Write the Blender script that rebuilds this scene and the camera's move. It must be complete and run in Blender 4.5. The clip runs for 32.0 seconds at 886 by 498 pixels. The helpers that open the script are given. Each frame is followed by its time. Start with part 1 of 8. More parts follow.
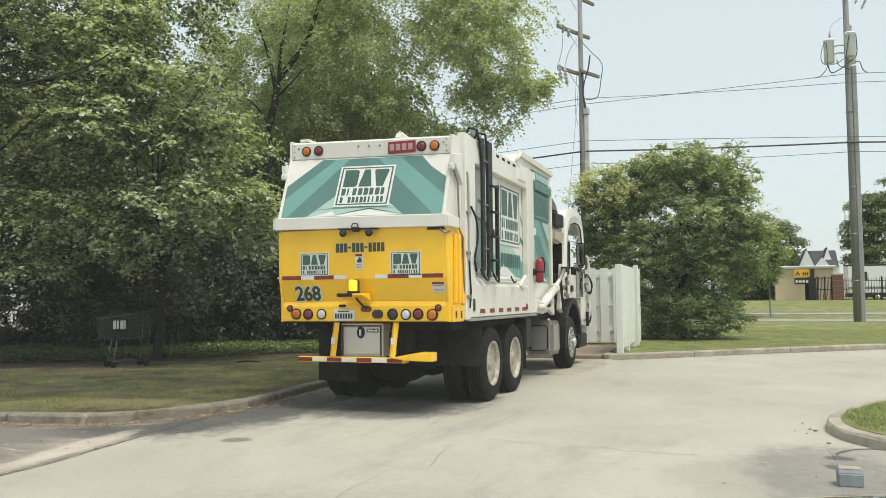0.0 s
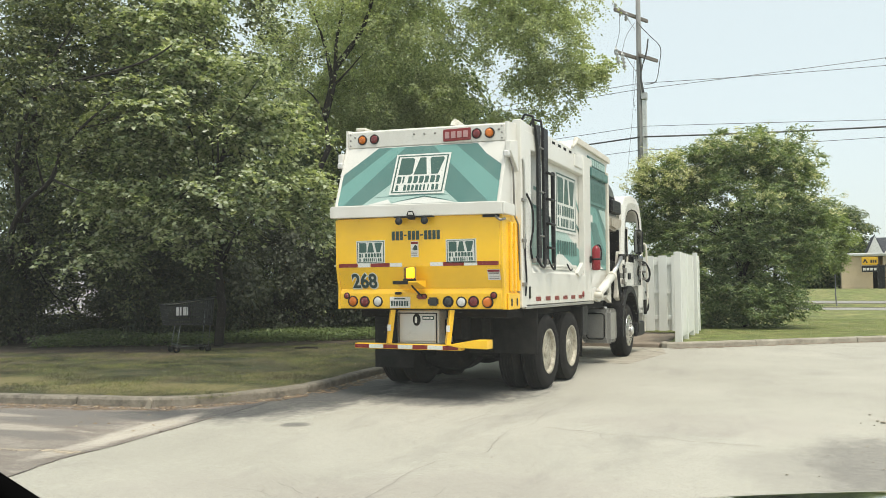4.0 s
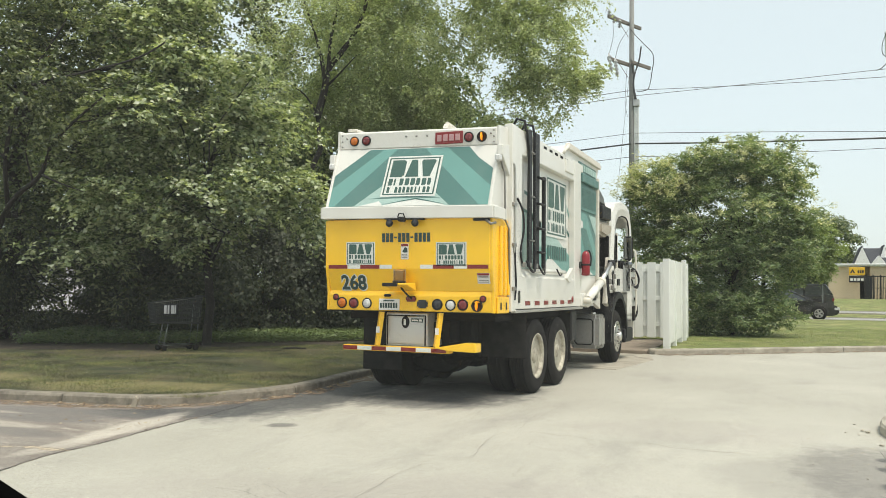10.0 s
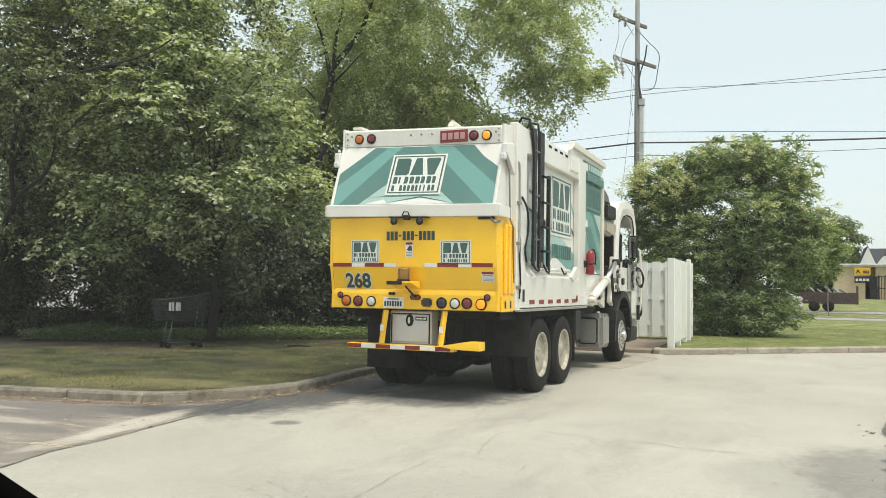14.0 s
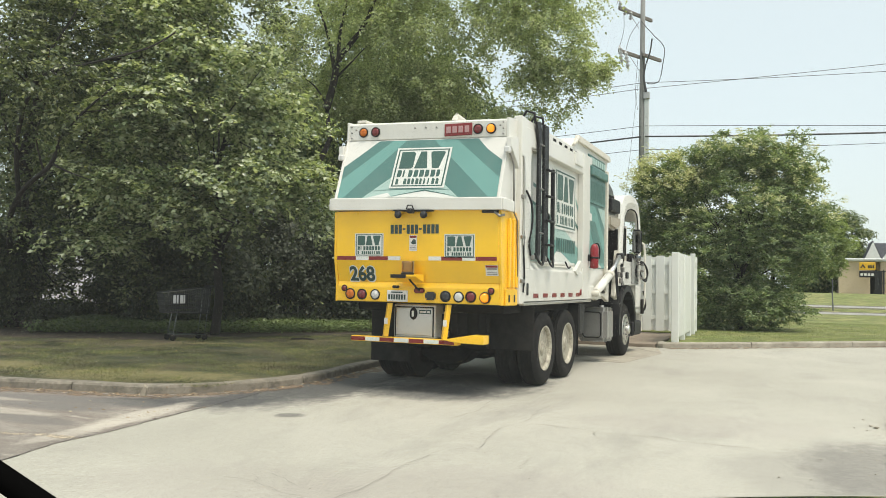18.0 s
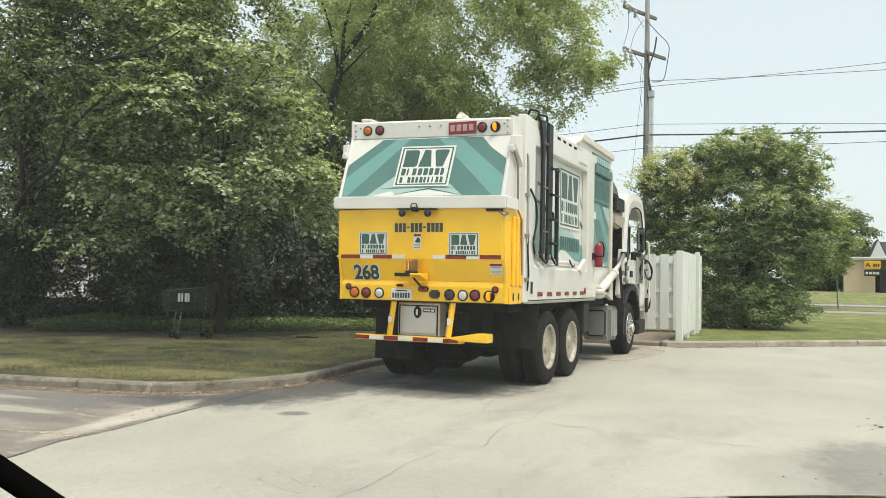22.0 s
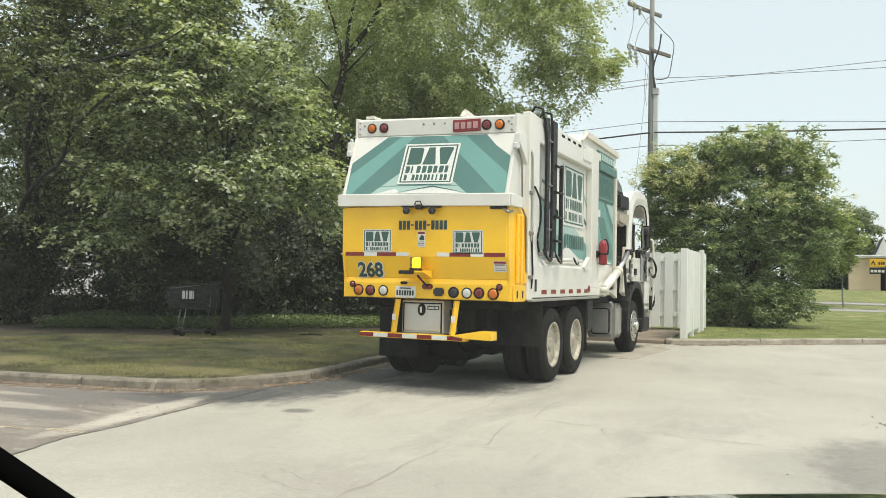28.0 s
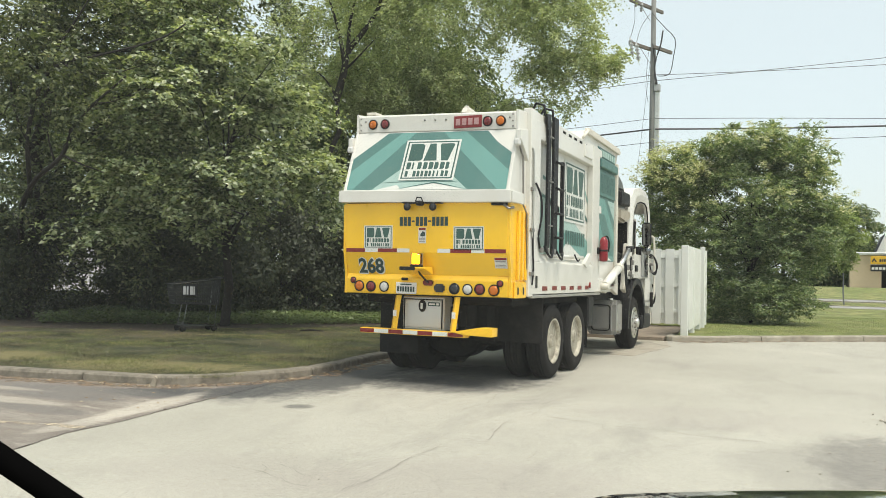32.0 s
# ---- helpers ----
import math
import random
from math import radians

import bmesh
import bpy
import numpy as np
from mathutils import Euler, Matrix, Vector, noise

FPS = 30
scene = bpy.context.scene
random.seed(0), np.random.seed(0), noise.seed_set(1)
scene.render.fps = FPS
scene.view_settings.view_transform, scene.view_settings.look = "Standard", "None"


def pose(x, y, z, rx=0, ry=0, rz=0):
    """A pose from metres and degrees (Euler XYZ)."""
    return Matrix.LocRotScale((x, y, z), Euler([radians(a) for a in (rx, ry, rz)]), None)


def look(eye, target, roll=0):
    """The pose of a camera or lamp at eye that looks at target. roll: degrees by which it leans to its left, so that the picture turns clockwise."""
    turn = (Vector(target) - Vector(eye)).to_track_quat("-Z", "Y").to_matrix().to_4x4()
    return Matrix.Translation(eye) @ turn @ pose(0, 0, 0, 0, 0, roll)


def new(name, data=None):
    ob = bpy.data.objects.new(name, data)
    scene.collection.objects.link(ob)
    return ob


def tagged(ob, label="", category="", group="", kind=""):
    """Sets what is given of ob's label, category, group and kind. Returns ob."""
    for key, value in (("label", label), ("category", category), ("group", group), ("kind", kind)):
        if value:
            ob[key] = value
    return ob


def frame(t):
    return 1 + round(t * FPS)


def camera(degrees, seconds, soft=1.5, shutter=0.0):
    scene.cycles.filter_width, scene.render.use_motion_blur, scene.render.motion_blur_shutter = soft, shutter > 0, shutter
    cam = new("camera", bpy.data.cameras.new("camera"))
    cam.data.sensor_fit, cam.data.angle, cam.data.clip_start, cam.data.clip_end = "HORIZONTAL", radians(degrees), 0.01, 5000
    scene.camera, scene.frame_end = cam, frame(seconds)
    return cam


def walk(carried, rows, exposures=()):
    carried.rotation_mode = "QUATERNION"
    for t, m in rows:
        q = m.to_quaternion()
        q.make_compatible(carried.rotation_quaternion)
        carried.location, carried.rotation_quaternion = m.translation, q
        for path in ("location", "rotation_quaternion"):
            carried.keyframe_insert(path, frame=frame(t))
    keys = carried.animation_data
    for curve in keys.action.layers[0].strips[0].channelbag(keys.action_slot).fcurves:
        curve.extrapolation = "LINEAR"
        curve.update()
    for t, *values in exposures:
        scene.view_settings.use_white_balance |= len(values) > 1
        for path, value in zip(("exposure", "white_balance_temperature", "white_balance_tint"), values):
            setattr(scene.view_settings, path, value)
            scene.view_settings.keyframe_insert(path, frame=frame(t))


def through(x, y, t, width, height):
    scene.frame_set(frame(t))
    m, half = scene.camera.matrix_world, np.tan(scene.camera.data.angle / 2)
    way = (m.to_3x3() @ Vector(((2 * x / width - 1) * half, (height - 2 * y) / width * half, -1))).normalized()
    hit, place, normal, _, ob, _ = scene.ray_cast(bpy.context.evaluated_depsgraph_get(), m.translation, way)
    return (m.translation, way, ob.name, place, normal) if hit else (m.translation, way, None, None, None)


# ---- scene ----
cam = camera(56.48, 32.0, soft=0.62)
EYE = (4.587, -9.466, 1.414)
PATH = [
    (0, (3.897, -7.593, 1.536), -0.47),
    (0.5, (3.862, -7.605, 1.526), -0.66),
    (1, (3.837, -7.615, 1.516), -0.78),
    (1.5, (3.816, -7.623, 1.510), -0.72),
    (2, (3.802, -7.629, 1.508), -0.68),
    (2.5, (3.789, -7.635, 1.509), -0.62),
    (3, (3.779, -7.639, 1.510), -0.56),
    (3.5, (3.773, -7.642, 1.510), -0.50),
    (5.5, (3.779, -7.638, 1.496), -0.02),
    (6, (3.781, -7.637, 1.498), -0.06),
    (6.5, (3.781, -7.638, 1.502), -0.06),
    (7, (3.779, -7.639, 1.506), -0.06),
    (7.5, (3.778, -7.640, 1.511), -0.01),
    (8, (3.778, -7.640, 1.515), 0.02),
    (8.5, (3.781, -7.638, 1.516), 0.14),
    (9, (3.786, -7.636, 1.516), 0.31),
    (9.5, (3.790, -7.634, 1.515), 0.45),
    (10, (3.794, -7.633, 1.514), 0.64),
    (10.5, (3.796, -7.632, 1.514), 0.73),
    (11, (3.797, -7.631, 1.514), 0.87),
    (11.5, (3.797, -7.631, 1.514), 0.88),
    (12, (3.796, -7.632, 1.514), 0.90),
    (12.5, (3.793, -7.633, 1.513), 0.90),
    (13, (3.790, -7.634, 1.512), 0.89),
    (13.5, (3.786, -7.636, 1.512), 0.88),
    (14, (3.784, -7.637, 1.510), 0.90),
    (14.5, (3.782, -7.638, 1.509), 0.96),
    (16.5, (3.778, -7.639, 1.500), 1.08),
    (17, (3.777, -7.639, 1.497), 1.08),
    (17.5, (3.776, -7.640, 1.495), 1.12),
    (18, (3.775, -7.640, 1.494), 1.07),
    (18.5, (3.775, -7.640, 1.493), 1.06),
    (19, (3.775, -7.640, 1.493), 1.04),
    (19.5, (3.774, -7.640, 1.493), 1.01),
    (20, (3.773, -7.641, 1.493), 0.98),
    (20.5, (3.772, -7.641, 1.492), 1.05),
    (21, (3.770, -7.642, 1.491), 1.07),
    (21.5, (3.768, -7.643, 1.490), 1.08),
    (22, (3.766, -7.644, 1.490), 1.10),
    (22.5, (3.764, -7.645, 1.490), 1.11),
    (23, (3.763, -7.645, 1.490), 1.09),
    (23.5, (3.761, -7.646, 1.492), 1.10),
    (24, (3.760, -7.647, 1.492), 1.03),
    (24.5, (3.759, -7.647, 1.492), 1.05),
    (25, (3.759, -7.647, 1.491), 1.07),
    (25.5, (3.759, -7.647, 1.489), 1.11),
    (27.5, (3.758, -7.647, 1.486), 1.21),
    (28, (3.757, -7.648, 1.484), 1.16),
    (28.5, (3.756, -7.648, 1.482), 1.16),
    (29, (3.756, -7.648, 1.481), 1.14),
    (29.5, (3.755, -7.648, 1.478), 1.18),
    (30, (3.755, -7.648, 1.477), 1.20),
    (30.5, (3.755, -7.648, 1.477), 1.27),
    (31, (3.755, -7.648, 1.476), 1.32),
    (31.5, (3.755, -7.648, 1.475), 1.30),
    (32, (3.755, -7.648, 1.475), 1.29),
]
walk(cam, [(t, look(EYE, target, roll)) for t, target, roll in PATH], exposures=[(0.0, -0.12), (2.0, 0.0), (32.0, 0.0)])

# ---- light: hazy bright sky, soft veiled sun high on the right ----
SUN_EL, SUN_AZ = 66.0, 122.0          # azimuth from +y, clockwise
world = bpy.data.worlds.new("sky")
scene.world = world
world.use_nodes = True
wn, wl = world.node_tree.nodes, world.node_tree.links
sky = wn.new("ShaderNodeTexSky")
sky.sky_type, sky.sun_disc = "NISHITA", False
sky.sun_elevation, sky.sun_rotation = radians(SUN_EL), radians(SUN_AZ)
sky.air_density, sky.dust_density, sky.ozone_density = 1.0, 3.0, 1.0
haze = wn.new("ShaderNodeMix")
haze.data_type = "RGBA"
haze.inputs[0].default_value = 0.62
haze.inputs[7].default_value = (7.85, 8.7, 8.35, 1)
wl.new(sky.outputs[0], haze.inputs[6])
wl.new(haze.outputs[2], wn["Background"].inputs[0])
wn["Background"].inputs[1].default_value = 0.14
sun = new("sun", bpy.data.lights.new("sun", "SUN"))
sun.data.energy, sun.data.angle, sun.data.color = 3.5, radians(22), (1.0, 0.93, 0.80)
_a, _e = radians(SUN_AZ), radians(SUN_EL)
SUN_DIR = Vector((math.sin(_a) * math.cos(_e), math.cos(_a) * math.cos(_e), math.sin(_e)))
sun.matrix_world = look(SUN_DIR * 60, (0, 0, 0))


# ---- materials ----
def ramp_node(nt, fac, stops):
    r = nt.nodes.new("ShaderNodeValToRGB")
    while len(r.color_ramp.elements) < len(stops):
        r.color_ramp.elements.new(0.5)
    for el, (p, c) in zip(r.color_ramp.elements, stops):
        el.position, el.color = p, (*c, 1)
    nt.links.new(fac, r.inputs[0])
    return r.outputs[0]


def noise_node(nt, scale, detail=4.0, rough=0.6, stretch=None):
    co = nt.nodes.new("ShaderNodeTexCoord").outputs["Object"]
    if stretch:
        m = nt.nodes.new("ShaderNodeMapping")
        m.inputs["Scale"].default_value = stretch
        nt.links.new(co, m.inputs[0])
        co = m.outputs[0]
    n = nt.nodes.new("ShaderNodeTexNoise")
    n.inputs["Scale"].default_value, n.inputs["Detail"].default_value, n.inputs["Roughness"].default_value = scale, detail, rough
    nt.links.new(co, n.inputs["Vector"])
    return n.outputs["Fac"]


def mix_node(nt, fac, a, b, mode="MIX"):
    m = nt.nodes.new("ShaderNodeMix")
    m.data_type, m.blend_type = "RGBA", mode
    for sock, v in ((m.inputs[0], fac), (m.inputs[6], a), (m.inputs[7], b)):
        if isinstance(v, (int, float)):
            sock.default_value = v
        elif isinstance(v, tuple):
            sock.default_value = (*v, 1) if len(v) == 3 else v
        else:
            nt.links.new(v, sock)
    return m.outputs[2]


def start_mat(name):
    m = bpy.data.materials.new(name)
    m.use_nodes = True
    return m, m.node_tree, m.node_tree.nodes["Principled BSDF"]


def mat(name, colour, rough=0.5, metal=0.0, vary=0.12, scale=3.0, grime=0.0, grime_colour=(0.12, 0.10, 0.08), grime_scale=1.2,
        bump=0.0, bump_scale=60.0, stretch=None, coat=0.0):
    """A surface with fine and broad variation, dirt patches, gloss variation and a fine relief."""
    m, nt, p = start_mat(name)
    dark = tuple(c * (1 - vary) for c in colour)
    light = tuple(min(1, c * (1 + vary)) for c in colour)
    out = ramp_node(nt, noise_node(nt, scale, 6, 0.65, stretch), [(0.3, dark), (0.7, light)])
    fine = ramp_node(nt, noise_node(nt, scale * 14, 3, 0.6, stretch), [(0.3, (1 - vary * 0.5,) * 3), (0.7, (1.0,) * 3)])
    out = mix_node(nt, 1.0, out, fine, "MULTIPLY")
    if grime:
        g = ramp_node(nt, noise_node(nt, grime_scale, 8, 0.7, stretch), [(0.48, (0, 0, 0)), (0.78, (grime,) * 3)])
        out = mix_node(nt, g, out, grime_colour)
    nt.links.new(out, p.inputs["Base Color"])
    r = ramp_node(nt, noise_node(nt, scale * 3, 4), [(0.3, (max(0, rough - 0.08),) * 3), (0.7, (min(1, rough + 0.1),) * 3)])
    nt.links.new(r, p.inputs["Roughness"])
    p.inputs["Metallic"].default_value = metal
    p.inputs["Coat Weight"].default_value = coat
    if bump:
        b = nt.nodes.new("ShaderNodeBump")
        b.inputs["Strength"].default_value, b.inputs["Distance"].default_value = bump, 0.01
        nt.links.new(noise_node(nt, bump_scale, 4), b.inputs["Height"])
        nt.links.new(b.outputs[0], p.inputs["Normal"])
    return m


def leaf_mat(name, stops, through=0.35, rough=0.45):
    """Leaves: each its own shade, some light let through."""
    m, nt, p = start_mat(name)
    geo = nt.nodes.new("ShaderNodeNewGeometry")
    col = ramp_node(nt, geo.outputs["Random Per Island"], stops)
    broad = ramp_node(nt, noise_node(nt, 0.55, 3), [(0.3, (0.72, 0.74, 0.8)), (0.7, (1.0, 1.0, 1.0))])
    col = mix_node(nt, 1.0, col, broad, "MULTIPLY")
    nt.links.new(col, p.inputs["Base Color"])
    p.inputs["Roughness"].default_value = rough
    tr = nt.nodes.new("ShaderNodeBsdfTranslucent")
    nt.links.new(mix_node(nt, 1.0, col, (1.25, 1.3, 0.55), "MULTIPLY"), tr.inputs[0])
    ms = nt.nodes.new("ShaderNodeMixShader")
    ms.inputs[0].default_value = through
    nt.links.new(p.outputs[0], ms.inputs[1])
    nt.links.new(tr.outputs[0], ms.inputs[2])
    nt.links.new(ms.outputs[0], nt.nodes["Material Output"].inputs[0])
    return m


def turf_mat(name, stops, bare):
    """Grass blades that vary from one to the next and in patches: darker, brighter and dried out."""
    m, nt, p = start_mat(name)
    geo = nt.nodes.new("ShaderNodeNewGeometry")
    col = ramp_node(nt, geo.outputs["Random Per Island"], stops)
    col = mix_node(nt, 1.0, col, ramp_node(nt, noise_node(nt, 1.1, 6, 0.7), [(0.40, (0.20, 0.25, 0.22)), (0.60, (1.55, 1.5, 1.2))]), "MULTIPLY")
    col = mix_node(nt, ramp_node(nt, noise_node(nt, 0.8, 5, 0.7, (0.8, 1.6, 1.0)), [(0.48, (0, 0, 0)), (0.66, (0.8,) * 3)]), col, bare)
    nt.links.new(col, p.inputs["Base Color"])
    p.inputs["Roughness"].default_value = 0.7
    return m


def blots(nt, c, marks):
    """Lays stains and painted shade with ragged rims over a colour: (x, y, half width, half length, turn, colour,
    strength).
    """
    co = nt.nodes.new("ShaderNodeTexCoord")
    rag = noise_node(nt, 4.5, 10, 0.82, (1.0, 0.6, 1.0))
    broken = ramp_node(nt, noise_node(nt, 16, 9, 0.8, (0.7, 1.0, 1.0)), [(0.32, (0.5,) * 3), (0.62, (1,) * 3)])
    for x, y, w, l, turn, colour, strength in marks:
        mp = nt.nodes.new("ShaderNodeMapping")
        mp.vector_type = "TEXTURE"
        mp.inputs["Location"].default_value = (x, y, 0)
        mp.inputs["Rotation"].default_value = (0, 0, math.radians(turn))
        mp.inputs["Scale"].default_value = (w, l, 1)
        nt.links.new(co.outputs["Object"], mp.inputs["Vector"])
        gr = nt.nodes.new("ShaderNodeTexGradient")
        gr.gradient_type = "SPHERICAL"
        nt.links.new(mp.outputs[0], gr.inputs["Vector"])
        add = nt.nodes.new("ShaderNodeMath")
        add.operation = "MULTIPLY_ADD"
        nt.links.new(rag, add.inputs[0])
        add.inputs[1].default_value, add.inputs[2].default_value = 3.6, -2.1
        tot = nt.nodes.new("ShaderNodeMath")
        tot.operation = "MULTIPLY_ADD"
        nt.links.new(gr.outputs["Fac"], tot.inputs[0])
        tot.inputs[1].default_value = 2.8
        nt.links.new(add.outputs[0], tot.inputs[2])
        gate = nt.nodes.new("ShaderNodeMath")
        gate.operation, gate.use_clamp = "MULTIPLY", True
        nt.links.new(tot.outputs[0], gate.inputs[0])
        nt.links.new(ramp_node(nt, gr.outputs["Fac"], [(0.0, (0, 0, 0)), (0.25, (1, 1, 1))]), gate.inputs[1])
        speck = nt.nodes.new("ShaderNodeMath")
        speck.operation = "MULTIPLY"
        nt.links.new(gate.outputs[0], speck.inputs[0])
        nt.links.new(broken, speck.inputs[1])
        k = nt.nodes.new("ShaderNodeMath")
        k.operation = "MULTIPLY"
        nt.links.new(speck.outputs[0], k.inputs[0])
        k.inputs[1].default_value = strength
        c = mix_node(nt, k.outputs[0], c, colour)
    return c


def litter_mat(name, colour):
    """Ragged specks of dirt and leaf crumbs with bare gaps between."""
    m, nt, p = start_mat(name)
    nt.links.new(ramp_node(nt, noise_node(nt, 30, 4, 0.7), [(0.3, tuple(c * 0.5 for c in colour)), (0.7, tuple(c * 1.5 for c in colour))]), p.inputs["Base Color"])
    p.inputs["Roughness"].default_value = 0.95
    nt.links.new(ramp_node(nt, noise_node(nt, 6, 9, 0.78), [(0.42, (0, 0, 0)), (0.54, (0.9,) * 3)]), p.inputs["Alpha"])
    return m


def glow_mat(name, colour, strength, base=None):
    m, nt, p = start_mat(name)
    p.inputs["Base Color"].default_value = (*(base or colour), 1)
    p.inputs["Emission Color"].default_value = (*colour, 1)
    p.inputs["Emission Strength"].default_value = strength
    p.inputs["Roughness"].default_value = 0.25
    return m


def glass_mat(name, tint, rough=0.03):
    m, nt, p = start_mat(name)
    p.inputs["Base Color"].default_value = (*tint, 1)
    p.inputs["Roughness"].default_value = rough
    p.inputs["Transmission Weight"].default_value = 1.0
    p.inputs["IOR"].default_value = 1.45
    return m


def dust_glass_mat(name, share):
    """A clear pane with a thin even film of dust that catches the daylight."""
    m, nt, p = start_mat(name)
    clear, dust, mx = nt.nodes.new("ShaderNodeBsdfTransparent"), nt.nodes.new("ShaderNodeBsdfTranslucent"), nt.nodes.new("ShaderNodeMixShader")
    dust.inputs[0].default_value = (0.8, 0.78, 0.74, 1)
    nt.links.new(ramp_node(nt, noise_node(nt, 4.0, 3), [(0.3, (share * 0.8,) * 3), (0.7, (share * 1.2,) * 3)]), mx.inputs[0])
    nt.links.new(clear.outputs[0], mx.inputs[1])
    nt.links.new(dust.outputs[0], mx.inputs[2])
    nt.links.new(mx.outputs[0], nt.nodes["Material Output"].inputs[0])
    return m


def asphalt_mat(name, base, pale, stain, marks=(), mottle=0.0):
    m, nt, p = start_mat(name)
    c = ramp_node(nt, noise_node(nt, 0.35, 8, 0.62), [(0.32, base), (0.66, pale)])
    grain = ramp_node(nt, noise_node(nt, 75, 3, 0.7), [(0.3, (0.66,) * 3), (0.68, (1.12,) * 3)])
    c = mix_node(nt, 0.75, c, grain, "MULTIPLY")
    s = ramp_node(nt, noise_node(nt, 0.9, 9, 0.72, (1.0, 0.35, 1.0)), [(0.52, (0, 0, 0)), (0.74, (0.6,) * 3)])
    c = mix_node(nt, s, c, stain)
    spots = ramp_node(nt, noise_node(nt, 7, 6, 0.7), [(0.62, (0, 0, 0)), (0.72, (0.4,) * 3)])
    c = mix_node(nt, spots, c, stain)
    c = mix_node(nt, 0.8, c, ramp_node(nt, noise_node(nt, 11, 8, 0.78), [(0.34, (0.87,) * 3), (0.66, (1.06,) * 3)]), "MULTIPLY")
    stones = ramp_node(nt, noise_node(nt, 34, 2, 0.5), [(0.60, (0, 0, 0)), (0.70, (0.55,) * 3)])
    c = mix_node(nt, stones, c, tuple(v * 1.25 for v in pale))
    pits = ramp_node(nt, noise_node(nt, 48, 2, 0.5), [(0.63, (0, 0, 0)), (0.70, (0.7,) * 3)])
    c = mix_node(nt, pits, c, tuple(v * 0.45 for v in base))
    if mottle:
        worn = ramp_node(nt, noise_node(nt, 1.9, 10, 0.78, (0.7, 1.5, 1.0)), [(0.44, (0, 0, 0)), (0.60, (mottle,) * 3)])
        c = mix_node(nt, worn, c, (0.155, 0.125, 0.105))
        dusty = ramp_node(nt, noise_node(nt, 2.7, 10, 0.8, (0.6, 1.8, 1.0)), [(0.55, (0, 0, 0)), (0.66, (mottle,) * 3)])
        c = mix_node(nt, dusty, c, (0.47, 0.43, 0.37))
    vor = nt.nodes.new("ShaderNodeTexVoronoi")
    vor.feature = "DISTANCE_TO_EDGE"
    vor.inputs["Scale"].default_value = 0.75
    warp = nt.nodes.new("ShaderNodeVectorMath")
    warp.operation = "MULTIPLY_ADD"
    wob = nt.nodes.new("ShaderNodeTexNoise")
    wob.inputs["Scale"].default_value, wob.inputs["Detail"].default_value = 1.6, 6.0
    co = nt.nodes.new("ShaderNodeTexCoord")
    nt.links.new(co.outputs["Object"], wob.inputs["Vector"])
    nt.links.new(wob.outputs["Color"], warp.inputs[0])
    warp.inputs[1].default_value = (0.9, 0.9, 0.0)
    nt.links.new(co.outputs["Object"], warp.inputs[2])
    nt.links.new(warp.outputs[0], vor.inputs["Vector"])
    hair = ramp_node(nt, vor.outputs["Distance"], [(0.0, (0.4,) * 3), (0.004, (0, 0, 0))])
    part_of = ramp_node(nt, noise_node(nt, 0.5, 3), [(0.48, (0, 0, 0)), (0.60, (1,) * 3)])
    c = mix_node(nt, mix_node(nt, 1.0, hair, part_of, "MULTIPLY"), c, tuple(v * 0.35 for v in base))
    c = blots(nt, c, marks)
    nt.links.new(c, p.inputs["Base Color"])
    p.inputs["Roughness"].default_value = 0.85
    b = nt.nodes.new("ShaderNodeBump")
    b.inputs["Strength"].default_value, b.inputs["Distance"].default_value = 0.5, 0.006
    nt.links.new(noise_node(nt, 110, 4), b.inputs["Height"])
    nt.links.new(b.outputs[0], p.inputs["Normal"])
    return m


def grass_mat(name, a, b, dry, marks=()):
    m, nt, p = start_mat(name)
    c = ramp_node(nt, noise_node(nt, 5.0, 8, 0.7), [(0.3, a), (0.7, b)])
    s = ramp_node(nt, noise_node(nt, 0.6, 6, 0.65), [(0.45, (0, 0, 0)), (0.7, (0.75,) * 3)])
    c = mix_node(nt, s, c, dry)
    c = mix_node(nt, 0.8, c, ramp_node(nt, noise_node(nt, 38, 4, 0.75), [(0.3, (0.3,) * 3), (0.7, (1.25,) * 3)]), "MULTIPLY")
    c = mix_node(nt, 0.7, c, ramp_node(nt, noise_node(nt, 1.7, 7, 0.7), [(0.34, (0.3, 0.34, 0.3)), (0.66, (1.25, 1.2, 1.15))]), "MULTIPLY")
    c = blots(nt, c, marks)
    c = mix_node(nt, 0.6, c, ramp_node(nt, noise_node(nt, 24, 4, 0.75), [(0.3, (0.45,) * 3), (0.7, (1.2,) * 3)]), "MULTIPLY")
    nt.links.new(c, p.inputs["Base Color"])
    p.inputs["Roughness"].default_value = 0.95
    bb = nt.nodes.new("ShaderNodeBump")
    bb.inputs["Strength"].default_value, bb.inputs["Distance"].default_value = 0.8, 0.03
    nt.links.new(noise_node(nt, 40, 4), bb.inputs["Height"])
    nt.links.new(bb.outputs[0], p.inputs["Normal"])
    return m


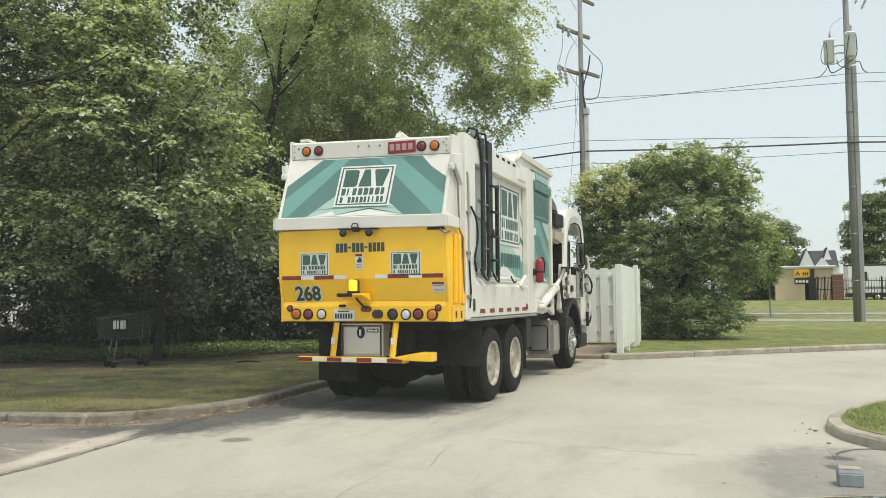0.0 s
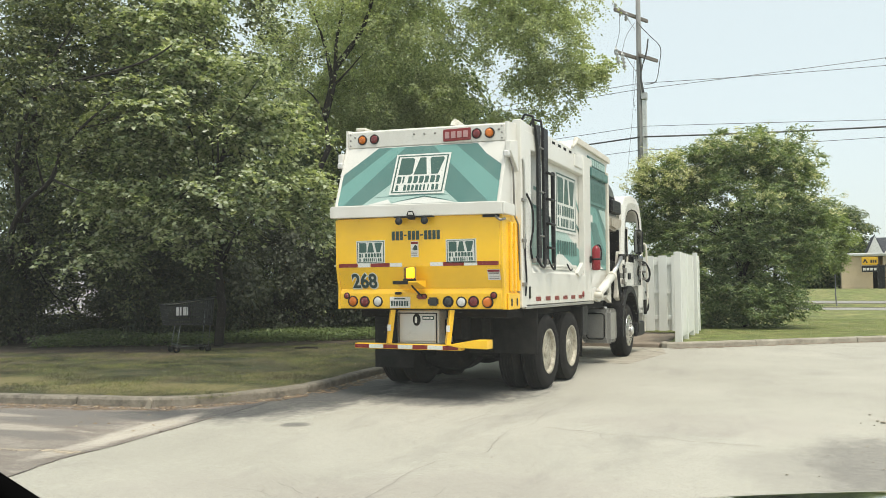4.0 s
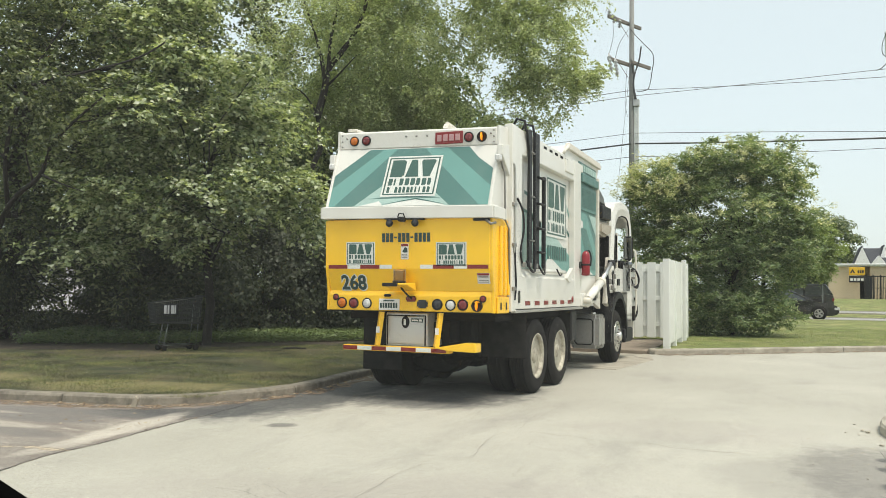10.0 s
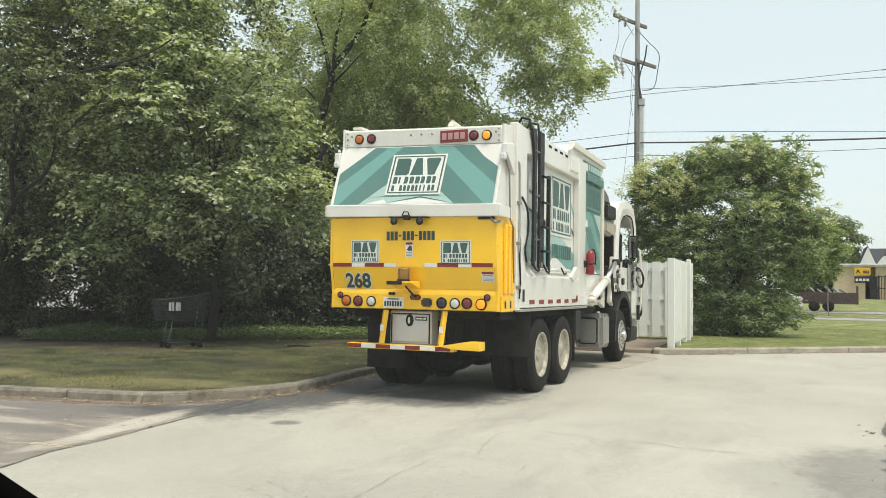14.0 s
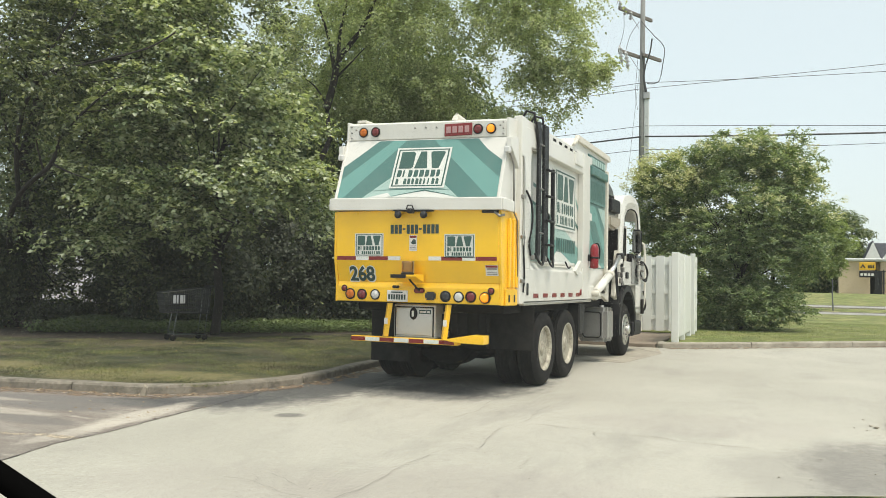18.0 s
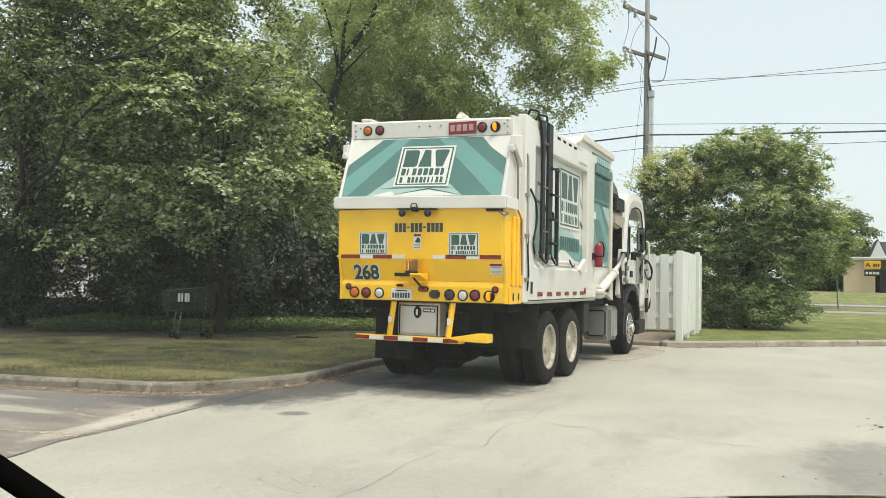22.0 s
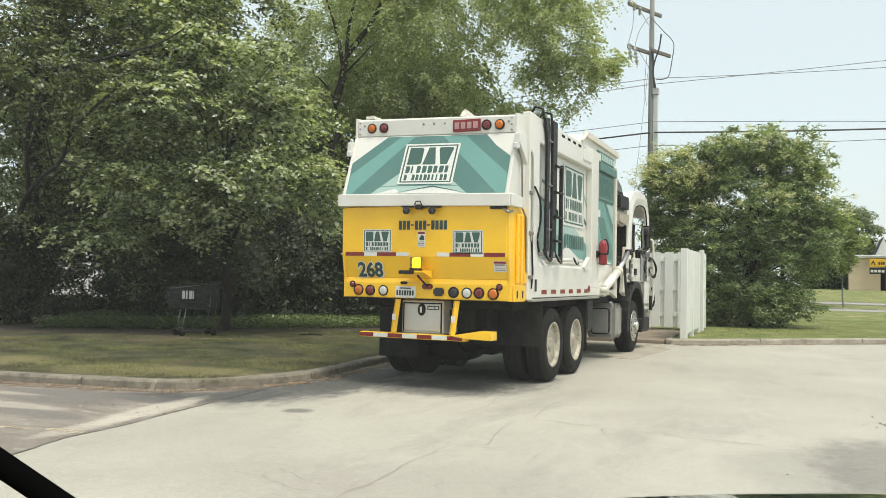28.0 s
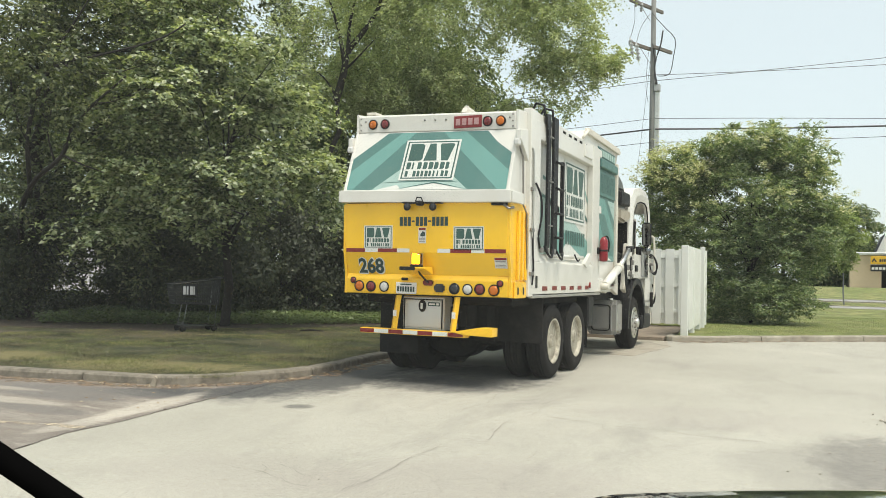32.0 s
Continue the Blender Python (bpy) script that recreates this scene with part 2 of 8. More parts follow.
# Darkest blots, beside and under the truck, also put its shade into the asphalt.
STAIN_SHADE, DUST, WORN, ROSE = (0.06, 0.06, 0.06), (0.50, 0.46, 0.39), (0.15, 0.14, 0.13), (0.27, 0.235, 0.215)
MARKS = [(-1.3, -0.2, 1.05, 2.7, 3, STAIN_SHADE, 1.0), (-1.3, 0.5, 0.8, 2.4, 3, STAIN_SHADE, 0.95), (-1.9, -2.1, 0.9, 0.6, 25, STAIN_SHADE, 1.0), (-0.2, 0.4, 0.22, 1.5, -8, STAIN_SHADE, 0.6), (0.2, 1.2, 1.5, 2.0, 0, STAIN_SHADE, 0.95), (0.1, 0.2, 1.3, 1.0, 0, STAIN_SHADE, 0.7), (-2.3, -2.3, 0.9, 0.42, 14, STAIN_SHADE, 1.0), (-1.45, -1.6, 0.55, 0.8, 20, STAIN_SHADE, 1.0), (-2.9, -3.0, 1.1, 0.3, 6, WORN, 1.0), (-3.4, -2.6, 1.2, 0.3, 8, WORN, 1.0), (-2.4, -3.7, 0.9, 0.25, 0, WORN, 0.8), (-0.35, -2.2, 0.2, 0.2, 15, STAIN_SHADE, 0.8),
         (-1.62, -3.0, 0.26, 1.3, 9, DUST, 0.85), (-1.45, -3.9, 0.2, 0.9, 4, DUST, 0.6), (-3.1, -3.45, 1.0, 0.2, 4, DUST, 0.55), (-4.2, -2.95, 1.1, 0.16, 8, DUST, 0.45), (-2.9, -4.4, 1.0, 0.14, -4, DUST, 0.62), (-5.2, -3.7, 1.2, 0.2, 5, DUST, 0.45),
         (-2.7, -2.55, 1.2, 0.42, 8, WORN, 0.7), (-4.6, -3.35, 1.2, 0.3, 6, WORN, 0.6), (-3.6, -3.95, 1.2, 0.3, 4, WORN, 0.5), (-5.5, -2.7, 1.6, 0.4, 4, WORN, 0.5),
         (5.2, -2.3, 0.9, 1.9, 8, WORN, 0.75), (4.5, -2.6, 0.8, 1.0, 20, WORN, 0.3), (5.22, -1.85, 0.1, 0.16, 20, STAIN_SHADE, 1.0), (5.30, -1.44, 0.13, 0.18, 60, STAIN_SHADE, 1.0), (6.6, -2.4, 1.2, 1.0, 10, WORN, 0.5),
         (2.4, -4.2, 1.6, 1.0, 30, ROSE, 0.3), (3.6, -0.6, 1.6, 1.0, 10, ROSE, 0.22), (0.9, -4.8, 1.3, 0.9, 10, ROSE, 0.22)]
# The near-black green blots put tree shade into the lawn colour.
DRY, SOIL, LAWN_SHADE = (0.25, 0.215, 0.09), (0.12, 0.09, 0.066), (0.018, 0.026, 0.010)
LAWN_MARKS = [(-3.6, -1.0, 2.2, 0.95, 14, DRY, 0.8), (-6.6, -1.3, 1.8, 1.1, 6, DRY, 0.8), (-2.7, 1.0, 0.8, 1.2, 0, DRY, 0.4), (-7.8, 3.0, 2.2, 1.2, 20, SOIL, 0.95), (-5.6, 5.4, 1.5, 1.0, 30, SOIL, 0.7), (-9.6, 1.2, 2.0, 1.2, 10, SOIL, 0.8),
              (-5.2, 1.8, 1.6, 0.9, 20, LAWN_SHADE, 0.6), (-3.6, 3.4, 1.2, 1.6, 0, LAWN_SHADE, 0.5), (-7.4, 0.6, 1.6, 0.8, 10, LAWN_SHADE, 0.5), (-5.9, 2.9, 1.3, 0.5, 25, LAWN_SHADE, 0.8), (-4.4, 0.5, 0.9, 0.35, 30, LAWN_SHADE, 0.7), (-6.6, 3.7, 0.9, 0.3, 40, DRY, 0.8), (-8.2, 1.8, 1.2, 0.4, 30, LAWN_SHADE, 0.8)]

M = dict(
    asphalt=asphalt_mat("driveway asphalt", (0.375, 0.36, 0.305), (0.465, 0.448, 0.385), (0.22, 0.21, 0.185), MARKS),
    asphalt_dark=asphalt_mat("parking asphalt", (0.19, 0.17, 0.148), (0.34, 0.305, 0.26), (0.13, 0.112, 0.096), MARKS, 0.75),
    road=asphalt_mat("road surface", (0.26, 0.255, 0.24), (0.36, 0.35, 0.33), (0.2, 0.2, 0.19)),
    crack=mat("crack filling", (0.13, 0.12, 0.105), 0.95, vary=0.3),
    sand=mat("sandy dirt", (0.34, 0.30, 0.235), 0.95, vary=0.25, scale=8, bump=0.5),
    concrete=mat("old concrete", (0.37, 0.34, 0.275), 0.9, vary=0.24, scale=5, grime=0.75, grime_colour=(0.12, 0.10, 0.075), bump=0.4, bump_scale=45),
    # Left kerb: real dirt, plus its shaded side of the drive put into the colour.
    kerbstone=mat("dirty kerb concrete toned for shade", (0.22, 0.196, 0.155), 0.9, vary=0.34, scale=7, grime=0.9, grime_colour=(0.07, 0.06, 0.048), grime_scale=4.5, bump=0.6, bump_scale=40),
    litter=litter_mat("gutter litter", (0.205, 0.148, 0.10)),
    worn_paint=litter_mat("rubbed bay paint", (0.46, 0.39, 0.29)),
    crumbs=leaf_mat("dry leaf bits", [(0.0, (0.08, 0.055, 0.035)), (0.5, (0.22, 0.15, 0.09)), (0.8, (0.34, 0.25, 0.15)), (1.0, (0.5, 0.44, 0.34))], 0.1, 0.9),
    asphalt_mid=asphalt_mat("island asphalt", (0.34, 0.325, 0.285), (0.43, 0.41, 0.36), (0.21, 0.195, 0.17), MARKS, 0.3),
    leaf_tip=leaf_mat("pale shoot tips", [(0.0, (0.40, 0.43, 0.22)), (0.5, (0.60, 0.60, 0.38)), (1.0, (0.80, 0.77, 0.60))], 0.45, 0.4),
    car_glass=mat("tinted car glass", (0.055, 0.062, 0.06), 0.06, 0.15, vary=0.25, coat=0.8),
    wiper=mat("wiper rubber", (0.003, 0.003, 0.003), 0.8, vary=0.2),
    gate_mesh=mat("dark gate mesh", (0.03, 0.032, 0.034), 0.7, vary=0.2),
    pad=mat("enclosure concrete", (0.26, 0.21, 0.16), 0.9, vary=0.25, scale=2, grime=0.7, grime_colour=(0.10, 0.08, 0.06), bump=0.4),
    # Left lawn: sparse grass, its base darkened to hold the tree shade.
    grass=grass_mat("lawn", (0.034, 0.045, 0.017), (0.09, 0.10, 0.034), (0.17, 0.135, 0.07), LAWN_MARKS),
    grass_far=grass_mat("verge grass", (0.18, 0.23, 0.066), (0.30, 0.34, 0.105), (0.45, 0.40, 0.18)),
    soil=mat("leaf litter", (0.05, 0.037, 0.026), 0.95, vary=0.5, scale=7, grime=0.5, grime_colour=(0.15, 0.115, 0.07), bump=0.8, bump_scale=35),
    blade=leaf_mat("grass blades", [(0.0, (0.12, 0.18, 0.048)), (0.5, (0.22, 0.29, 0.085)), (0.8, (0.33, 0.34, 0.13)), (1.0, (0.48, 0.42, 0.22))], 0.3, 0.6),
    # Darker than blade, with the shade under the trees put into the colour.
    blade_dim=turf_mat("thin grass toned for shade", [(0.0, (0.043, 0.057, 0.020)), (0.5, (0.098, 0.128, 0.041)), (0.8, (0.172, 0.182, 0.066)), (1.0, (0.37, 0.31, 0.165))], (0.20, 0.165, 0.085)),
    bark=mat("grey bark", (0.026, 0.022, 0.019), 0.9, vary=0.35, scale=6, bump=0.9, bump_scale=25, stretch=(1, 1, 0.25)),
    leaf_a=leaf_mat("maple leaves", [(0.0, (0.05, 0.078, 0.032)), (0.45, (0.125, 0.175, 0.073)), (0.8, (0.23, 0.285, 0.12)), (1.0, (0.40, 0.40, 0.21))], 0.42, 0.3),
    leaf_g=leaf_mat("dark maple leaves", [(0.0, (0.045, 0.06, 0.033)), (0.45, (0.125, 0.158, 0.08)), (0.8, (0.245, 0.28, 0.15)), (1.0, (0.48, 0.49, 0.31))], 0.42, 0.28),
    leaf_b=leaf_mat("pale leaves", [(0.0, (0.08, 0.112, 0.06)), (0.25, (0.235, 0.295, 0.16)), (0.52, (0.45, 0.505, 0.315)), (1.0, (0.78, 0.80, 0.60))], 0.42, 0.26),
    leaf_c=leaf_mat("birch leaves", [(0.0, (0.24, 0.29, 0.15)), (0.5, (0.47, 0.53, 0.29)), (1.0, (0.70, 0.72, 0.46))], 0.44, 0.4),
    # Understory leaves: the deep shade they stand in is put into their colours.
    leaf_d=leaf_mat("leaves toned dark for shade", [(0.0, (0.032, 0.044, 0.023)), (0.6, (0.064, 0.080, 0.040)), (1.0, (0.112, 0.128, 0.064))], 0.36, 0.5),
    leaf_e=leaf_mat("holly leaves", [(0.0, (0.10, 0.14, 0.07)), (0.4, (0.21, 0.29, 0.14)), (0.75, (0.345, 0.425, 0.215)), (0.93, (0.46, 0.50, 0.28)), (1.0, (0.60, 0.60, 0.40))], 0.44, 0.36),
    leaf_f=leaf_mat("fresh leaves", [(0.0, (0.19, 0.25, 0.10)), (1.0, (0.40, 0.46, 0.21))], 0.5, 0.4),
    ivy=leaf_mat("ivy leaves", [(0.0, (0.09, 0.135, 0.05)), (1.0, (0.25, 0.31, 0.12))], 0.2, 0.35),
    white=mat("white truck paint", (0.70, 0.69, 0.64), 0.36, vary=0.035, scale=1.5, grime=0.22, grime_colour=(0.42, 0.37, 0.28), grime_scale=2.2, coat=0.25, stretch=(1, 1, 0.4)),
    white_dirty=mat("worn white paint", (0.66, 0.63, 0.55), 0.5, vary=0.08, scale=4, grime=0.5, grime_colour=(0.30, 0.25, 0.18), grime_scale=4),
    # Tan dirt together with the shading behind the cab, both in the cowl colour.
    cowl_grime_shade=mat("dirty cream cowl toned for shade", (0.40, 0.36, 0.29), 0.6, vary=0.15, scale=4, grime=0.8, grime_colour=(0.16, 0.13, 0.10), grime_scale=4),
    yellow=mat("yellow truck paint", (0.93, 0.55, 0.02), 0.34, vary=0.04, scale=1.3, grime=0.3, grime_colour=(0.42, 0.22, 0.03), grime_scale=1.8, coat=0.3),
    teal=mat("teal film", (0.082, 0.188, 0.17), 0.4, vary=0.06, scale=1.5, grime=0.15, grime_colour=(0.4, 0.42, 0.38)),
    teal_mid=mat("sea green film", (0.145, 0.315, 0.285), 0.4, vary=0.05, scale=1.5),
    teal_light=mat("pale green film", (0.36, 0.50, 0.46), 0.4, vary=0.05, scale=1.5),
    teal_dark=mat("dark green film", (0.04, 0.115, 0.10), 0.4, vary=0.08),
    film_white=mat("white film", (0.68, 0.69, 0.65), 0.4, vary=0.03),
    black=mat("black steel", (0.011, 0.011, 0.0125), 0.5, vary=0.3, scale=6, grime=0.3, grime_colour=(0.04, 0.037, 0.032)),
    frame=mat("chassis steel", (0.014, 0.0135, 0.013), 0.8, vary=0.3, scale=5, grime=0.5, grime_colour=(0.04, 0.034, 0.028)),
    rubber=mat("tyre rubber", (0.015, 0.0145, 0.014), 0.85, vary=0.25, scale=9, grime=0.45, grime_colour=(0.05, 0.046, 0.04), bump=0.3),
    flap=mat("mud flap rubber", (0.022, 0.0216, 0.0205), 0.85, vary=0.3, grime=0.5, grime_colour=(0.05, 0.046, 0.04), grime_scale=4),
    rim=mat("painted rim", (0.42, 0.39, 0.31), 0.5, vary=0.4, scale=11, grime=1.0, grime_colour=(0.10, 0.08, 0.055), grime_scale=9),
    alu=mat("bright aluminium", (0.72, 0.71, 0.68), 0.32, 1.0, vary=0.08, grime=0.35, grime_colour=(0.4, 0.36, 0.3)),
    alu_dull=mat("dull aluminium", (0.50, 0.49, 0.45), 0.48, 1.0, vary=0.12, scale=3, grime=0.5, grime_colour=(0.26, 0.23, 0.18)),
    tank=mat("silver tank paint", (0.36, 0.355, 0.335), 0.42, 0.45, vary=0.08, grime=0.4, grime_colour=(0.2, 0.18, 0.14)),
    chest=mat("bright checker plate", (0.60, 0.60, 0.575), 0.42, 0.55, vary=0.06, scale=4, grime=0.25, grime_colour=(0.36, 0.34, 0.3)),
    steel=mat("worn steel", (0.30, 0.29, 0.27), 0.45, 0.9, vary=0.15),
    grey_shield=mat("grey painted steel", (0.12, 0.135, 0.13), 0.5, vary=0.15, grime=0.4, grime_colour=(0.06, 0.055, 0.045)),
    mirror_glass=mat("mirror glass", (0.22, 0.23, 0.23), 0.08, 1.0, vary=0.1),
    red=mat("red paint", (0.24, 0.012, 0.02), 0.35, vary=0.1),
    red_film=mat("red reflective film", (0.20, 0.018, 0.016), 0.3, vary=0.1),
    plate_red=mat("maroon plate", (0.22, 0.018, 0.02), 0.4, vary=0.1),
    # Lens of lamps that are off, with a faint glow added.
    amber=glow_mat("amber lens", (0.9, 0.25, 0.02), 0.03, (0.50, 0.13, 0.01)),
    beacon_lit=glow_mat("lit beacon lamp", (1.0, 0.55, 0.02), 3.4, (0.9, 0.5, 0.05)),
    lens_red=mat("red lens", (0.17, 0.010, 0.012), 0.2, vary=0.15, scale=20, coat=0.6),
    lens_clear=mat("clear lens", (0.62, 0.62, 0.60), 0.2, vary=0.08, scale=25, coat=0.6),
    lens_dark=mat("smoked lens", (0.03, 0.032, 0.036), 0.15, vary=0.2),
    beam=glow_mat("lit amber lamp", (1.0, 0.27, 0.003), 0.9, (0.62, 0.22, 0.01)),
    dull=mat("dull beacon metal", (0.30, 0.24, 0.13), 0.6, vary=0.15),
    cover=glass_mat("amber beacon dome", (0.62, 0.36, 0.10), 0.12),
    glass=mat("dark window glass", (0.02, 0.024, 0.026), 0.06, vary=0.2, coat=0.8),
    ink=mat("dark lettering film", (0.03, 0.06, 0.055), 0.45, vary=0.1),
    ink_green=mat("green lettering film", (0.045, 0.105, 0.088), 0.45, vary=0.08),
    paper=mat("printed sticker", (0.72, 0.70, 0.66), 0.5, vary=0.06),
    vinyl=mat("white vinyl boards", (0.73, 0.745, 0.70), 0.45, vary=0.03, scale=2, grime=0.25, grime_colour=(0.45, 0.45, 0.36), grime_scale=1.5),
    wire_pale=mat("weathered bare line", (0.17, 0.18, 0.185), 0.6, vary=0.1),
    wood=mat("weathered pole wood", (0.215, 0.222, 0.215), 0.9, vary=0.22, scale=3, bump=0.7, bump_scale=18, stretch=(3, 3, 0.12), grime=0.4, grime_colour=(0.12, 0.10, 0.085)),
    arm_wood=mat("crossarm wood", (0.17, 0.155, 0.14), 0.9, vary=0.2, bump=0.5),
    grey_metal=mat("grey painted metal", (0.62, 0.64, 0.63), 0.45, 0.2, vary=0.06, grime=0.25),
    riser=mat("weathered grey guard", (0.30, 0.31, 0.31), 0.6, vary=0.1, grime=0.3),
    can_grey=mat("pale transformer paint", (0.74, 0.77, 0.77), 0.45, vary=0.06, grime=0.25, grime_colour=(0.3, 0.28, 0.25)),
    porcelain=mat("grey porcelain", (0.44, 0.45, 0.46), 0.3, vary=0.1),
    wire=mat("weathered cable", (0.06, 0.062, 0.065), 0.6, vary=0.1),
    cart=mat("dark plastic cart", (0.018, 0.021, 0.020), 0.5, vary=0.25),
    cart_rim=mat("worn plastic rim", (0.10, 0.105, 0.10), 0.5, vary=0.3, scale=9),
    plate_ink=mat("faded pale lettering", (0.46, 0.27, 0.27), 0.5, vary=0.12, scale=9),
    cart_steel=mat("cart steel", (0.22, 0.24, 0.23), 0.4, 0.8, vary=0.15),
    tan=mat("tan stucco", (0.58, 0.47, 0.33), 0.9, vary=0.06, bump=0.4),
    siding=mat("white siding", (0.74, 0.75, 0.75), 0.6, vary=0.04),
    roof=mat("grey shingle", (0.055, 0.06, 0.07), 0.9, vary=0.2, scale=4, bump=0.5),
    brick=mat("dark brick", (0.17, 0.085, 0.06), 0.9, vary=0.35, scale=12, bump=0.5),
    iron=mat("black iron", (0.015, 0.015, 0.016), 0.5, vary=0.2),
    sign_yellow=mat("yellow sign face", (0.72, 0.42, 0.02), 0.5, vary=0.05),
    stop=mat("blue grey painted concrete", (0.22, 0.25, 0.265), 0.7, vary=0.2, scale=6),
    windscreen=dust_glass_mat("dusty windscreen", 0.019),
    hood=mat("dark glossy car paint", (0.012, 0.014, 0.014), 0.06, vary=0.2, coat=1.0),
)


for _n, _v in (("wiper", 0.0), ("rubber", 0.15), ("flap", 0.12), ("frame", 0.15), ("black", 0.3)):
    M[_n].node_tree.nodes["Principled BSDF"].inputs["Specular IOR Level"].default_value = _v


# ---- mesh tools ----
def part(name, bm, material, parent=None, label=""):
    me = bm
    if isinstance(bm, bmesh.types.BMesh):
        me = bpy.data.meshes.new(name)
        bm.to_mesh(me)
        bm.free()
    if not me.materials:
        me.materials.append(M[material] if isinstance(material, str) else material)
    ob = new(name, me)
    ob.parent = parent
    if label:
        ob["label"] = label
    return ob


def empty(name, m=None, **tags):
    ob = new(name)
    ob.empty_display_size = 0.2
    if m is not None:
        ob.matrix_world = m
    return tagged(ob, **tags)


def box(x0, x1, y0, y1, z0, z1, bev=0.0, bm=None, m=None, seg=1):
    bm = bm or bmesh.new()
    vs = [bm.verts.new((x, y, z)) for z in (z0, z1) for x, y in ((x0, y0), (x1, y0), (x1, y1), (x0, y1))]
    fs = [bm.faces.new([vs[i] for i in f]) for f in ((3, 2, 1, 0), (4, 5, 6, 7), (0, 1, 5, 4), (1, 2, 6, 5), (2, 3, 7, 6), (3, 0, 4, 7))]
    if m is not None:
        for v in vs:
            v.co = m @ v.co
    if bev:
        bmesh.ops.bevel(bm, geom=list({e for f in fs for e in f.edges}), offset=bev, segments=seg, affect="EDGES", clamp_overlap=True)
    return bm


def prism(pts, axis, a, b, bev=0.0, bm=None, seg=1):
    """A flat outline, in the two axes other than the given one (in the order x, y, z), drawn out from a to b."""
    bm = bm or bmesh.new()
    n = "xyz".index(axis)

    def at(p, d):
        c = list(p)
        c.insert(n, d)
        return c
    lo, hi = [bm.verts.new(at(p, a)) for p in pts], [bm.verts.new(at(p, b)) for p in pts]
    fs = [bm.faces.new(lo[::-1]), bm.faces.new(hi)]
    k = len(pts)
    fs += [bm.faces.new((lo[i], lo[(i + 1) % k], hi[(i + 1) % k], hi[i])) for i in range(k)]
    bmesh.ops.recalc_face_normals(bm, faces=fs)
    if bev:
        bmesh.ops.bevel(bm, geom=list({e for f in fs for e in f.edges}), offset=bev, segments=seg, affect="EDGES", clamp_overlap=True)
    return bm


def tube(points, radii, seg=8, bm=None, cap=True):
    bm = bm or bmesh.new()
    pts = [Vector([float(c) for c in p]) for p in points]
    if isinstance(radii, (int, float)):
        radii = [radii] * len(pts)
    rings = []
    for i, p in enumerate(pts):
        d = (pts[min(i + 1, len(pts) - 1)] - pts[max(i - 1, 0)]).normalized()
        u = d.cross(Vector((0, 0, 1)) if abs(d.z) < 0.95 else Vector((1, 0, 0))).normalized()
        v = d.cross(u)
        rings.append([bm.verts.new(p + float(radii[i]) * (math.cos(a) * u + math.sin(a) * v)) for a in [2 * math.pi * k / seg for k in range(seg)]])
    for r0, r1 in zip(rings, rings[1:]):
        for k in range(seg):
            f = bm.faces.new((r0[k], r0[(k + 1) % seg], r1[(k + 1) % seg], r1[k]))
            f.smooth = seg > 5
    if cap:
        bm.faces.new(rings[0][::-1])
        bm.faces.new(rings[-1])
    return bm


def bend(points, n=7):
    """A smooth line through the points."""
    p = [Vector(q) for q in points]
    out = []
    for i in range(len(p) - 1):
        a, b, c, d = p[max(i - 1, 0)], p[i], p[i + 1], p[min(i + 2, len(p) - 1)]
        for k in range(n):
            t = k / n
            out.append(0.5 * (2 * b + (c - a) * t + (2 * a - 5 * b + 4 * c - d) * t * t + (3 * b - a - 3 * c + d) * t ** 3))
    return out + [p[-1]]


def lathe(profile, seg=40, axis="x", bm=None, m=None, cap=True):
    """(radius, along) pairs turned about an axis."""
    bm = bm or bmesh.new()
    rings = []
    for r, h in profile:
        ring = []
        for k in range(seg):
            c, s = r * math.cos(2 * math.pi * k / seg), r * math.sin(2 * math.pi * k / seg)
            co = {"x": (h, c, s), "y": (c, h, s), "z": (c, s, h)}[axis]
            ring.append(bm.verts.new(m @ Vector(co) if m is not None else co))
        rings.append(ring)
    for r0, r1 in zip(rings, rings[1:]):
        for k in range(seg):
            f = bm.faces.new((r0[k], r0[(k + 1) % seg], r1[(k + 1) % seg], r1[k]))
            f.smooth = True
    if cap:
        bm.faces.new(rings[0][::-1])
        bm.faces.new(rings[-1])
    bmesh.ops.recalc_face_normals(bm, faces=bm.faces)
    return bm


def plate(pts, thick=0.004, bm=None):
    """A thin sheet from a flat outline in space, given corner by corner."""
    bm = bm or bmesh.new()
    p = [Vector(q) for q in pts]
    nrm = Vector((0, 0, 0))
    for i in range(len(p)):
        nrm += p[i].cross(p[(i + 1) % len(p)])
    nrm.normalize()
    lo, hi = [bm.verts.new(q) for q in p], [bm.verts.new(q + nrm * thick) for q in p]
    bm.faces.new(lo[::-1])
    bm.faces.new(hi)
    for i in range(len(p)):
        j = (i + 1) % len(p)
        bm.faces.new((lo[i], lo[j], hi[j], hi[i]))
    return bm


def array_mesh(name, verts, faces):
    """A mesh from numpy arrays of vertices (n, 3) and of faces with one count of corners (m, k)."""
    me = bpy.data.meshes.new(name)
    faces = np.asarray(faces, np.int32)
    me.vertices.add(len(verts))
    me.vertices.foreach_set("co", np.asarray(verts, np.float32).ravel())
    me.loops.add(faces.size)
    me.loops.foreach_set("vertex_index", faces.ravel())
    me.polygons.add(len(faces))
    me.polygons.foreach_set("loop_start", np.arange(0, faces.size, faces.shape[1], dtype=np.int32))
    me.update(calc_edges=True)
    me.validate()
    return me


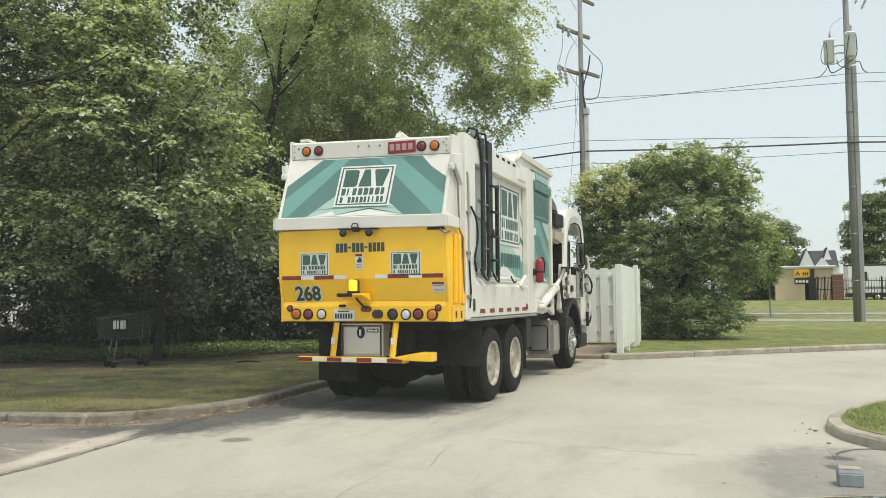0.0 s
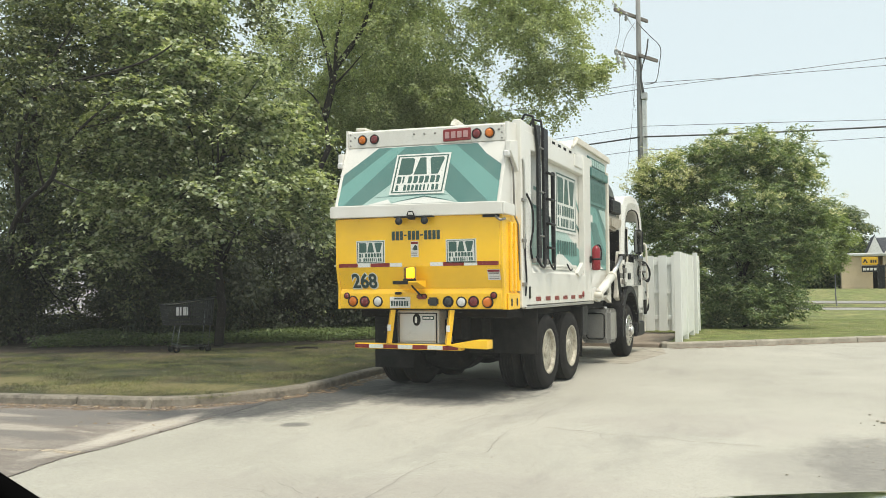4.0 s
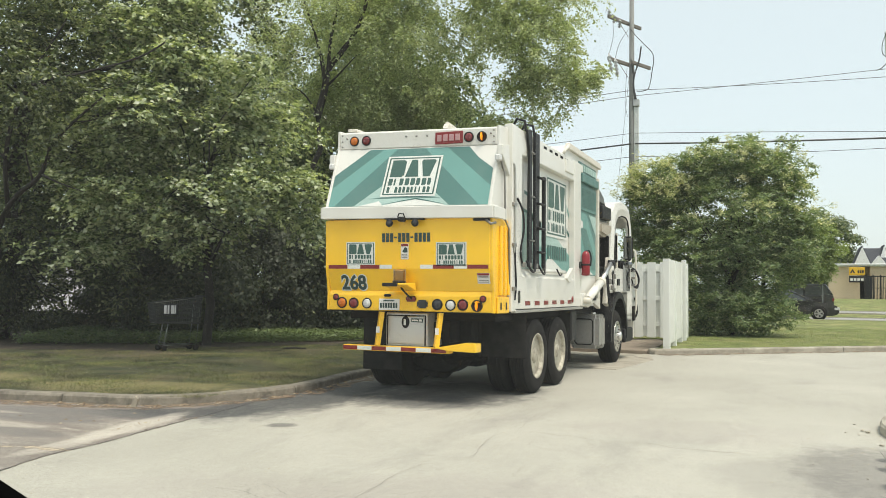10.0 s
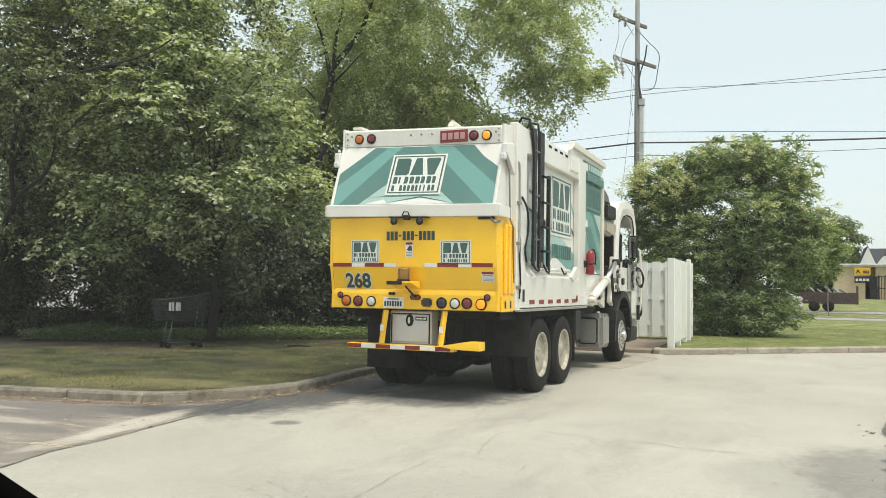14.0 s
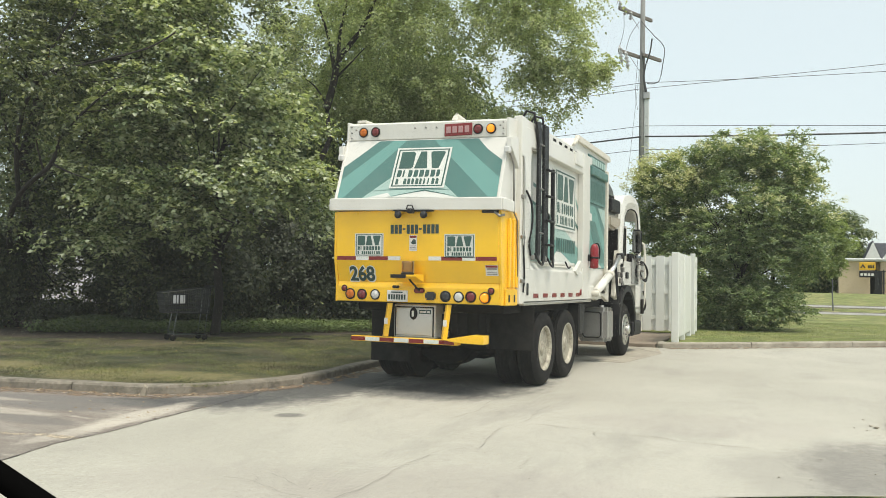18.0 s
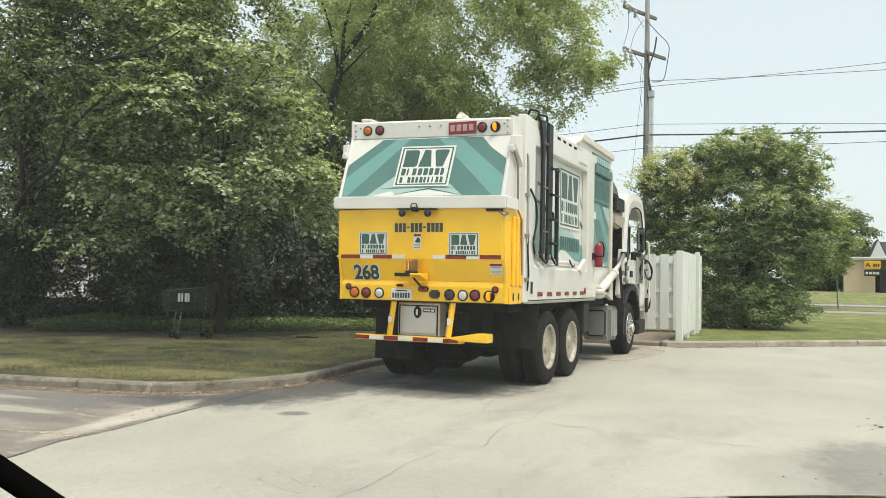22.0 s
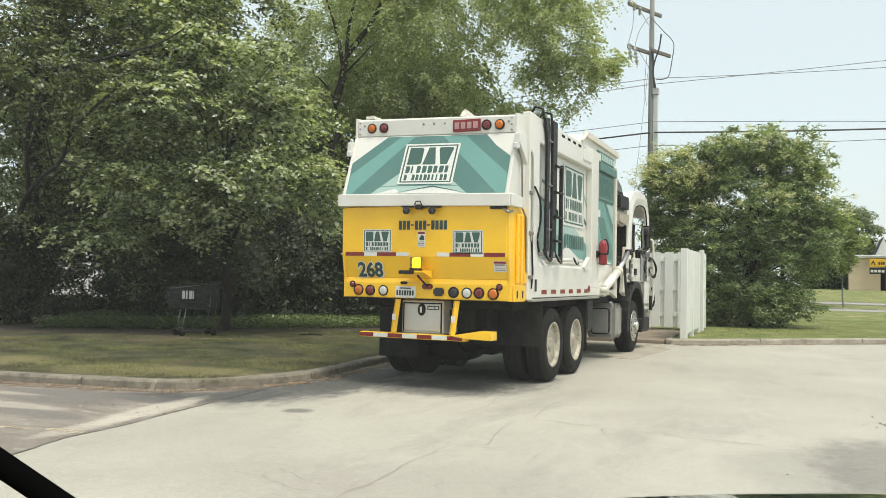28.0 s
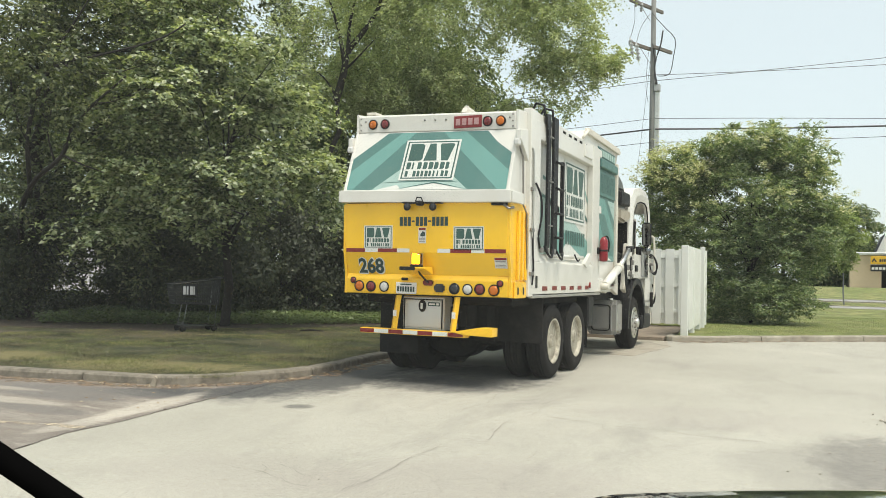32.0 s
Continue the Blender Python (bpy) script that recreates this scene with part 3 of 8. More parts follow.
def words(text, size, m, material, parent, name="lettering", thick=0.002, label="", squeeze=1.0, fat=0.018):
    cu = bpy.data.curves.new(name, "FONT")
    cu.body, cu.size, cu.extrude, cu.align_x, cu.align_y = text, size, thick, "CENTER", "CENTER"
    cu.offset = size * fat
    tmp = bpy.data.objects.new(name, cu)
    scene.collection.objects.link(tmp)
    me = bpy.data.meshes.new_from_object(tmp.evaluated_get(bpy.context.evaluated_depsgraph_get()))
    bpy.data.objects.remove(tmp)
    me.transform(m @ Matrix.Diagonal((squeeze, 1, 1, 1)))
    return part(name, me, material, parent, label)


# ---- ground ----
def smooth_step(a, b, v):
    v = min(1, max(0, (v - a) / (b - a)))
    return v * v * (3 - 2 * v)


def ground_z(y):
    """Height of the ground along the lane that leads away: flat yard, verge, road with a median, bank."""
    return -0.06 + 0.28 * smooth_step(20, 32, y) - 0.13 * smooth_step(34, 36, y) + 0.19 * smooth_step(38.5, 46, y) + 0.75 * smooth_step(53, 74, y)


def make_ground():
    ys = [-900, -200, -60, -20, 0, 10, 18, 20, 22, 24, 26, 28, 30, 32, 34, 36, 38, 40, 42, 44, 46, 48, 50, 52, 54, 57, 60, 63, 66, 69, 72, 75, 80, 100, 200, 900, 4000]
    xs = [-4000, -900, -200, -80, -40, -20, -10, 0, 5, 10, 15, 20, 40, 80, 200, 900, 4000]
    verts = [(x, y, ground_z(y)) for y in ys for x in xs]
    n = len(xs)
    faces = [(j * n + i, j * n + i + 1, (j + 1) * n + i + 1, (j + 1) * n + i) for j in range(len(ys) - 1) for i in range(n - 1)]
    ob = part("ground", array_mesh("ground", verts, faces), "grass_far")
    tagged(ob, "mown green grass verge running out to the horizon", "ground", kind="structure")


def slab(name, outline, z0, z1, material, label, category, bev=0.0):
    ob = part(name, prism(outline, "z", z0, z1, bev), material)
    return tagged(ob, label, category, kind="structure")


make_ground()
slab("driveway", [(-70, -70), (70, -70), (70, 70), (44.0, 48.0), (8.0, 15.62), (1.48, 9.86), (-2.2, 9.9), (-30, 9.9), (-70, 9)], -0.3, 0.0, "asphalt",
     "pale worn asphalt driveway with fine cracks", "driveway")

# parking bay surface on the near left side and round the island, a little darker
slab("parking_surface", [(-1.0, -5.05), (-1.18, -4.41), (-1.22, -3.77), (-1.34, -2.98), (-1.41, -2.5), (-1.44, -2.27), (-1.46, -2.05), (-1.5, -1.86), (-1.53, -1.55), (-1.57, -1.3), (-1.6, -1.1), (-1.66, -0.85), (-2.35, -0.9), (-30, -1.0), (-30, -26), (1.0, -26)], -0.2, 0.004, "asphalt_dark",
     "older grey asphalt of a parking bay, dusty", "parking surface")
slab("island_parking_surface", [(5.24, -0.95), (5.4, -0.85), (5.74, -0.86), (9, -1.7), (18, -5), (18, -22), (5.1, -22), (5.15, -4.0), (5.2, -2.3), (5.26, -1.5)], -0.2, 0.004, "asphalt_mid",
     "older grey asphalt beside a kerbed island", "parking surface")


def curve_points(pts, step=0.25):
    """A smooth line through the given points."""
    p = [np.array(q, float) for q in pts]
    out = []
    for i in range(len(p) - 1):
        a, b, c, d = p[max(i - 1, 0)], p[i], p[i + 1], p[min(i + 2, len(p) - 1)]
        n = max(2, int(np.linalg.norm(c - b) / step))
        for k in range(n):
            t = k / n
            out.append(0.5 * ((2 * b) + (c - a) * t + (2 * a - 5 * b + 4 * c - d) * t * t + (3 * b - a - 3 * c + d) * t ** 3))
    out.append(p[-1])
    return out


def kerb(name, line, height, width=0.16, side=1, stone=3.0, label="", seed=0):
    """Concrete kerb stones along a line; side 1: the lawn lies to the left of the way along it."""
    rng = random.Random(seed)
    root = empty(name)
    tagged(root, label, "kerb", kind="structure")
    pts = curve_points(line, 0.3)
    run, chunk = 0.0, [pts[0]]
    chunks = []
    for a, b in zip(pts, pts[1:]):
        chunk.append(b)
        run += np.linalg.norm(b - a)
        if run > stone:
            chunks.append(chunk)
            chunk, run = [b], 0.0
    if len(chunk) > 1:
        chunks.append(chunk)
    section = [(0.0, -0.15), (0.012, height * 0.72), (0.03, height * 0.95), (0.055, height), (width, height + 0.004), (width, -0.15)]
    for c in chunks:
        bm = bmesh.new()
        dz, rings = rng.uniform(-0.006, 0.006), []
        for i, q in enumerate(c):
            d = c[min(i + 1, len(c) - 1)] - c[max(i - 1, 0)]
            d = d / np.linalg.norm(d)
            nrm = np.array((-d[1], d[0])) * side
            q = q + d * (0.008 if i == 0 else -0.008 if i == len(c) - 1 else 0)
            rings.append([bm.verts.new((*(q + nrm * (o + rng.uniform(-0.004, 0.004))), z + dz + rng.uniform(-0.004, 0.004))) for o, z in section])
        k = len(section)
        for r0, r1 in zip(rings, rings[1:]):
            for j in range(k):
                bm.faces.new((r0[j], r0[(j + 1) % k], r1[(j + 1) % k], r1[j]))
        bm.faces.new(rings[0])
        bm.faces.new(rings[-1][::-1])
        bmesh.ops.recalc_face_normals(bm, faces=bm.faces)
        part("kerb_stone", bm, "kerbstone" if name == "kerb_left" else "concrete", root)
    return pts


LEFT_KERB = [(-16.0, -2.9), (-9.0, -2.6), (-6.0, -2.4), (-4.52, -2.22), (-3.67, -2.02), (-2.75, -1.84), (-2.24, -1.47), (-1.85, -0.75), (-1.66, 0.03), (-1.72, 1.0), (-1.85, 2.1), (-1.95, 5.0), (-2.0, 9.8)]
left_line = kerb("kerb_left", LEFT_KERB, 0.105, side=1, label="weathered concrete kerb along the shaded lawn", seed=1)
RIGHT_KERB = [(1.36, 10.6), (1.33, 10.1), (1.52, 9.9), (2.0, 10.15), (2.97, 11.08), (5.58, 13.45), (8.04, 15.63), (14.0, 21.0), (26.0, 31.8)]
right_line = kerb("kerb_right", RIGHT_KERB, 0.115, side=1, label="pale concrete kerb along the sunny lawn", seed=2)
ISLAND = [(9.64, -2.33), (7.44, -1.63), (5.99, -1.08), (5.54, -0.68), (5.35, -0.18), (5.33, 0.37), (5.46, 0.97), (5.79, 1.72), (6.39, 2.82), (7.64, 4.57), (9.64, 7.07)]
island_line = kerb("kerb_island", ISLAND, 0.11, side=-1, label="rounded concrete kerb of a planted island", seed=3)


def inset(line, d, side):
    out = []
    for i, q in enumerate(line):
        t = line[min(i + 1, len(line) - 1)] - line[max(i - 1, 0)]
        t = t / np.linalg.norm(t)
        out.append(tuple(q + np.array((-t[1], t[0])) * side * d))
    return out


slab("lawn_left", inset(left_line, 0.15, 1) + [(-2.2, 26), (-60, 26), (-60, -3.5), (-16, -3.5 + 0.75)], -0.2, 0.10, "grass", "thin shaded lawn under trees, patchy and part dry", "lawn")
slab("lawn_right", inset(right_line, 0.15, 1) + [(31, 31.8), (-4, 31.8), (-4, 16), (-2.1, 14.6), (1.2, 14.6)], -0.2, 0.112, "grass_far", "sunlit green lawn between the kerb and the road", "lawn")
slab("lawn_island", inset(island_line, 0.15, -1), -0.2, 0.118, "grass_far", "bright green grass on a kerbed island", "lawn")
slab("enclosure_pad", [(-2.0, 9.8), (1.32, 9.95), (1.30, 14.7), (-2.1, 14.7)], -0.2, 0.085, "pad", "stained brown concrete pad of the bin enclosure", "pad", 0.015)
slab("driveway_apron", [(-1.7, 6.0), (1.5, 5.7), (1.75, 8.3), (1.42, 9.82), (-1.9, 9.7)], -0.2, 0.006, "concrete", "pale concrete apron in front of the pad", "apron")

# roads: two carriageways with a grass median
for nm, y0, y1 in (("road_near", 35.4, 40.6), ("road_far", 45.6, 52.4)):
    verts = [(x, y, ground_z(y) + 0.03) for y in (y0, (y0 + y1) / 2, y1) for x in (-1500, -300, -60, 0, 60, 300, 1500)]
    faces = [(j * 7 + i, j * 7 + i + 1, (j + 1) * 7 + i + 1, (j + 1) * 7 + i) for j in range(2) for i in range(6)]
    tagged(part(nm, array_mesh(nm, verts, faces), "road"), "pale grey carriageway beyond the lawn", "road", kind="structure")
for yk in (35.2, 40.65, 45.35, 52.45):
    ob = part("kerb_road", box(-1500, 1500, yk, yk + 0.2, ground_z(yk) - 0.2, ground_z(yk) + 0.06), "concrete")
    tagged(ob, "low concrete kerb of the road", "kerb", kind="structure")


def ribbon(line, width, z, seed=0, jag=0.02):
    """A thin uneven strip on the ground along a line."""
    rng = random.Random(seed)
    bm = bmesh.new()
    pts = curve_points(line, 0.12)
    prev = None
    for i, q in enumerate(pts):
        t = pts[min(i + 1, len(pts) - 1)] - pts[max(i - 1, 0)]
        t = t / np.linalg.norm(t)
        nrm = np.array((-t[1], t[0]))
        q = q + nrm * rng.uniform(-jag, jag)
        w = width * rng.uniform(0.35, 1.0) * (0.3 if i in (0, len(pts) - 1) else 1)
        cur = (bm.verts.new((*(q + nrm * w / 2), z)), bm.verts.new((*(q - nrm * w / 2), z)))
        if prev:
            bm.faces.new((prev[0], prev[1], cur[1], cur[0]))
        prev = cur
    bmesh.ops.recalc_face_normals(bm, faces=bm.faces)
    for f in bm.faces:
        if f.normal.z < 0:
            f.normal_flip()
    return bm


crack_root = tagged(empty("pavement_crack"), "dark open cracks and seams in the asphalt", "crack", kind="structure")
CRACKS = [([(-0.85, -5.5), (-1.0, -5.03), (-1.18, -4.41), (-1.22, -3.77), (-1.34, -2.98), (-1.44, -2.27)], 0.017),
          ([(2.07, -1.42), (2.38, -1.5), (2.6, -1.52), (2.85, -1.61), (3.27, -1.57), (3.5, -1.66), (3.73, -1.68), (4.16, -1.65)], 0.011),
          ([(2.7, -1.55), (2.78, -1.8), (2.86, -1.95)], 0.006), ([(1.96, -1.47), (1.86, -1.61), (1.89, -2.22), (1.97, -2.63), (1.99, -2.92), (1.6, -2.98)], 0.006),
          ([(1.87, 0.86), (1.9, 0.3), (1.84, -0.49), (1.96, -1.47)], 0.005), ([(1.8, -4.9), (1.8, -4.42), (1.77, -3.96), (1.75, -3.53), (1.77, -3.02)], 0.005), ([(1.2, 0.6), (1.1, -0.2), (1.25, -0.9), (1.2, -1.6)], 0.006),
          ([(5.3, -1.35), (5.34, -1.1), (5.5, -0.95), (5.74, -0.88), (6.1, -0.98)], 0.05),
          ([(1.0, 9.6), (1.3, 8.9), (1.75, 8.3)], 0.03),
          ([(-0.9, -2.0), (-0.3, -1.5), (0.2, -0.8)], 0.007)]
rng_c = random.Random(77)
for i in range(34):
    cx, cy, ca = rng_c.gauss(1.4, 0.9), rng_c.uniform(-5.4, 0.8), rng_c.choice((1.45, 1.6, 1.8, 0.3, 2.7)) + rng_c.gauss(0, 0.25)
    way_c = [(cx, cy)]
    for k in range(rng_c.randint(2, 5)):
        ca += rng_c.gauss(0, 0.2)
        cx, cy = cx + 0.16 * math.cos(ca), cy + 0.16 * math.sin(ca)
        way_c.append((cx, cy))
    CRACKS.append((way_c, rng_c.uniform(0.002, 0.0045)))
for i, (ln, w) in enumerate(CRACKS):
    part("crack", ribbon(ln, w, 0.0085, seed=20 + i), "crack", crack_root)
worn_line = part("worn_paint_line", ribbon([(-4.6, -4.9), (-3.2, -4.56), (-1.97, -4.32), (-1.61, -4.21), (-1.18, -4.18)], 0.13, 0.0075, 41, 0.012), "worn_paint")
tagged(worn_line, "worn cream bay line, mostly rubbed off", "bay line", kind="structure")
dirt = tagged(empty("gutter_dirt"), "brown dirt and dry leaves gathered in the gutter", "dirt", kind="structure")
part("dirt_strip", ribbon([(q[0] + 0.02, q[1] - 0.14) for q in LEFT_KERB[1:9]], 0.5, 0.0065, 31, 0.03), "litter", dirt)
part("dirt_strip", ribbon([(q[0] + 0.14, q[1]) for q in LEFT_KERB[8:13]], 0.42, 0.0065, 32, 0.03), "litter", dirt)
part("dirt_strip", ribbon([(q[0] + 0.08, q[1] - 0.13) for q in RIGHT_KERB[2:8]], 0.42, 0.0065, 33, 0.03), "litter", dirt)


# ---- plants ----
def unit(v):
    return v / np.maximum(np.linalg.norm(v, axis=-1, keepdims=True), 1e-9)


def leaf_sheet(rng, at, outward, size, up=0.5, slim=0.62, droop=0.0, stray=0.4):
    """Folded diamond leaves at the given points."""
    n = len(at)
    nrm = unit(outward + np.array((0, 0, up)) + rng.normal(0, stray, (n, 3)))
    d = unit(np.cross(nrm, rng.normal(0, 1, (n, 3))) + np.array((0, 0, -droop)))
    s = unit(np.cross(nrm, d))
    ln = (size * rng.uniform(0.6, 1.25, n))[:, None]
    w = ln * slim * 0.5
    fold = nrm * ln * 0.10
    v = np.stack([at, at + d * ln * 0.45 + s * w + fold, at + d * ln, at + d * ln * 0.45 - s * w + fold], 1).reshape(-1, 3)
    i = np.arange(n)[:, None] * 4
    f = np.concatenate([i + np.array((0, 1, 2)), i + np.array((0, 2, 3))], 1).reshape(-1, 3)
    return v, f


def crown_clusters(rng, centre, radii, n, shell=0.55, seed=0, lumps=2.2, depth=0.35, low=-1.0):
    """Centres of leaf clumps in an uneven crown, and their outward ways."""
    out = []
    while len(out) < n:
        d = rng.normal(0, 1, 3)
        d /= np.linalg.norm(d)
        if d[2] < low:
            continue
        reach = 1 + depth * noise.noise(Vector((d[0] * lumps + seed * 7.3, d[1] * lumps, d[2] * lumps))) * 1.6
        r = reach * (1 - (1 - shell) * rng.random() ** 1.3)
        out.append(np.concatenate([np.array(centre) + d * r * np.array(radii), d]))
    return np.array(out)


def foliage(rng, clumps, per, spread, size, flat=0.62, thin=0.2, **kw):
    """Domed clumps of leaves with ragged rims: leaves lie thick on the upper side and leave gaps below."""
    n = len(clumps)
    size_of = rng.uniform(0.5, 1.4, n)
    counts = np.maximum(8, (per * size_of ** 2).astype(int))
    who = np.repeat(np.arange(n), counts)
    c = clumps[who]
    m = len(c)
    z = rng.uniform(-0.30, 1.0, m)
    a = rng.uniform(0, 2 * np.pi, m)
    q = np.sqrt(np.maximum(0, 1 - z * z))
    way = np.stack([q * np.cos(a), q * np.sin(a), z], 1)
    phase = rng.uniform(0, 6.3, (n, 2))[who]
    ragged = 1 + 0.28 * np.sin(3 * a + phase[:, 0]) + 0.18 * np.sin(7 * a + phase[:, 1])
    r = spread * size_of[who] * ragged * (1 - np.abs(rng.normal(0, thin, m)))
    at = c[:, :3] + way * np.array((1, 1, flat)) * r[:, None] + rng.normal(0, size * 0.4, (m, 3))
    return leaf_sheet(rng, at, way * 0.8 + c[:, 3:] * 0.35, size, **kw)


def sprays(rng, clumps, per, spread, size, twig=9, rise=0.1, sag=0.35, lift=1.0, stray=0.5, slim=0.6):
    """Leafy twigs that fan out from each clump: leaves sit on both sides of a sagging twig and lie roughly level, with gaps between."""
    n = len(clumps)
    reach = spread * rng.uniform(0.6, 1.35, n)
    k = max(3, int(round(per / twig)))
    who = np.repeat(np.arange(n), k)
    a = rng.uniform(0, 2 * np.pi, len(who))
    out = clumps[who, 3:]
    way = unit(np.stack([np.cos(a), np.sin(a), rng.normal(rise, 0.3, len(who))], 1) + out * np.array((0.7, 0.7, 0.45)))
    root = clumps[who, :3] + rng.normal(0, 0.22, (len(who), 3)) * reach[who][:, None] * np.array((1, 1, 0.7))
    tw = np.repeat(np.arange(len(who)), twig)
    m = len(tw)
    t = np.tile((np.arange(twig) + 0.6) / twig, len(who)) + rng.normal(0, 0.05, m)
    ln = (reach[who] * rng.uniform(0.7, 1.2, len(who)))[tw]
    at = root[tw] + way[tw] * (ln * t)[:, None] - np.array((0, 0, 1.0)) * (sag * ln * t * t)[:, None]
    side = unit(np.cross(way[tw], (0, 0, 1.0))) * np.where(np.tile(np.arange(twig) % 2, len(who)), 1, -1)[:, None]
    nrm = unit(np.array((0, 0, lift)) + out[tw] * 0.35 + rng.normal(0, stray, (m, 3)))
    d = way[tw] * 0.6 + side * 0.8 + np.array((0, 0, -0.15)) + rng.normal(0, 0.3, (m, 3))
    d = unit(d - nrm * (d * nrm).sum(1, keepdims=True))
    s = np.cross(nrm, d)
    l = (size * rng.uniform(0.65, 1.25, m))[:, None]
    w, fold = l * slim * 0.5, nrm * l * 0.09
    v = np.stack([at, at + d * l * 0.42 + s * w + fold, at + d * l - fold, at + d * l * 0.42 - s * w + fold], 1).reshape(-1, 3)
    i = np.arange(m)[:, None] * 4
    return v, np.concatenate([i + np.array((0, 1, 2)), i + np.array((0, 2, 3))], 1).reshape(-1, 3)


def limbs(rng, base, top, r0, clumps, count, seg=7, twist=0.5):
    """A trunk from base to top and limbs that reach for some of the clumps."""
    base, top = np.array(base, float), np.array(top, float)
    trunk = [base + (top - base) * t + np.array((rng.normal(0, 0.12), rng.normal(0, 0.12), 0)) * (1 if 0 < t < 1 else 0) for t in np.linspace(0, 1, 7)]
    trunk_bm = tube([trunk[0] - (0, 0, 0.25), *trunk], [r0 * 1.35] + [r0 * (1.15 - 0.85 * t) for t in np.linspace(0, 1, 7)], 10)
    out = []
    for k in rng.choice(len(clumps), count, replace=False):
        end = clumps[k][:3]
        t = rng.uniform(0.28, 0.95)
        s = base + (top - base) * t
        mid = (s + end) / 2 + rng.normal(0, twist, 3) * np.array((1, 1, 0.6)) + np.array((0, 0, 0.35))
        q = [s + (mid - s) * a * 2 if a <= 0.5 else mid + (end - mid) * (a - 0.5) * 2 for a in (0, 0.25, 0.5, 0.75, 1.0)]
        r = r0 * (0.36 - 0.2 * t)
        out.append(tube(q, [r, r * 0.8, r * 0.6, r * 0.4, r * 0.15], seg))
    return trunk_bm, out


def tree(name, base, top, r0, crowns, material, leaf, label, category, seed, branches=18, grow=foliage, **kw):
    """crowns: (centre, radii, clumps, leaves a clump, clump spread, shell)."""
    rng = np.random.default_rng(seed)
    root = tagged(empty(name, Matrix.Translation(base)), label, category)
    vs, fs, n0, all_clumps = [], [], 0, []
    for i, (centre, radii, n, per, spread, shell) in enumerate(crowns):
        cl = crown_clusters(rng, centre, radii, n, shell, seed + i)
        all_clumps.append(cl)
        v, f = grow(rng, cl, per, spread, leaf, **kw)
        vs.append(v)
        fs.append(f + n0)
        n0 += len(v)
    back = Matrix.Translation(-Vector(base))
    me = array_mesh("crown", np.concatenate(vs), np.concatenate(fs))
    me.transform(back)
    part("crown", me, material, root)
    trunk, arms = limbs(rng, base, top, r0, np.concatenate(all_clumps), branches)
    trunk.transform(back)
    part("trunk", trunk, "bark", root)
    for a in arms:
        a.transform(back)
        part("limb", a, "bark", root)
    return root


G = 0.10
maple = tree("maple_tree", (-13.6, 5.0, G), (-11.6, 4.2, 8.5), 0.19,
     [((-12.0, 4.4, 6.6), (3.4, 2.4, 3.2), 400, 84, 0.5, 0.3), ((-8.8, 5.0, 8.5), (3.6, 2.0, 2.2), 120, 84, 0.5, 0.2), ((-11.2, 7.0, 6.0), (4.6, 1.0, 3.6), 230, 110, 0.55, 0.1), ((-9.7, 2.1, 5.2), (1.7, 0.5, 1.4), 46, 56, 0.4, 0.2), ((-12.6, 3.8, 3.4), (1.9, 1.6, 1.3), 60, 60, 0.46, 0.3),
      ((-11.4, 5.4, 3.3), (1.9, 1.4, 1.1), 60, 70, 0.46, 0.3), ((-11.6, 5.6, 2.1), (2.0, 0.7, 0.6), 46, 80, 0.4, 0.1), ((-10.7, 6.2, 1.5), (0.6, 0.6, 0.9), 20, 80, 0.36, 0.2), ((-12.9, 5.6, 1.4), (0.6, 0.6, 0.8), 18, 80, 0.36, 0.2),
      ((-9.6, 3.4, 7.3), (1.7, 0.9, 0.6), 34, 76, 0.42, 0.3), ((-11.0, 2.6, 6.2), (1.6, 0.8, 1.2), 50, 64, 0.42, 0.3)],
     "leaf_g", 0.105, "dark broadleaf tree with low crooked limbs", "tree", 11, 14, sprays, lift=0.8, stray=0.6, slim=0.66)
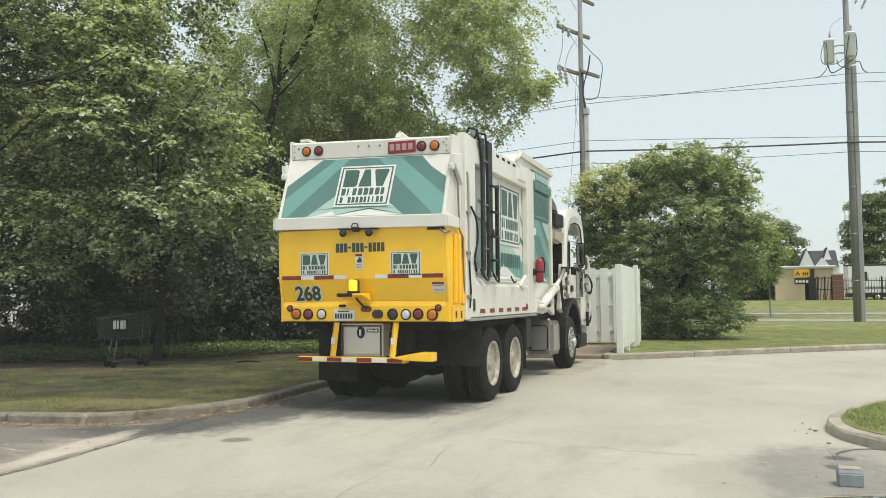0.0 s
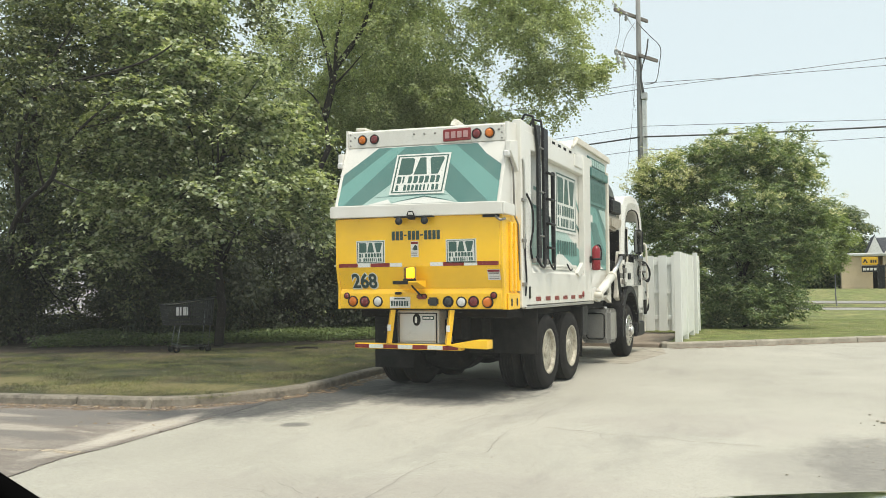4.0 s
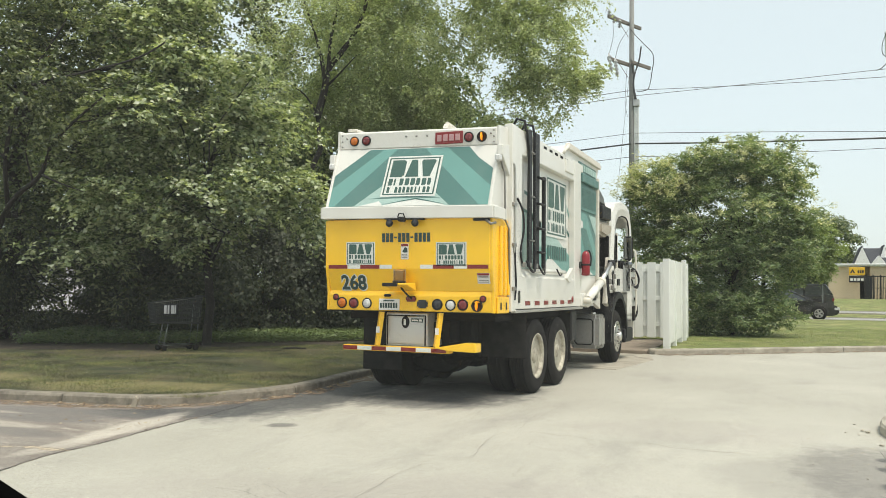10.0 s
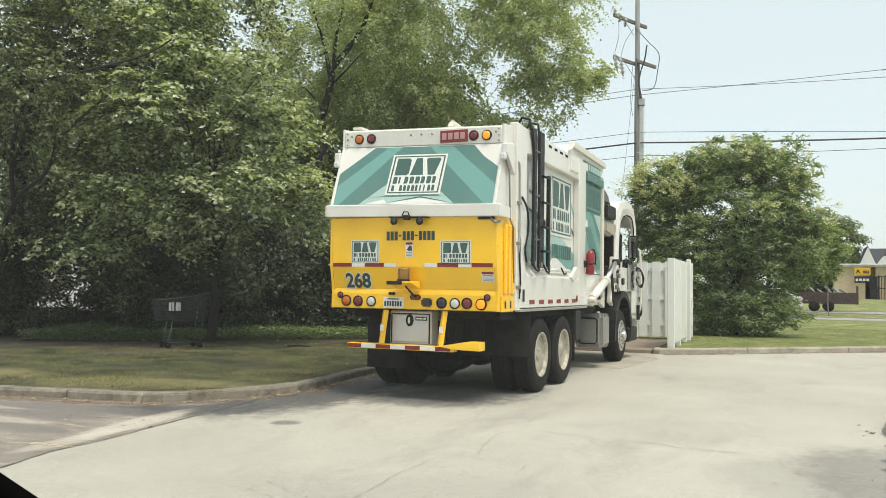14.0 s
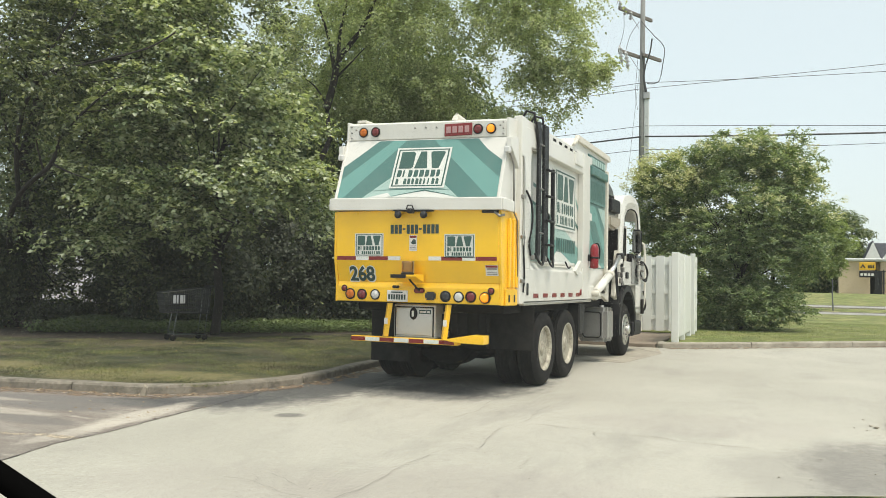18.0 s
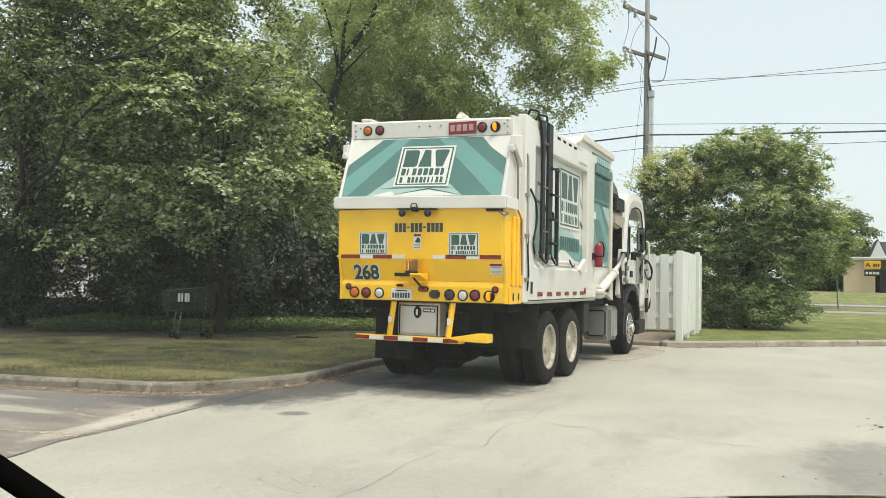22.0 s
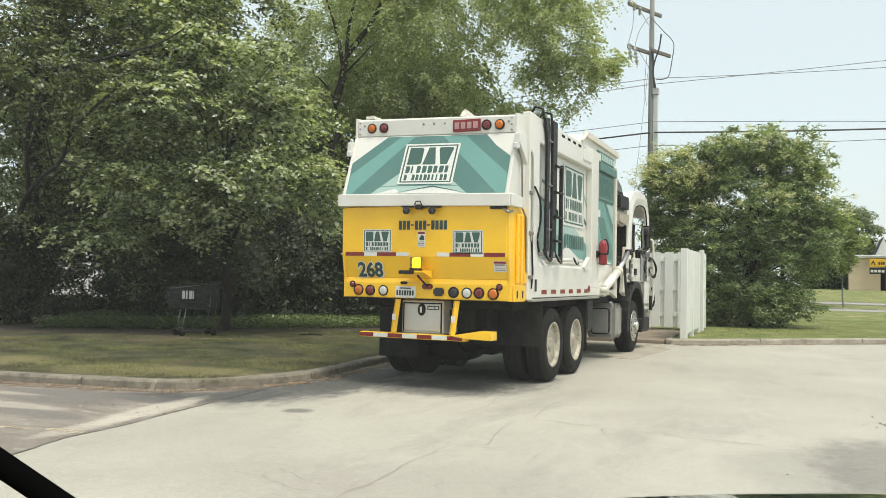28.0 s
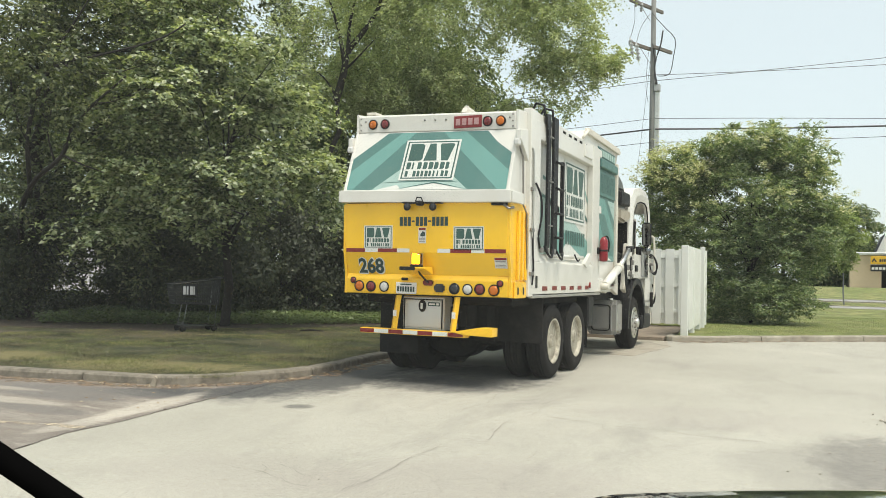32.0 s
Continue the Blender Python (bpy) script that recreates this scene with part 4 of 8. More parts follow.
for pts, r in (([(-13.4, 4.8, 1.6), (-12.0, 3.6, 2.6), (-10.6, 2.8, 3.2), (-9.6, 2.6, 3.65), (-9.3, 2.6, 4.25), (-8.7, 2.6, 4.7), (-8.0, 2.7, 5.2)], 0.10), ([(-11.2, 3.2, 2.9), (-10.6, 2.6, 4.0), (-10.45, 2.6, 4.8), (-10.1, 2.6, 5.4), (-9.6, 2.6, 5.6), (-8.8, 2.6, 5.65), (-7.3, 2.8, 5.9), (-6.6, 3.0, 6.3)], 0.075),
               ([(-10.2, 2.6, 5.3), (-9.9, 2.7, 6.0), (-9.4, 2.8, 6.7), (-9.0, 2.9, 7.4)], 0.045), ([(-9.55, 2.6, 3.68), (-9.1, 2.6, 3.5), (-8.5, 2.7, 3.3)], 0.04), ([(-9.6, 2.6, 5.56), (-8.9, 2.5, 5.3), (-8.0, 2.5, 5.25), (-7.2, 2.6, 5.4)], 0.03), ([(-9.9, 2.7, 3.55), (-9.9, 2.5, 4.2), (-9.7, 2.5, 4.9)], 0.035),
               ([(-10.6, 2.7, 3.9), (-11.0, 2.6, 4.6), (-11.2, 2.6, 5.6), (-10.9, 2.6, 6.6)], 0.05), ([(-8.7, 2.6, 4.7), (-8.2, 2.6, 4.7), (-7.6, 2.7, 4.9)], 0.022),
               ([(-13.0, 5.2, 2.2), (-12.3, 5.0, 1.7), (-11.5, 4.8, 1.35), (-10.9, 4.8, 1.25)], 0.03), ([(-13.0, 5.2, 1.9), (-12.2, 5.0, 1.25), (-11.4, 4.9, 1.0)], 0.022), ([(-12.3, 5.0, 1.7), (-11.8, 4.9, 1.75), (-11.1, 4.9, 1.55)], 0.016), ([(-12.2, 5.0, 1.25), (-11.7, 4.9, 1.3), (-11.2, 4.8, 1.2)], 0.013)):
    q = bend(pts, 5)
    bm = tube(q, [0.72 * r * (1 - 0.75 * k / (len(q) - 1)) for k in range(len(q))], 7)
    bm.transform(Matrix.Translation((13.6, -5.0, -G)))
    part("limb", bm, "bark", maple)
tree("dogwood_tree", (-7.9, 5.8, G), (-7.4, 5.3, 5.6), 0.10,
     [((-7.33, 3.8, 6.2), (1.1, 0.8, 0.30), 30, 80, 0.4, 0.2), ((-8.3, 3.7, 6.9), (1.3, 0.7, 0.5), 34, 70, 0.4, 0.2), ((-7.6, 3.9, 5.6), (1.3, 0.7, 0.5), 34, 70, 0.4, 0.2), ((-7.2, 4.0, 7.3), (1.2, 0.7, 0.4), 24, 70, 0.4, 0.2), ((-6.1, 4.4, 6.0), (0.75, 0.7, 0.25), 15, 76, 0.36, 0.2), ((-8.9, 4.2, 7.0), (0.9, 0.7, 0.3), 13, 60, 0.4, 0.3),
      ((-6.0, 4.6, 4.85), (0.85, 0.9, 0.6), 34, 84, 0.38, 0.3), ((-8.2, 3.8, 4.4), (1.3, 0.8, 0.34), 34, 78, 0.4, 0.3), ((-7.9, 3.2, 4.9), (1.5, 0.5, 0.45), 40, 74, 0.4, 0.2), ((-8.6, 3.3, 3.3), (1.5, 0.5, 0.4), 26, 74, 0.4, 0.2), ((-9.85, 3.6, 3.8), (0.65, 0.6, 0.28), 13, 76, 0.38, 0.2),
      ((-5.8, 4.8, 3.7), (1.35, 1.0, 0.34), 42, 84, 0.4, 0.2), ((-7.5, 4.4, 3.2), (2.2, 1.2, 0.55), 74, 80, 0.42, 0.3), ((-7.8, 4.6, 2.5), (2.2, 1.1, 0.4), 24, 70, 0.4, 0.3), ((-9.4, 3.8, 2.2), (1.1, 0.8, 0.4), 16, 70, 0.38, 0.3),
      ((-7.4, 4.7, 5.4), (1.6, 0.7, 0.5), 34, 72, 0.4, 0.3), ((-5.5, 6.2, 3.2), (0.7, 0.9, 0.8), 26, 84, 0.38, 0.3), ((-7.2, 5.6, 4.6), (2.1, 0.9, 1.6), 60, 70, 0.44, 0.2)],
     "leaf_b", 0.118, "small tree with pale layered leaves", "tree", 12, 16, sprays, lift=1.0, stray=0.5, slim=0.68, sag=0.45)
birch = tree("birch_tree", (-9.9, 12.6, G), (-9.35, 12.6, 7.0), 0.19,
     [((-7.9, 14.0, 10.6), (4.0, 2.8, 3.6), 430, 160, 0.55, 0.1), ((-3.2, 14.5, 10.0), (2.2, 1.8, 1.95), 205, 130, 0.44, 0.2), ((-1.5, 14.5, 7.9), (0.75, 0.8, 0.8), 58, 110, 0.32, 0.2), ((-2.9, 14.5, 7.85), (1.0, 0.8, 0.75), 62, 100, 0.36, 0.2), ((-3.9, 14.5, 6.65), (1.9, 0.9, 0.28), 38, 90, 0.34, 0.2), ((-2.2, 14.5, 6.8), (0.45, 0.5, 0.55), 10, 70, 0.3, 0.2),
      ((-8.8, 14.5, 7.3), (3.4, 1.8, 1.3), 270, 140, 0.5, 0.2), ((-6.3, 14.5, 7.6), (1.15, 1.3, 0.9), 86, 150, 0.42, 0.2), ((-10.6, 12.0, 8.9), (0.9, 0.9, 2.2), 60, 110, 0.42, 0.3), ((-4.4, 14.5, 12.6), (2.4, 2.0, 2.0), 110, 110, 0.5, 0.3)],
     "leaf_c", 0.092, "tall airy tree with drooping branches of small leaves", "tree", 13, 0, sprays, twig=11, rise=-0.25, sag=0.7, lift=0.7, stray=0.6, slim=0.6)
for pts, r in (([(-9.35, 12.6, 6.8), (-9.1, 12.6, 7.6), (-8.95, 12.6, 8.3), (-8.5, 12.7, 8.9), (-8.05, 12.8, 9.6), (-7.7, 13.0, 11.0), (-7.6, 13.2, 12.6)], 0.13), ([(-9.05, 12.6, 7.9), (-9.2, 12.6, 8.6), (-9.4, 12.6, 9.3), (-9.9, 12.6, 10.6)], 0.085), ([(-8.95, 12.6, 8.3), (-8.9, 12.6, 9.2), (-8.75, 12.7, 10.2), (-8.6, 12.8, 11.6)], 0.07),
               ([(-9.1, 12.6, 7.7), (-8.6, 12.6, 8.1), (-8.0, 12.7, 8.7)], 0.045), ([(-9.3, 12.6, 6.9), (-9.7, 12.5, 7.5), (-10.2, 12.4, 7.9)], 0.04)):
    q = bend(pts, 5)
    bm = tube(q, [r * (1 - 0.7 * k / (len(q) - 1)) for k in range(len(q))], 7)
    bm.transform(Matrix.Translation((9.9, -12.6, -G)))
    part("limb", bm, "bark", birch)
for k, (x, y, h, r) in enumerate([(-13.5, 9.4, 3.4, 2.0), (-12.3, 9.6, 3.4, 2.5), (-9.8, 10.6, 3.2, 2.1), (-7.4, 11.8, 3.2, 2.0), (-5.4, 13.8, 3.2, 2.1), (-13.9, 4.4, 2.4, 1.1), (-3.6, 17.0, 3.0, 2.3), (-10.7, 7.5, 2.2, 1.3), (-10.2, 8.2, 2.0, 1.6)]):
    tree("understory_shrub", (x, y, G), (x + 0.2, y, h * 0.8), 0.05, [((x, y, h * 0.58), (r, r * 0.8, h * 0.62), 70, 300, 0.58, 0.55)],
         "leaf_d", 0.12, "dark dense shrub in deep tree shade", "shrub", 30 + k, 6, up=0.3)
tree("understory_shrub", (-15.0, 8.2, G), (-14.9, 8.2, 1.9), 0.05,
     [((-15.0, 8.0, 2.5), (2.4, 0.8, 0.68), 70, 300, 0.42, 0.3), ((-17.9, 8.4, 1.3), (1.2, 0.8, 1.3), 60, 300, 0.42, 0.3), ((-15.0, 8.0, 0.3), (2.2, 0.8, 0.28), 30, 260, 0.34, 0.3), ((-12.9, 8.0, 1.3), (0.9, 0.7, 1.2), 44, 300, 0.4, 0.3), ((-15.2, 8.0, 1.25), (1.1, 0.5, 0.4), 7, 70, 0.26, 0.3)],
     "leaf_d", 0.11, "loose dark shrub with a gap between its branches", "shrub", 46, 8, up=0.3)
for k, (x, y, h, r) in enumerate([(-25, 18, 11.5, 5.0), (-19, 17, 12.0, 5.0), (-13, 19, 11.5, 4.5), (-10.2, 22, 11.0, 3.0)]):
    tree("background_tree", (x, y, G), (x, y, h * 0.8), 0.22, [((x, y, h * 0.62), (r, r * 0.8, h * 0.42), 130, 260, 0.95, 0.35), ((x, y, 1.9), (r * 0.9, r * 0.7, 2.0), 60, 240, 0.9, 0.45)],
         "leaf_a", 0.21, "tree standing behind the front row, partly hidden", "tree", 50 + k, 10, up=0.35)
holly = tree("holly_shrub", (2.6, 18.0, G), (2.6, 18.0, 4.5), 0.08,
     [((2.55, 18.0, 3.2), (2.55, 2.0, 2.6), 540, 96, 0.34, 0.6), ((0.65, 18.0, 4.9), (1.3, 1.1, 0.75), 150, 90, 0.32, 0.4), ((2.5, 18.0, 5.4), (1.35, 1.2, 0.75), 150, 90, 0.32, 0.4), ((4.0, 18.0, 4.9), (1.0, 1.0, 1.0), 120, 90, 0.3, 0.4), ((4.5, 18.0, 3.0), (0.8, 1.1, 1.4), 150, 90, 0.32, 0.4),
      ((2.55, 17.7, 0.9), (1.9, 1.4, 0.8), 220, 100, 0.34, 0.5), ((0.0, 18.2, 3.7), (0.75, 1.0, 1.3), 110, 90, 0.32, 0.4), ((0.6, 18.4, 2.2), (1.0, 1.0, 1.5), 60, 80, 0.36, 0.3),
      ((3.05, 18.0, 6.25), (0.3, 0.25, 0.3), 7, 50, 0.26, 0.2), ((4.3, 18.0, 5.95), (0.3, 0.3, 0.3), 7, 50, 0.26, 0.2), ((1.36, 18.0, 5.75), (0.4, 0.3, 0.25), 8, 50, 0.26, 0.2)]
     + [((2.8, 18.7, 2.6), (2.0, 1.0, 2.1), 150, 100, 0.42, 0.2)],
     "leaf_e", 0.105, "big rounded evergreen shrub with dense small leaves", "shrub", 61, 26, sprays, twig=10, rise=0.55, sag=0.15, lift=0.9, stray=0.55, slim=0.42)


def shoot_tips():
    rng = np.random.default_rng(64)
    cl = np.concatenate([crown_clusters(rng, c, r, n, 0.92, 3 + n, low=0.0) for c, r, n in (((2.7, 17.8, 3.3), (2.7, 2.1, 2.6), 150), ((0.5, 17.6, 4.4), (1.25, 1.2, 1.15), 150), ((4.0, 17.8, 4.8), (1.0, 1.0, 1.0), 24))])
    v, f = sprays(rng, cl, 24, 0.26, 0.095, twig=8, rise=0.8, sag=0.0, slim=0.42)
    me = array_mesh("tips", v, f)
    me.transform(Matrix.Translation((-2.6, -18.0, -G)))
    part("shoot_tips", me, "leaf_tip", holly, "pale young shoot tips")


shoot_tips()
median = tree("median_tree", (5.83, 42.7, 0.2), (5.8, 42.7, 4.6), 0.04, [((5.75, 42.7, 3.9), (1.15, 1.0, 1.5), 90, 110, 0.36, 0.3), ((4.7, 42.7, 4.6), (1.0, 0.9, 1.3), 60, 110, 0.36, 0.3)],
     "leaf_f", 0.13, "slim young tree with fresh green leaves on a thin trunk", "tree", 62, 8, sprays, lift=0.8, slim=0.6)
for child in median.children:
    if child.name.startswith("trunk"):
        child.data.materials[0] = M["wood"]
for k, (x, y, h, r) in enumerate([(4.5, 100, 10.5, 4.0), (9.2, 124, 12.2, 3.6), (0, 110, 12, 7), (20.8, 126, 17, 3.0), (24.5, 130, 18, 4.0), (30, 120, 16, 5), (43, 105, 14, 6), (-12, 105, 13, 8), (5.4, 86, 5.0, 1.6)]):
    tree("distant_tree", (x, y, 0.9), (x, y, h * 0.8), 0.3, [((x, y, h * 0.6), (r, r, h * 0.45), 90, 170, 1.0, 0.55)],
         "leaf_a", 0.36, "distant green tree beyond the road", "tree", 70 + k, 8, up=0.4)


def scatter(rng, outline, n):
    """Random points within a flat outline."""
    p = np.array(outline)
    lo, hi = p.min(0), p.max(0)
    out = np.empty((0, 2))
    while len(out) < n:
        q = rng.uniform(lo, hi, (n, 2))
        inside = np.zeros(n, bool)
        j = len(p) - 1
        for i in range(len(p)):
            a, b = p[i], p[j]
            cross = (a[1] > q[:, 1]) != (b[1] > q[:, 1])
            with np.errstate(divide="ignore", invalid="ignore"):
                inside ^= cross & (q[:, 0] < (b[0] - a[0]) * (q[:, 1] - a[1]) / (b[1] - a[1]) + a[0])
            j = i
        out = np.concatenate([out, q[inside]])
    return out[:n]


def grass_blades(name, outline, n, height, z, label, seed, clump=True, material="blade"):
    rng = np.random.default_rng(seed)
    q = scatter(rng, outline, n)
    if clump:
        keep = np.array([noise.noise(Vector((a * 0.9, b * 0.9, seed))) > -0.42 + 0.6 * rng.random() for a, b in q])
        q = q[keep]
    n = len(q)
    at = np.concatenate([q, np.full((n, 1), z - 0.005)], 1)
    a = rng.uniform(0, 2 * np.pi, n)
    side = np.stack([np.cos(a), np.sin(a), 0 * a], 1) * (height * 0.09)
    h = height * rng.uniform(0.5, 1.3, n)
    lean = np.stack([rng.normal(0, 0.8, n) * h, rng.normal(0, 0.8, n) * h, h], 1)
    v = np.stack([at - side, at + side, at + lean], 1).reshape(-1, 3)
    f = np.arange(n * 3).reshape(-1, 3)
    ob = part(name, array_mesh(name, v, f), material)
    tagged(ob, label, "grass", kind="stuff")


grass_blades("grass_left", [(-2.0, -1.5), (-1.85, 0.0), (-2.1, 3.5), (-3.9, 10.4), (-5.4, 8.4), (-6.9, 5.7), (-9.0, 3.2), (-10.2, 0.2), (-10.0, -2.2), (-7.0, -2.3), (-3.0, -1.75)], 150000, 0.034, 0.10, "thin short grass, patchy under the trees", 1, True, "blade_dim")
grass_blades("grass_right", [(2.1, 10.4), (3.0, 11.3), (8.0, 15.9), (14, 21.4), (14, 27), (2, 25), (-1.0, 16), (1.75, 14)], 70000, 0.03, 0.112, "short green lawn grass", 2, False)
grass_blades("grass_island", [(5.53, 0.27), (5.6, 0.97), (6.5, 2.57), (9, 5.9), (9.5, -2.05), (6.0, -0.84), (5.62, -0.42)], 26000, 0.05, 0.118, "bright fresh island grass", 3, False)


def ivy_patch():
    rng = np.random.default_rng(5)
    q = scatter(rng, [(-11.5, 3.6), (-8.5, 5.6), (-6.2, 8.2), (-4.4, 10.4), (-4.6, 13), (-10, 12), (-14, 8)], 60000)
    z = 0.12 + rng.random(len(q)) * 0.22
    v, f = leaf_sheet(rng, np.column_stack([q, z]), np.zeros((len(q), 3)), 0.062, up=1.2, slim=0.9)
    tagged(part("ivy_ground_cover", array_mesh("ivy", v, f), "ivy"), "low ivy spreading under the trees", "ivy", kind="stuff")


ivy_patch()
rng_l = random.Random(12)
edge_l = [(-16, 1.2), (-14, 1.5), (-8.4, 3.6), (-7.2, 4.8), (-5.6, 7.4), (-3.8, 10)]
edge_l = [(q[0] + rng_l.uniform(-0.05, 0.05), q[1] + rng_l.uniform(-0.4, 0.4)) for q in curve_points(edge_l, 0.22)]
litter = part("leaf_litter", prism(edge_l + [(-3.8, 16), (-22, 16), (-22, 2)], "z", 0.0, 0.103), "soil")
tagged(litter, "bare dark soil with leaf litter under the trees", "soil", kind="structure")


# ---- white enclosure fence ----
def fence():
    root = tagged(empty("enclosure_fence", Matrix.Translation((1.76, 9.97, 0.085))), "white vinyl fence panels screening a bin enclosure", "fence")

    def add(name, bm):
        bm.transform(Matrix.Translation((-1.76, -9.97, -0.085)))
        return part(name, bm, "vinyl", root)
    add("post", box(1.655, 1.815, 10.24, 10.38, 0.06, 2.21, 0.008))
    x = lambda y: 1.80 - 0.045 * (y - 10)
    for yp in (11.55, 13.25):
        add("post", box(x(yp) - 0.06, x(yp) + 0.06, yp - 0.06, yp + 0.06, 0.02, 2.2, 0.008))
    y, k = 10.40, 0
    while y < 13.2:
        z0 = 0.27 if k % 2 else 0.24
        add("board", box(x(y) + (0.0 if k % 2 else 0.022), x(y) + (0.02 if k % 2 else 0.042), y, y + 0.125, z0, 2.19 + 0.01 * (y - 10), 0.004))
        y += 0.138
        k += 1
    for z in (0.42, 1.15, 1.9):
        add("rail", prism([(1.74, 10.38), (1.69, 10.38), (1.57, 13.2), (1.63, 13.2)], "z", z, z + 0.1))
    # back panel with staggered boards and narrow slots
    for i in range(7):
        xa = -0.75 + i * 0.355
        add("board", box(xa, xa + 0.235, 14.0, 14.03, 0.17, 2.26, 0.004))
        add("board", box(xa + 0.2, xa + 0.39, 14.07, 14.09, 0.19, 2.22, 0.004))
    for z in (0.48, 1.2, 2.0):
        add("rail", box(-0.8, 1.75, 14.03, 14.07, z, z + 0.11, 0.004))
    for xa in (-0.8, 1.66):
        add("post", box(xa - 0.06, xa + 0.06, 13.98, 14.1, 0.02, 2.32, 0.008))


fence()


# ---- utility poles and cables ----
def insulator(m, h=0.25, r=0.06):
    prof = [(r * 0.4, 0)]
    for i in range(4):
        z = h * (0.15 + 0.2 * i)
        prof += [(r * 0.45, z), (r, z + h * 0.03), (r * 0.45, z + h * 0.12)]
    return lathe(prof + [(r * 0.3, h)], 10, "z", m=m)


def pole(x, y, z0, height, r, label, arms, extras):
    root = tagged(empty("utility_pole", Matrix.Translation((x, y, z0))), label, "utility pole")
    part("shaft", tube([(0, 0, -0.4), (0.0, 0, height * 0.5), (0, 0, height)], [r * 1.12, r, r * 0.78], 14), "wood", root)
    if extras.get("conduit"):
        dx, top, w = extras["conduit"]
        part("conduit", tube([(dx, -r * 0.6, -0.2), (dx * 0.9, -r * 0.6, top)], w, 10), "grey_metal", root, "pale riser pipe strapped to the pole")
        for zz in np.arange(1.0, top, 2.2):
            part("strap", lathe([(r * 1.14, zz - 0.02), (r * 1.14, zz + 0.02)], 14, "z"), "steel", root)
    for z, half, turn, pins in arms:
        m = pose(0, -r - 0.05, z, 0, 0, turn)
        arm = part("crossarm", box(-half, half, -0.05, 0.05, -0.07, 0.07, 0.01, m=m), "arm_wood", root)
        for px in pins:
            part("insulator", insulator(m @ pose(px, 0, 0.06)), "porcelain", arm)
        for sgn in (-1, 1):
            part("brace", tube([m @ Vector((sgn * half * 0.55, 0, -0.05)), m @ Vector((0, 0, -0.6))], 0.015, 5), "steel", arm)
    return root


P1 = Vector((-3.27, 33.0, 0.1))
pole1 = pole(P1.x, P1.y, P1.z, 17.6, 0.145, "tall weathered wooden utility pole with crossarms and hanging switches", [], {})
part("riser_guard", box(0.12, 0.36, -0.12, 0.06, 0.3, 10.85, 0.03), "grey_metal", pole1, "pale riser guard on the pole")
part("riser_box", box(0.10, 0.40, -0.2, 0.06, 10.85, 11.2, 0.02), "porcelain", pole1)


def crossarm(z, a, b, off, turn=66):
    """A square timber on the pole, from a to b along its run."""
    m = pose(0, 0, z, 0, 0, turn)
    arm = part("crossarm", box(a, b, off - 0.06, off + 0.06, -0.085, 0.085, 0.012, m=m), "arm_wood", pole1)
    part("bolt", tube([m @ Vector((0, off - 0.1, 0)), m @ Vector((0, off + 0.1, 0))], 0.02, 6), "steel", arm)
    return arm, m


for z, a, b, off in ((15.25, -1.75, 1.1, 0.2), (13.1, -1.75, 0.12, 0.2), (13.1, -0.3, 1.35, -0.2), (17.2, -1.6, 1.6, 0.2)):
    arm, m = crossarm(z, a, b, off)
    part("brace", tube([m @ Vector((a * 0.5, off, -0.06)), m @ Vector((0, off, -0.7))], 0.014, 5), "steel", arm)
for x, y, z in ((-0.92, -1.3, 15.5), (-0.72, -1.0, 15.3), (-0.50, -0.7, 15.12)):
    holder = part("line_insulator", insulator(pose(x, y, z - 0.28, 14, 8), 0.42, 0.12), "porcelain", pole1)
    part("hook", tube(bend([(x + 0.02, y, z + 0.1), (x - 0.08, y, z + 0.2), (x - 0.16, y, z + 0.02)]), 0.016, 5), "steel", holder)
for x, y, z in ((-0.86, -1.5, 13.25), (-0.62, -1.2, 13.05)):
    fuse = part("fuse_cutout", insulator(pose(x + 0.14, y, z - 0.86, 0, -9), 0.98, 0.125), "porcelain", pole1, "grey porcelain fuse cutout")
    part("fuse_tube", tube([(x - 0.02, y - 0.05, z), (x + 0.06, y - 0.08, z - 0.55)], 0.03, 6), "grey_metal", fuse)
for pts, r in (([(-0.05, -0.15, 14.9), (0.25, -0.2, 14.5), (0.62, -0.2, 14.05), (1.12, -0.2, 13.4), (1.05, -0.2, 12.5), (0.9, -0.2, 11.75), (0.6, -0.2, 11.6), (0.28, -0.2, 11.62)], 0.022), ([(0.52, -0.25, 13.9), (0.42, -0.25, 13.2), (0.2, -0.25, 12.5), (0.12, -0.22, 11.9), (0.2, -0.2, 11.2)], 0.04),
               ([(0.0, -0.2, 13.3), (0.12, -0.25, 12.6), (0.14, -0.22, 11.9), (0.26, -0.2, 11.2)], 0.035), ([(-0.86, -1.5, 13.3), (-0.7, -1.3, 14.2), (-0.75, -1.1, 15.1)], 0.012), ([(-0.62, -1.2, 13.1), (-0.45, -0.9, 14.0), (-0.1, -0.4, 14.8)], 0.012), ([(-0.2, -0.2, 12.9), (-0.3, -0.2, 11.2), (-0.18, -0.2, 10.3)], 0.010)):
    part("lead", tube(bend(pts), r, 6), "wire", pole1)
P2 = Vector((9.37, 33.5, 0.13))
pole2 = pole(P2.x, P2.y, P2.z, 17.4, 0.155, "wooden utility pole carrying grey transformers", [(16.0, 1.3, 60, (-1.2, 1.2))], {})
part("riser_guard", box(0.14, 0.35, -0.1, 0.08, 0.0, 12.2, 0.03), "riser", pole2, "dull grey riser guard on the pole")
for zz in (2.0, 4.2, 6.4, 8.6, 10.0):
    part("strap", lathe([(0.185, zz - 0.02), (0.185, zz + 0.02)], 14, "z"), "steel", pole2)
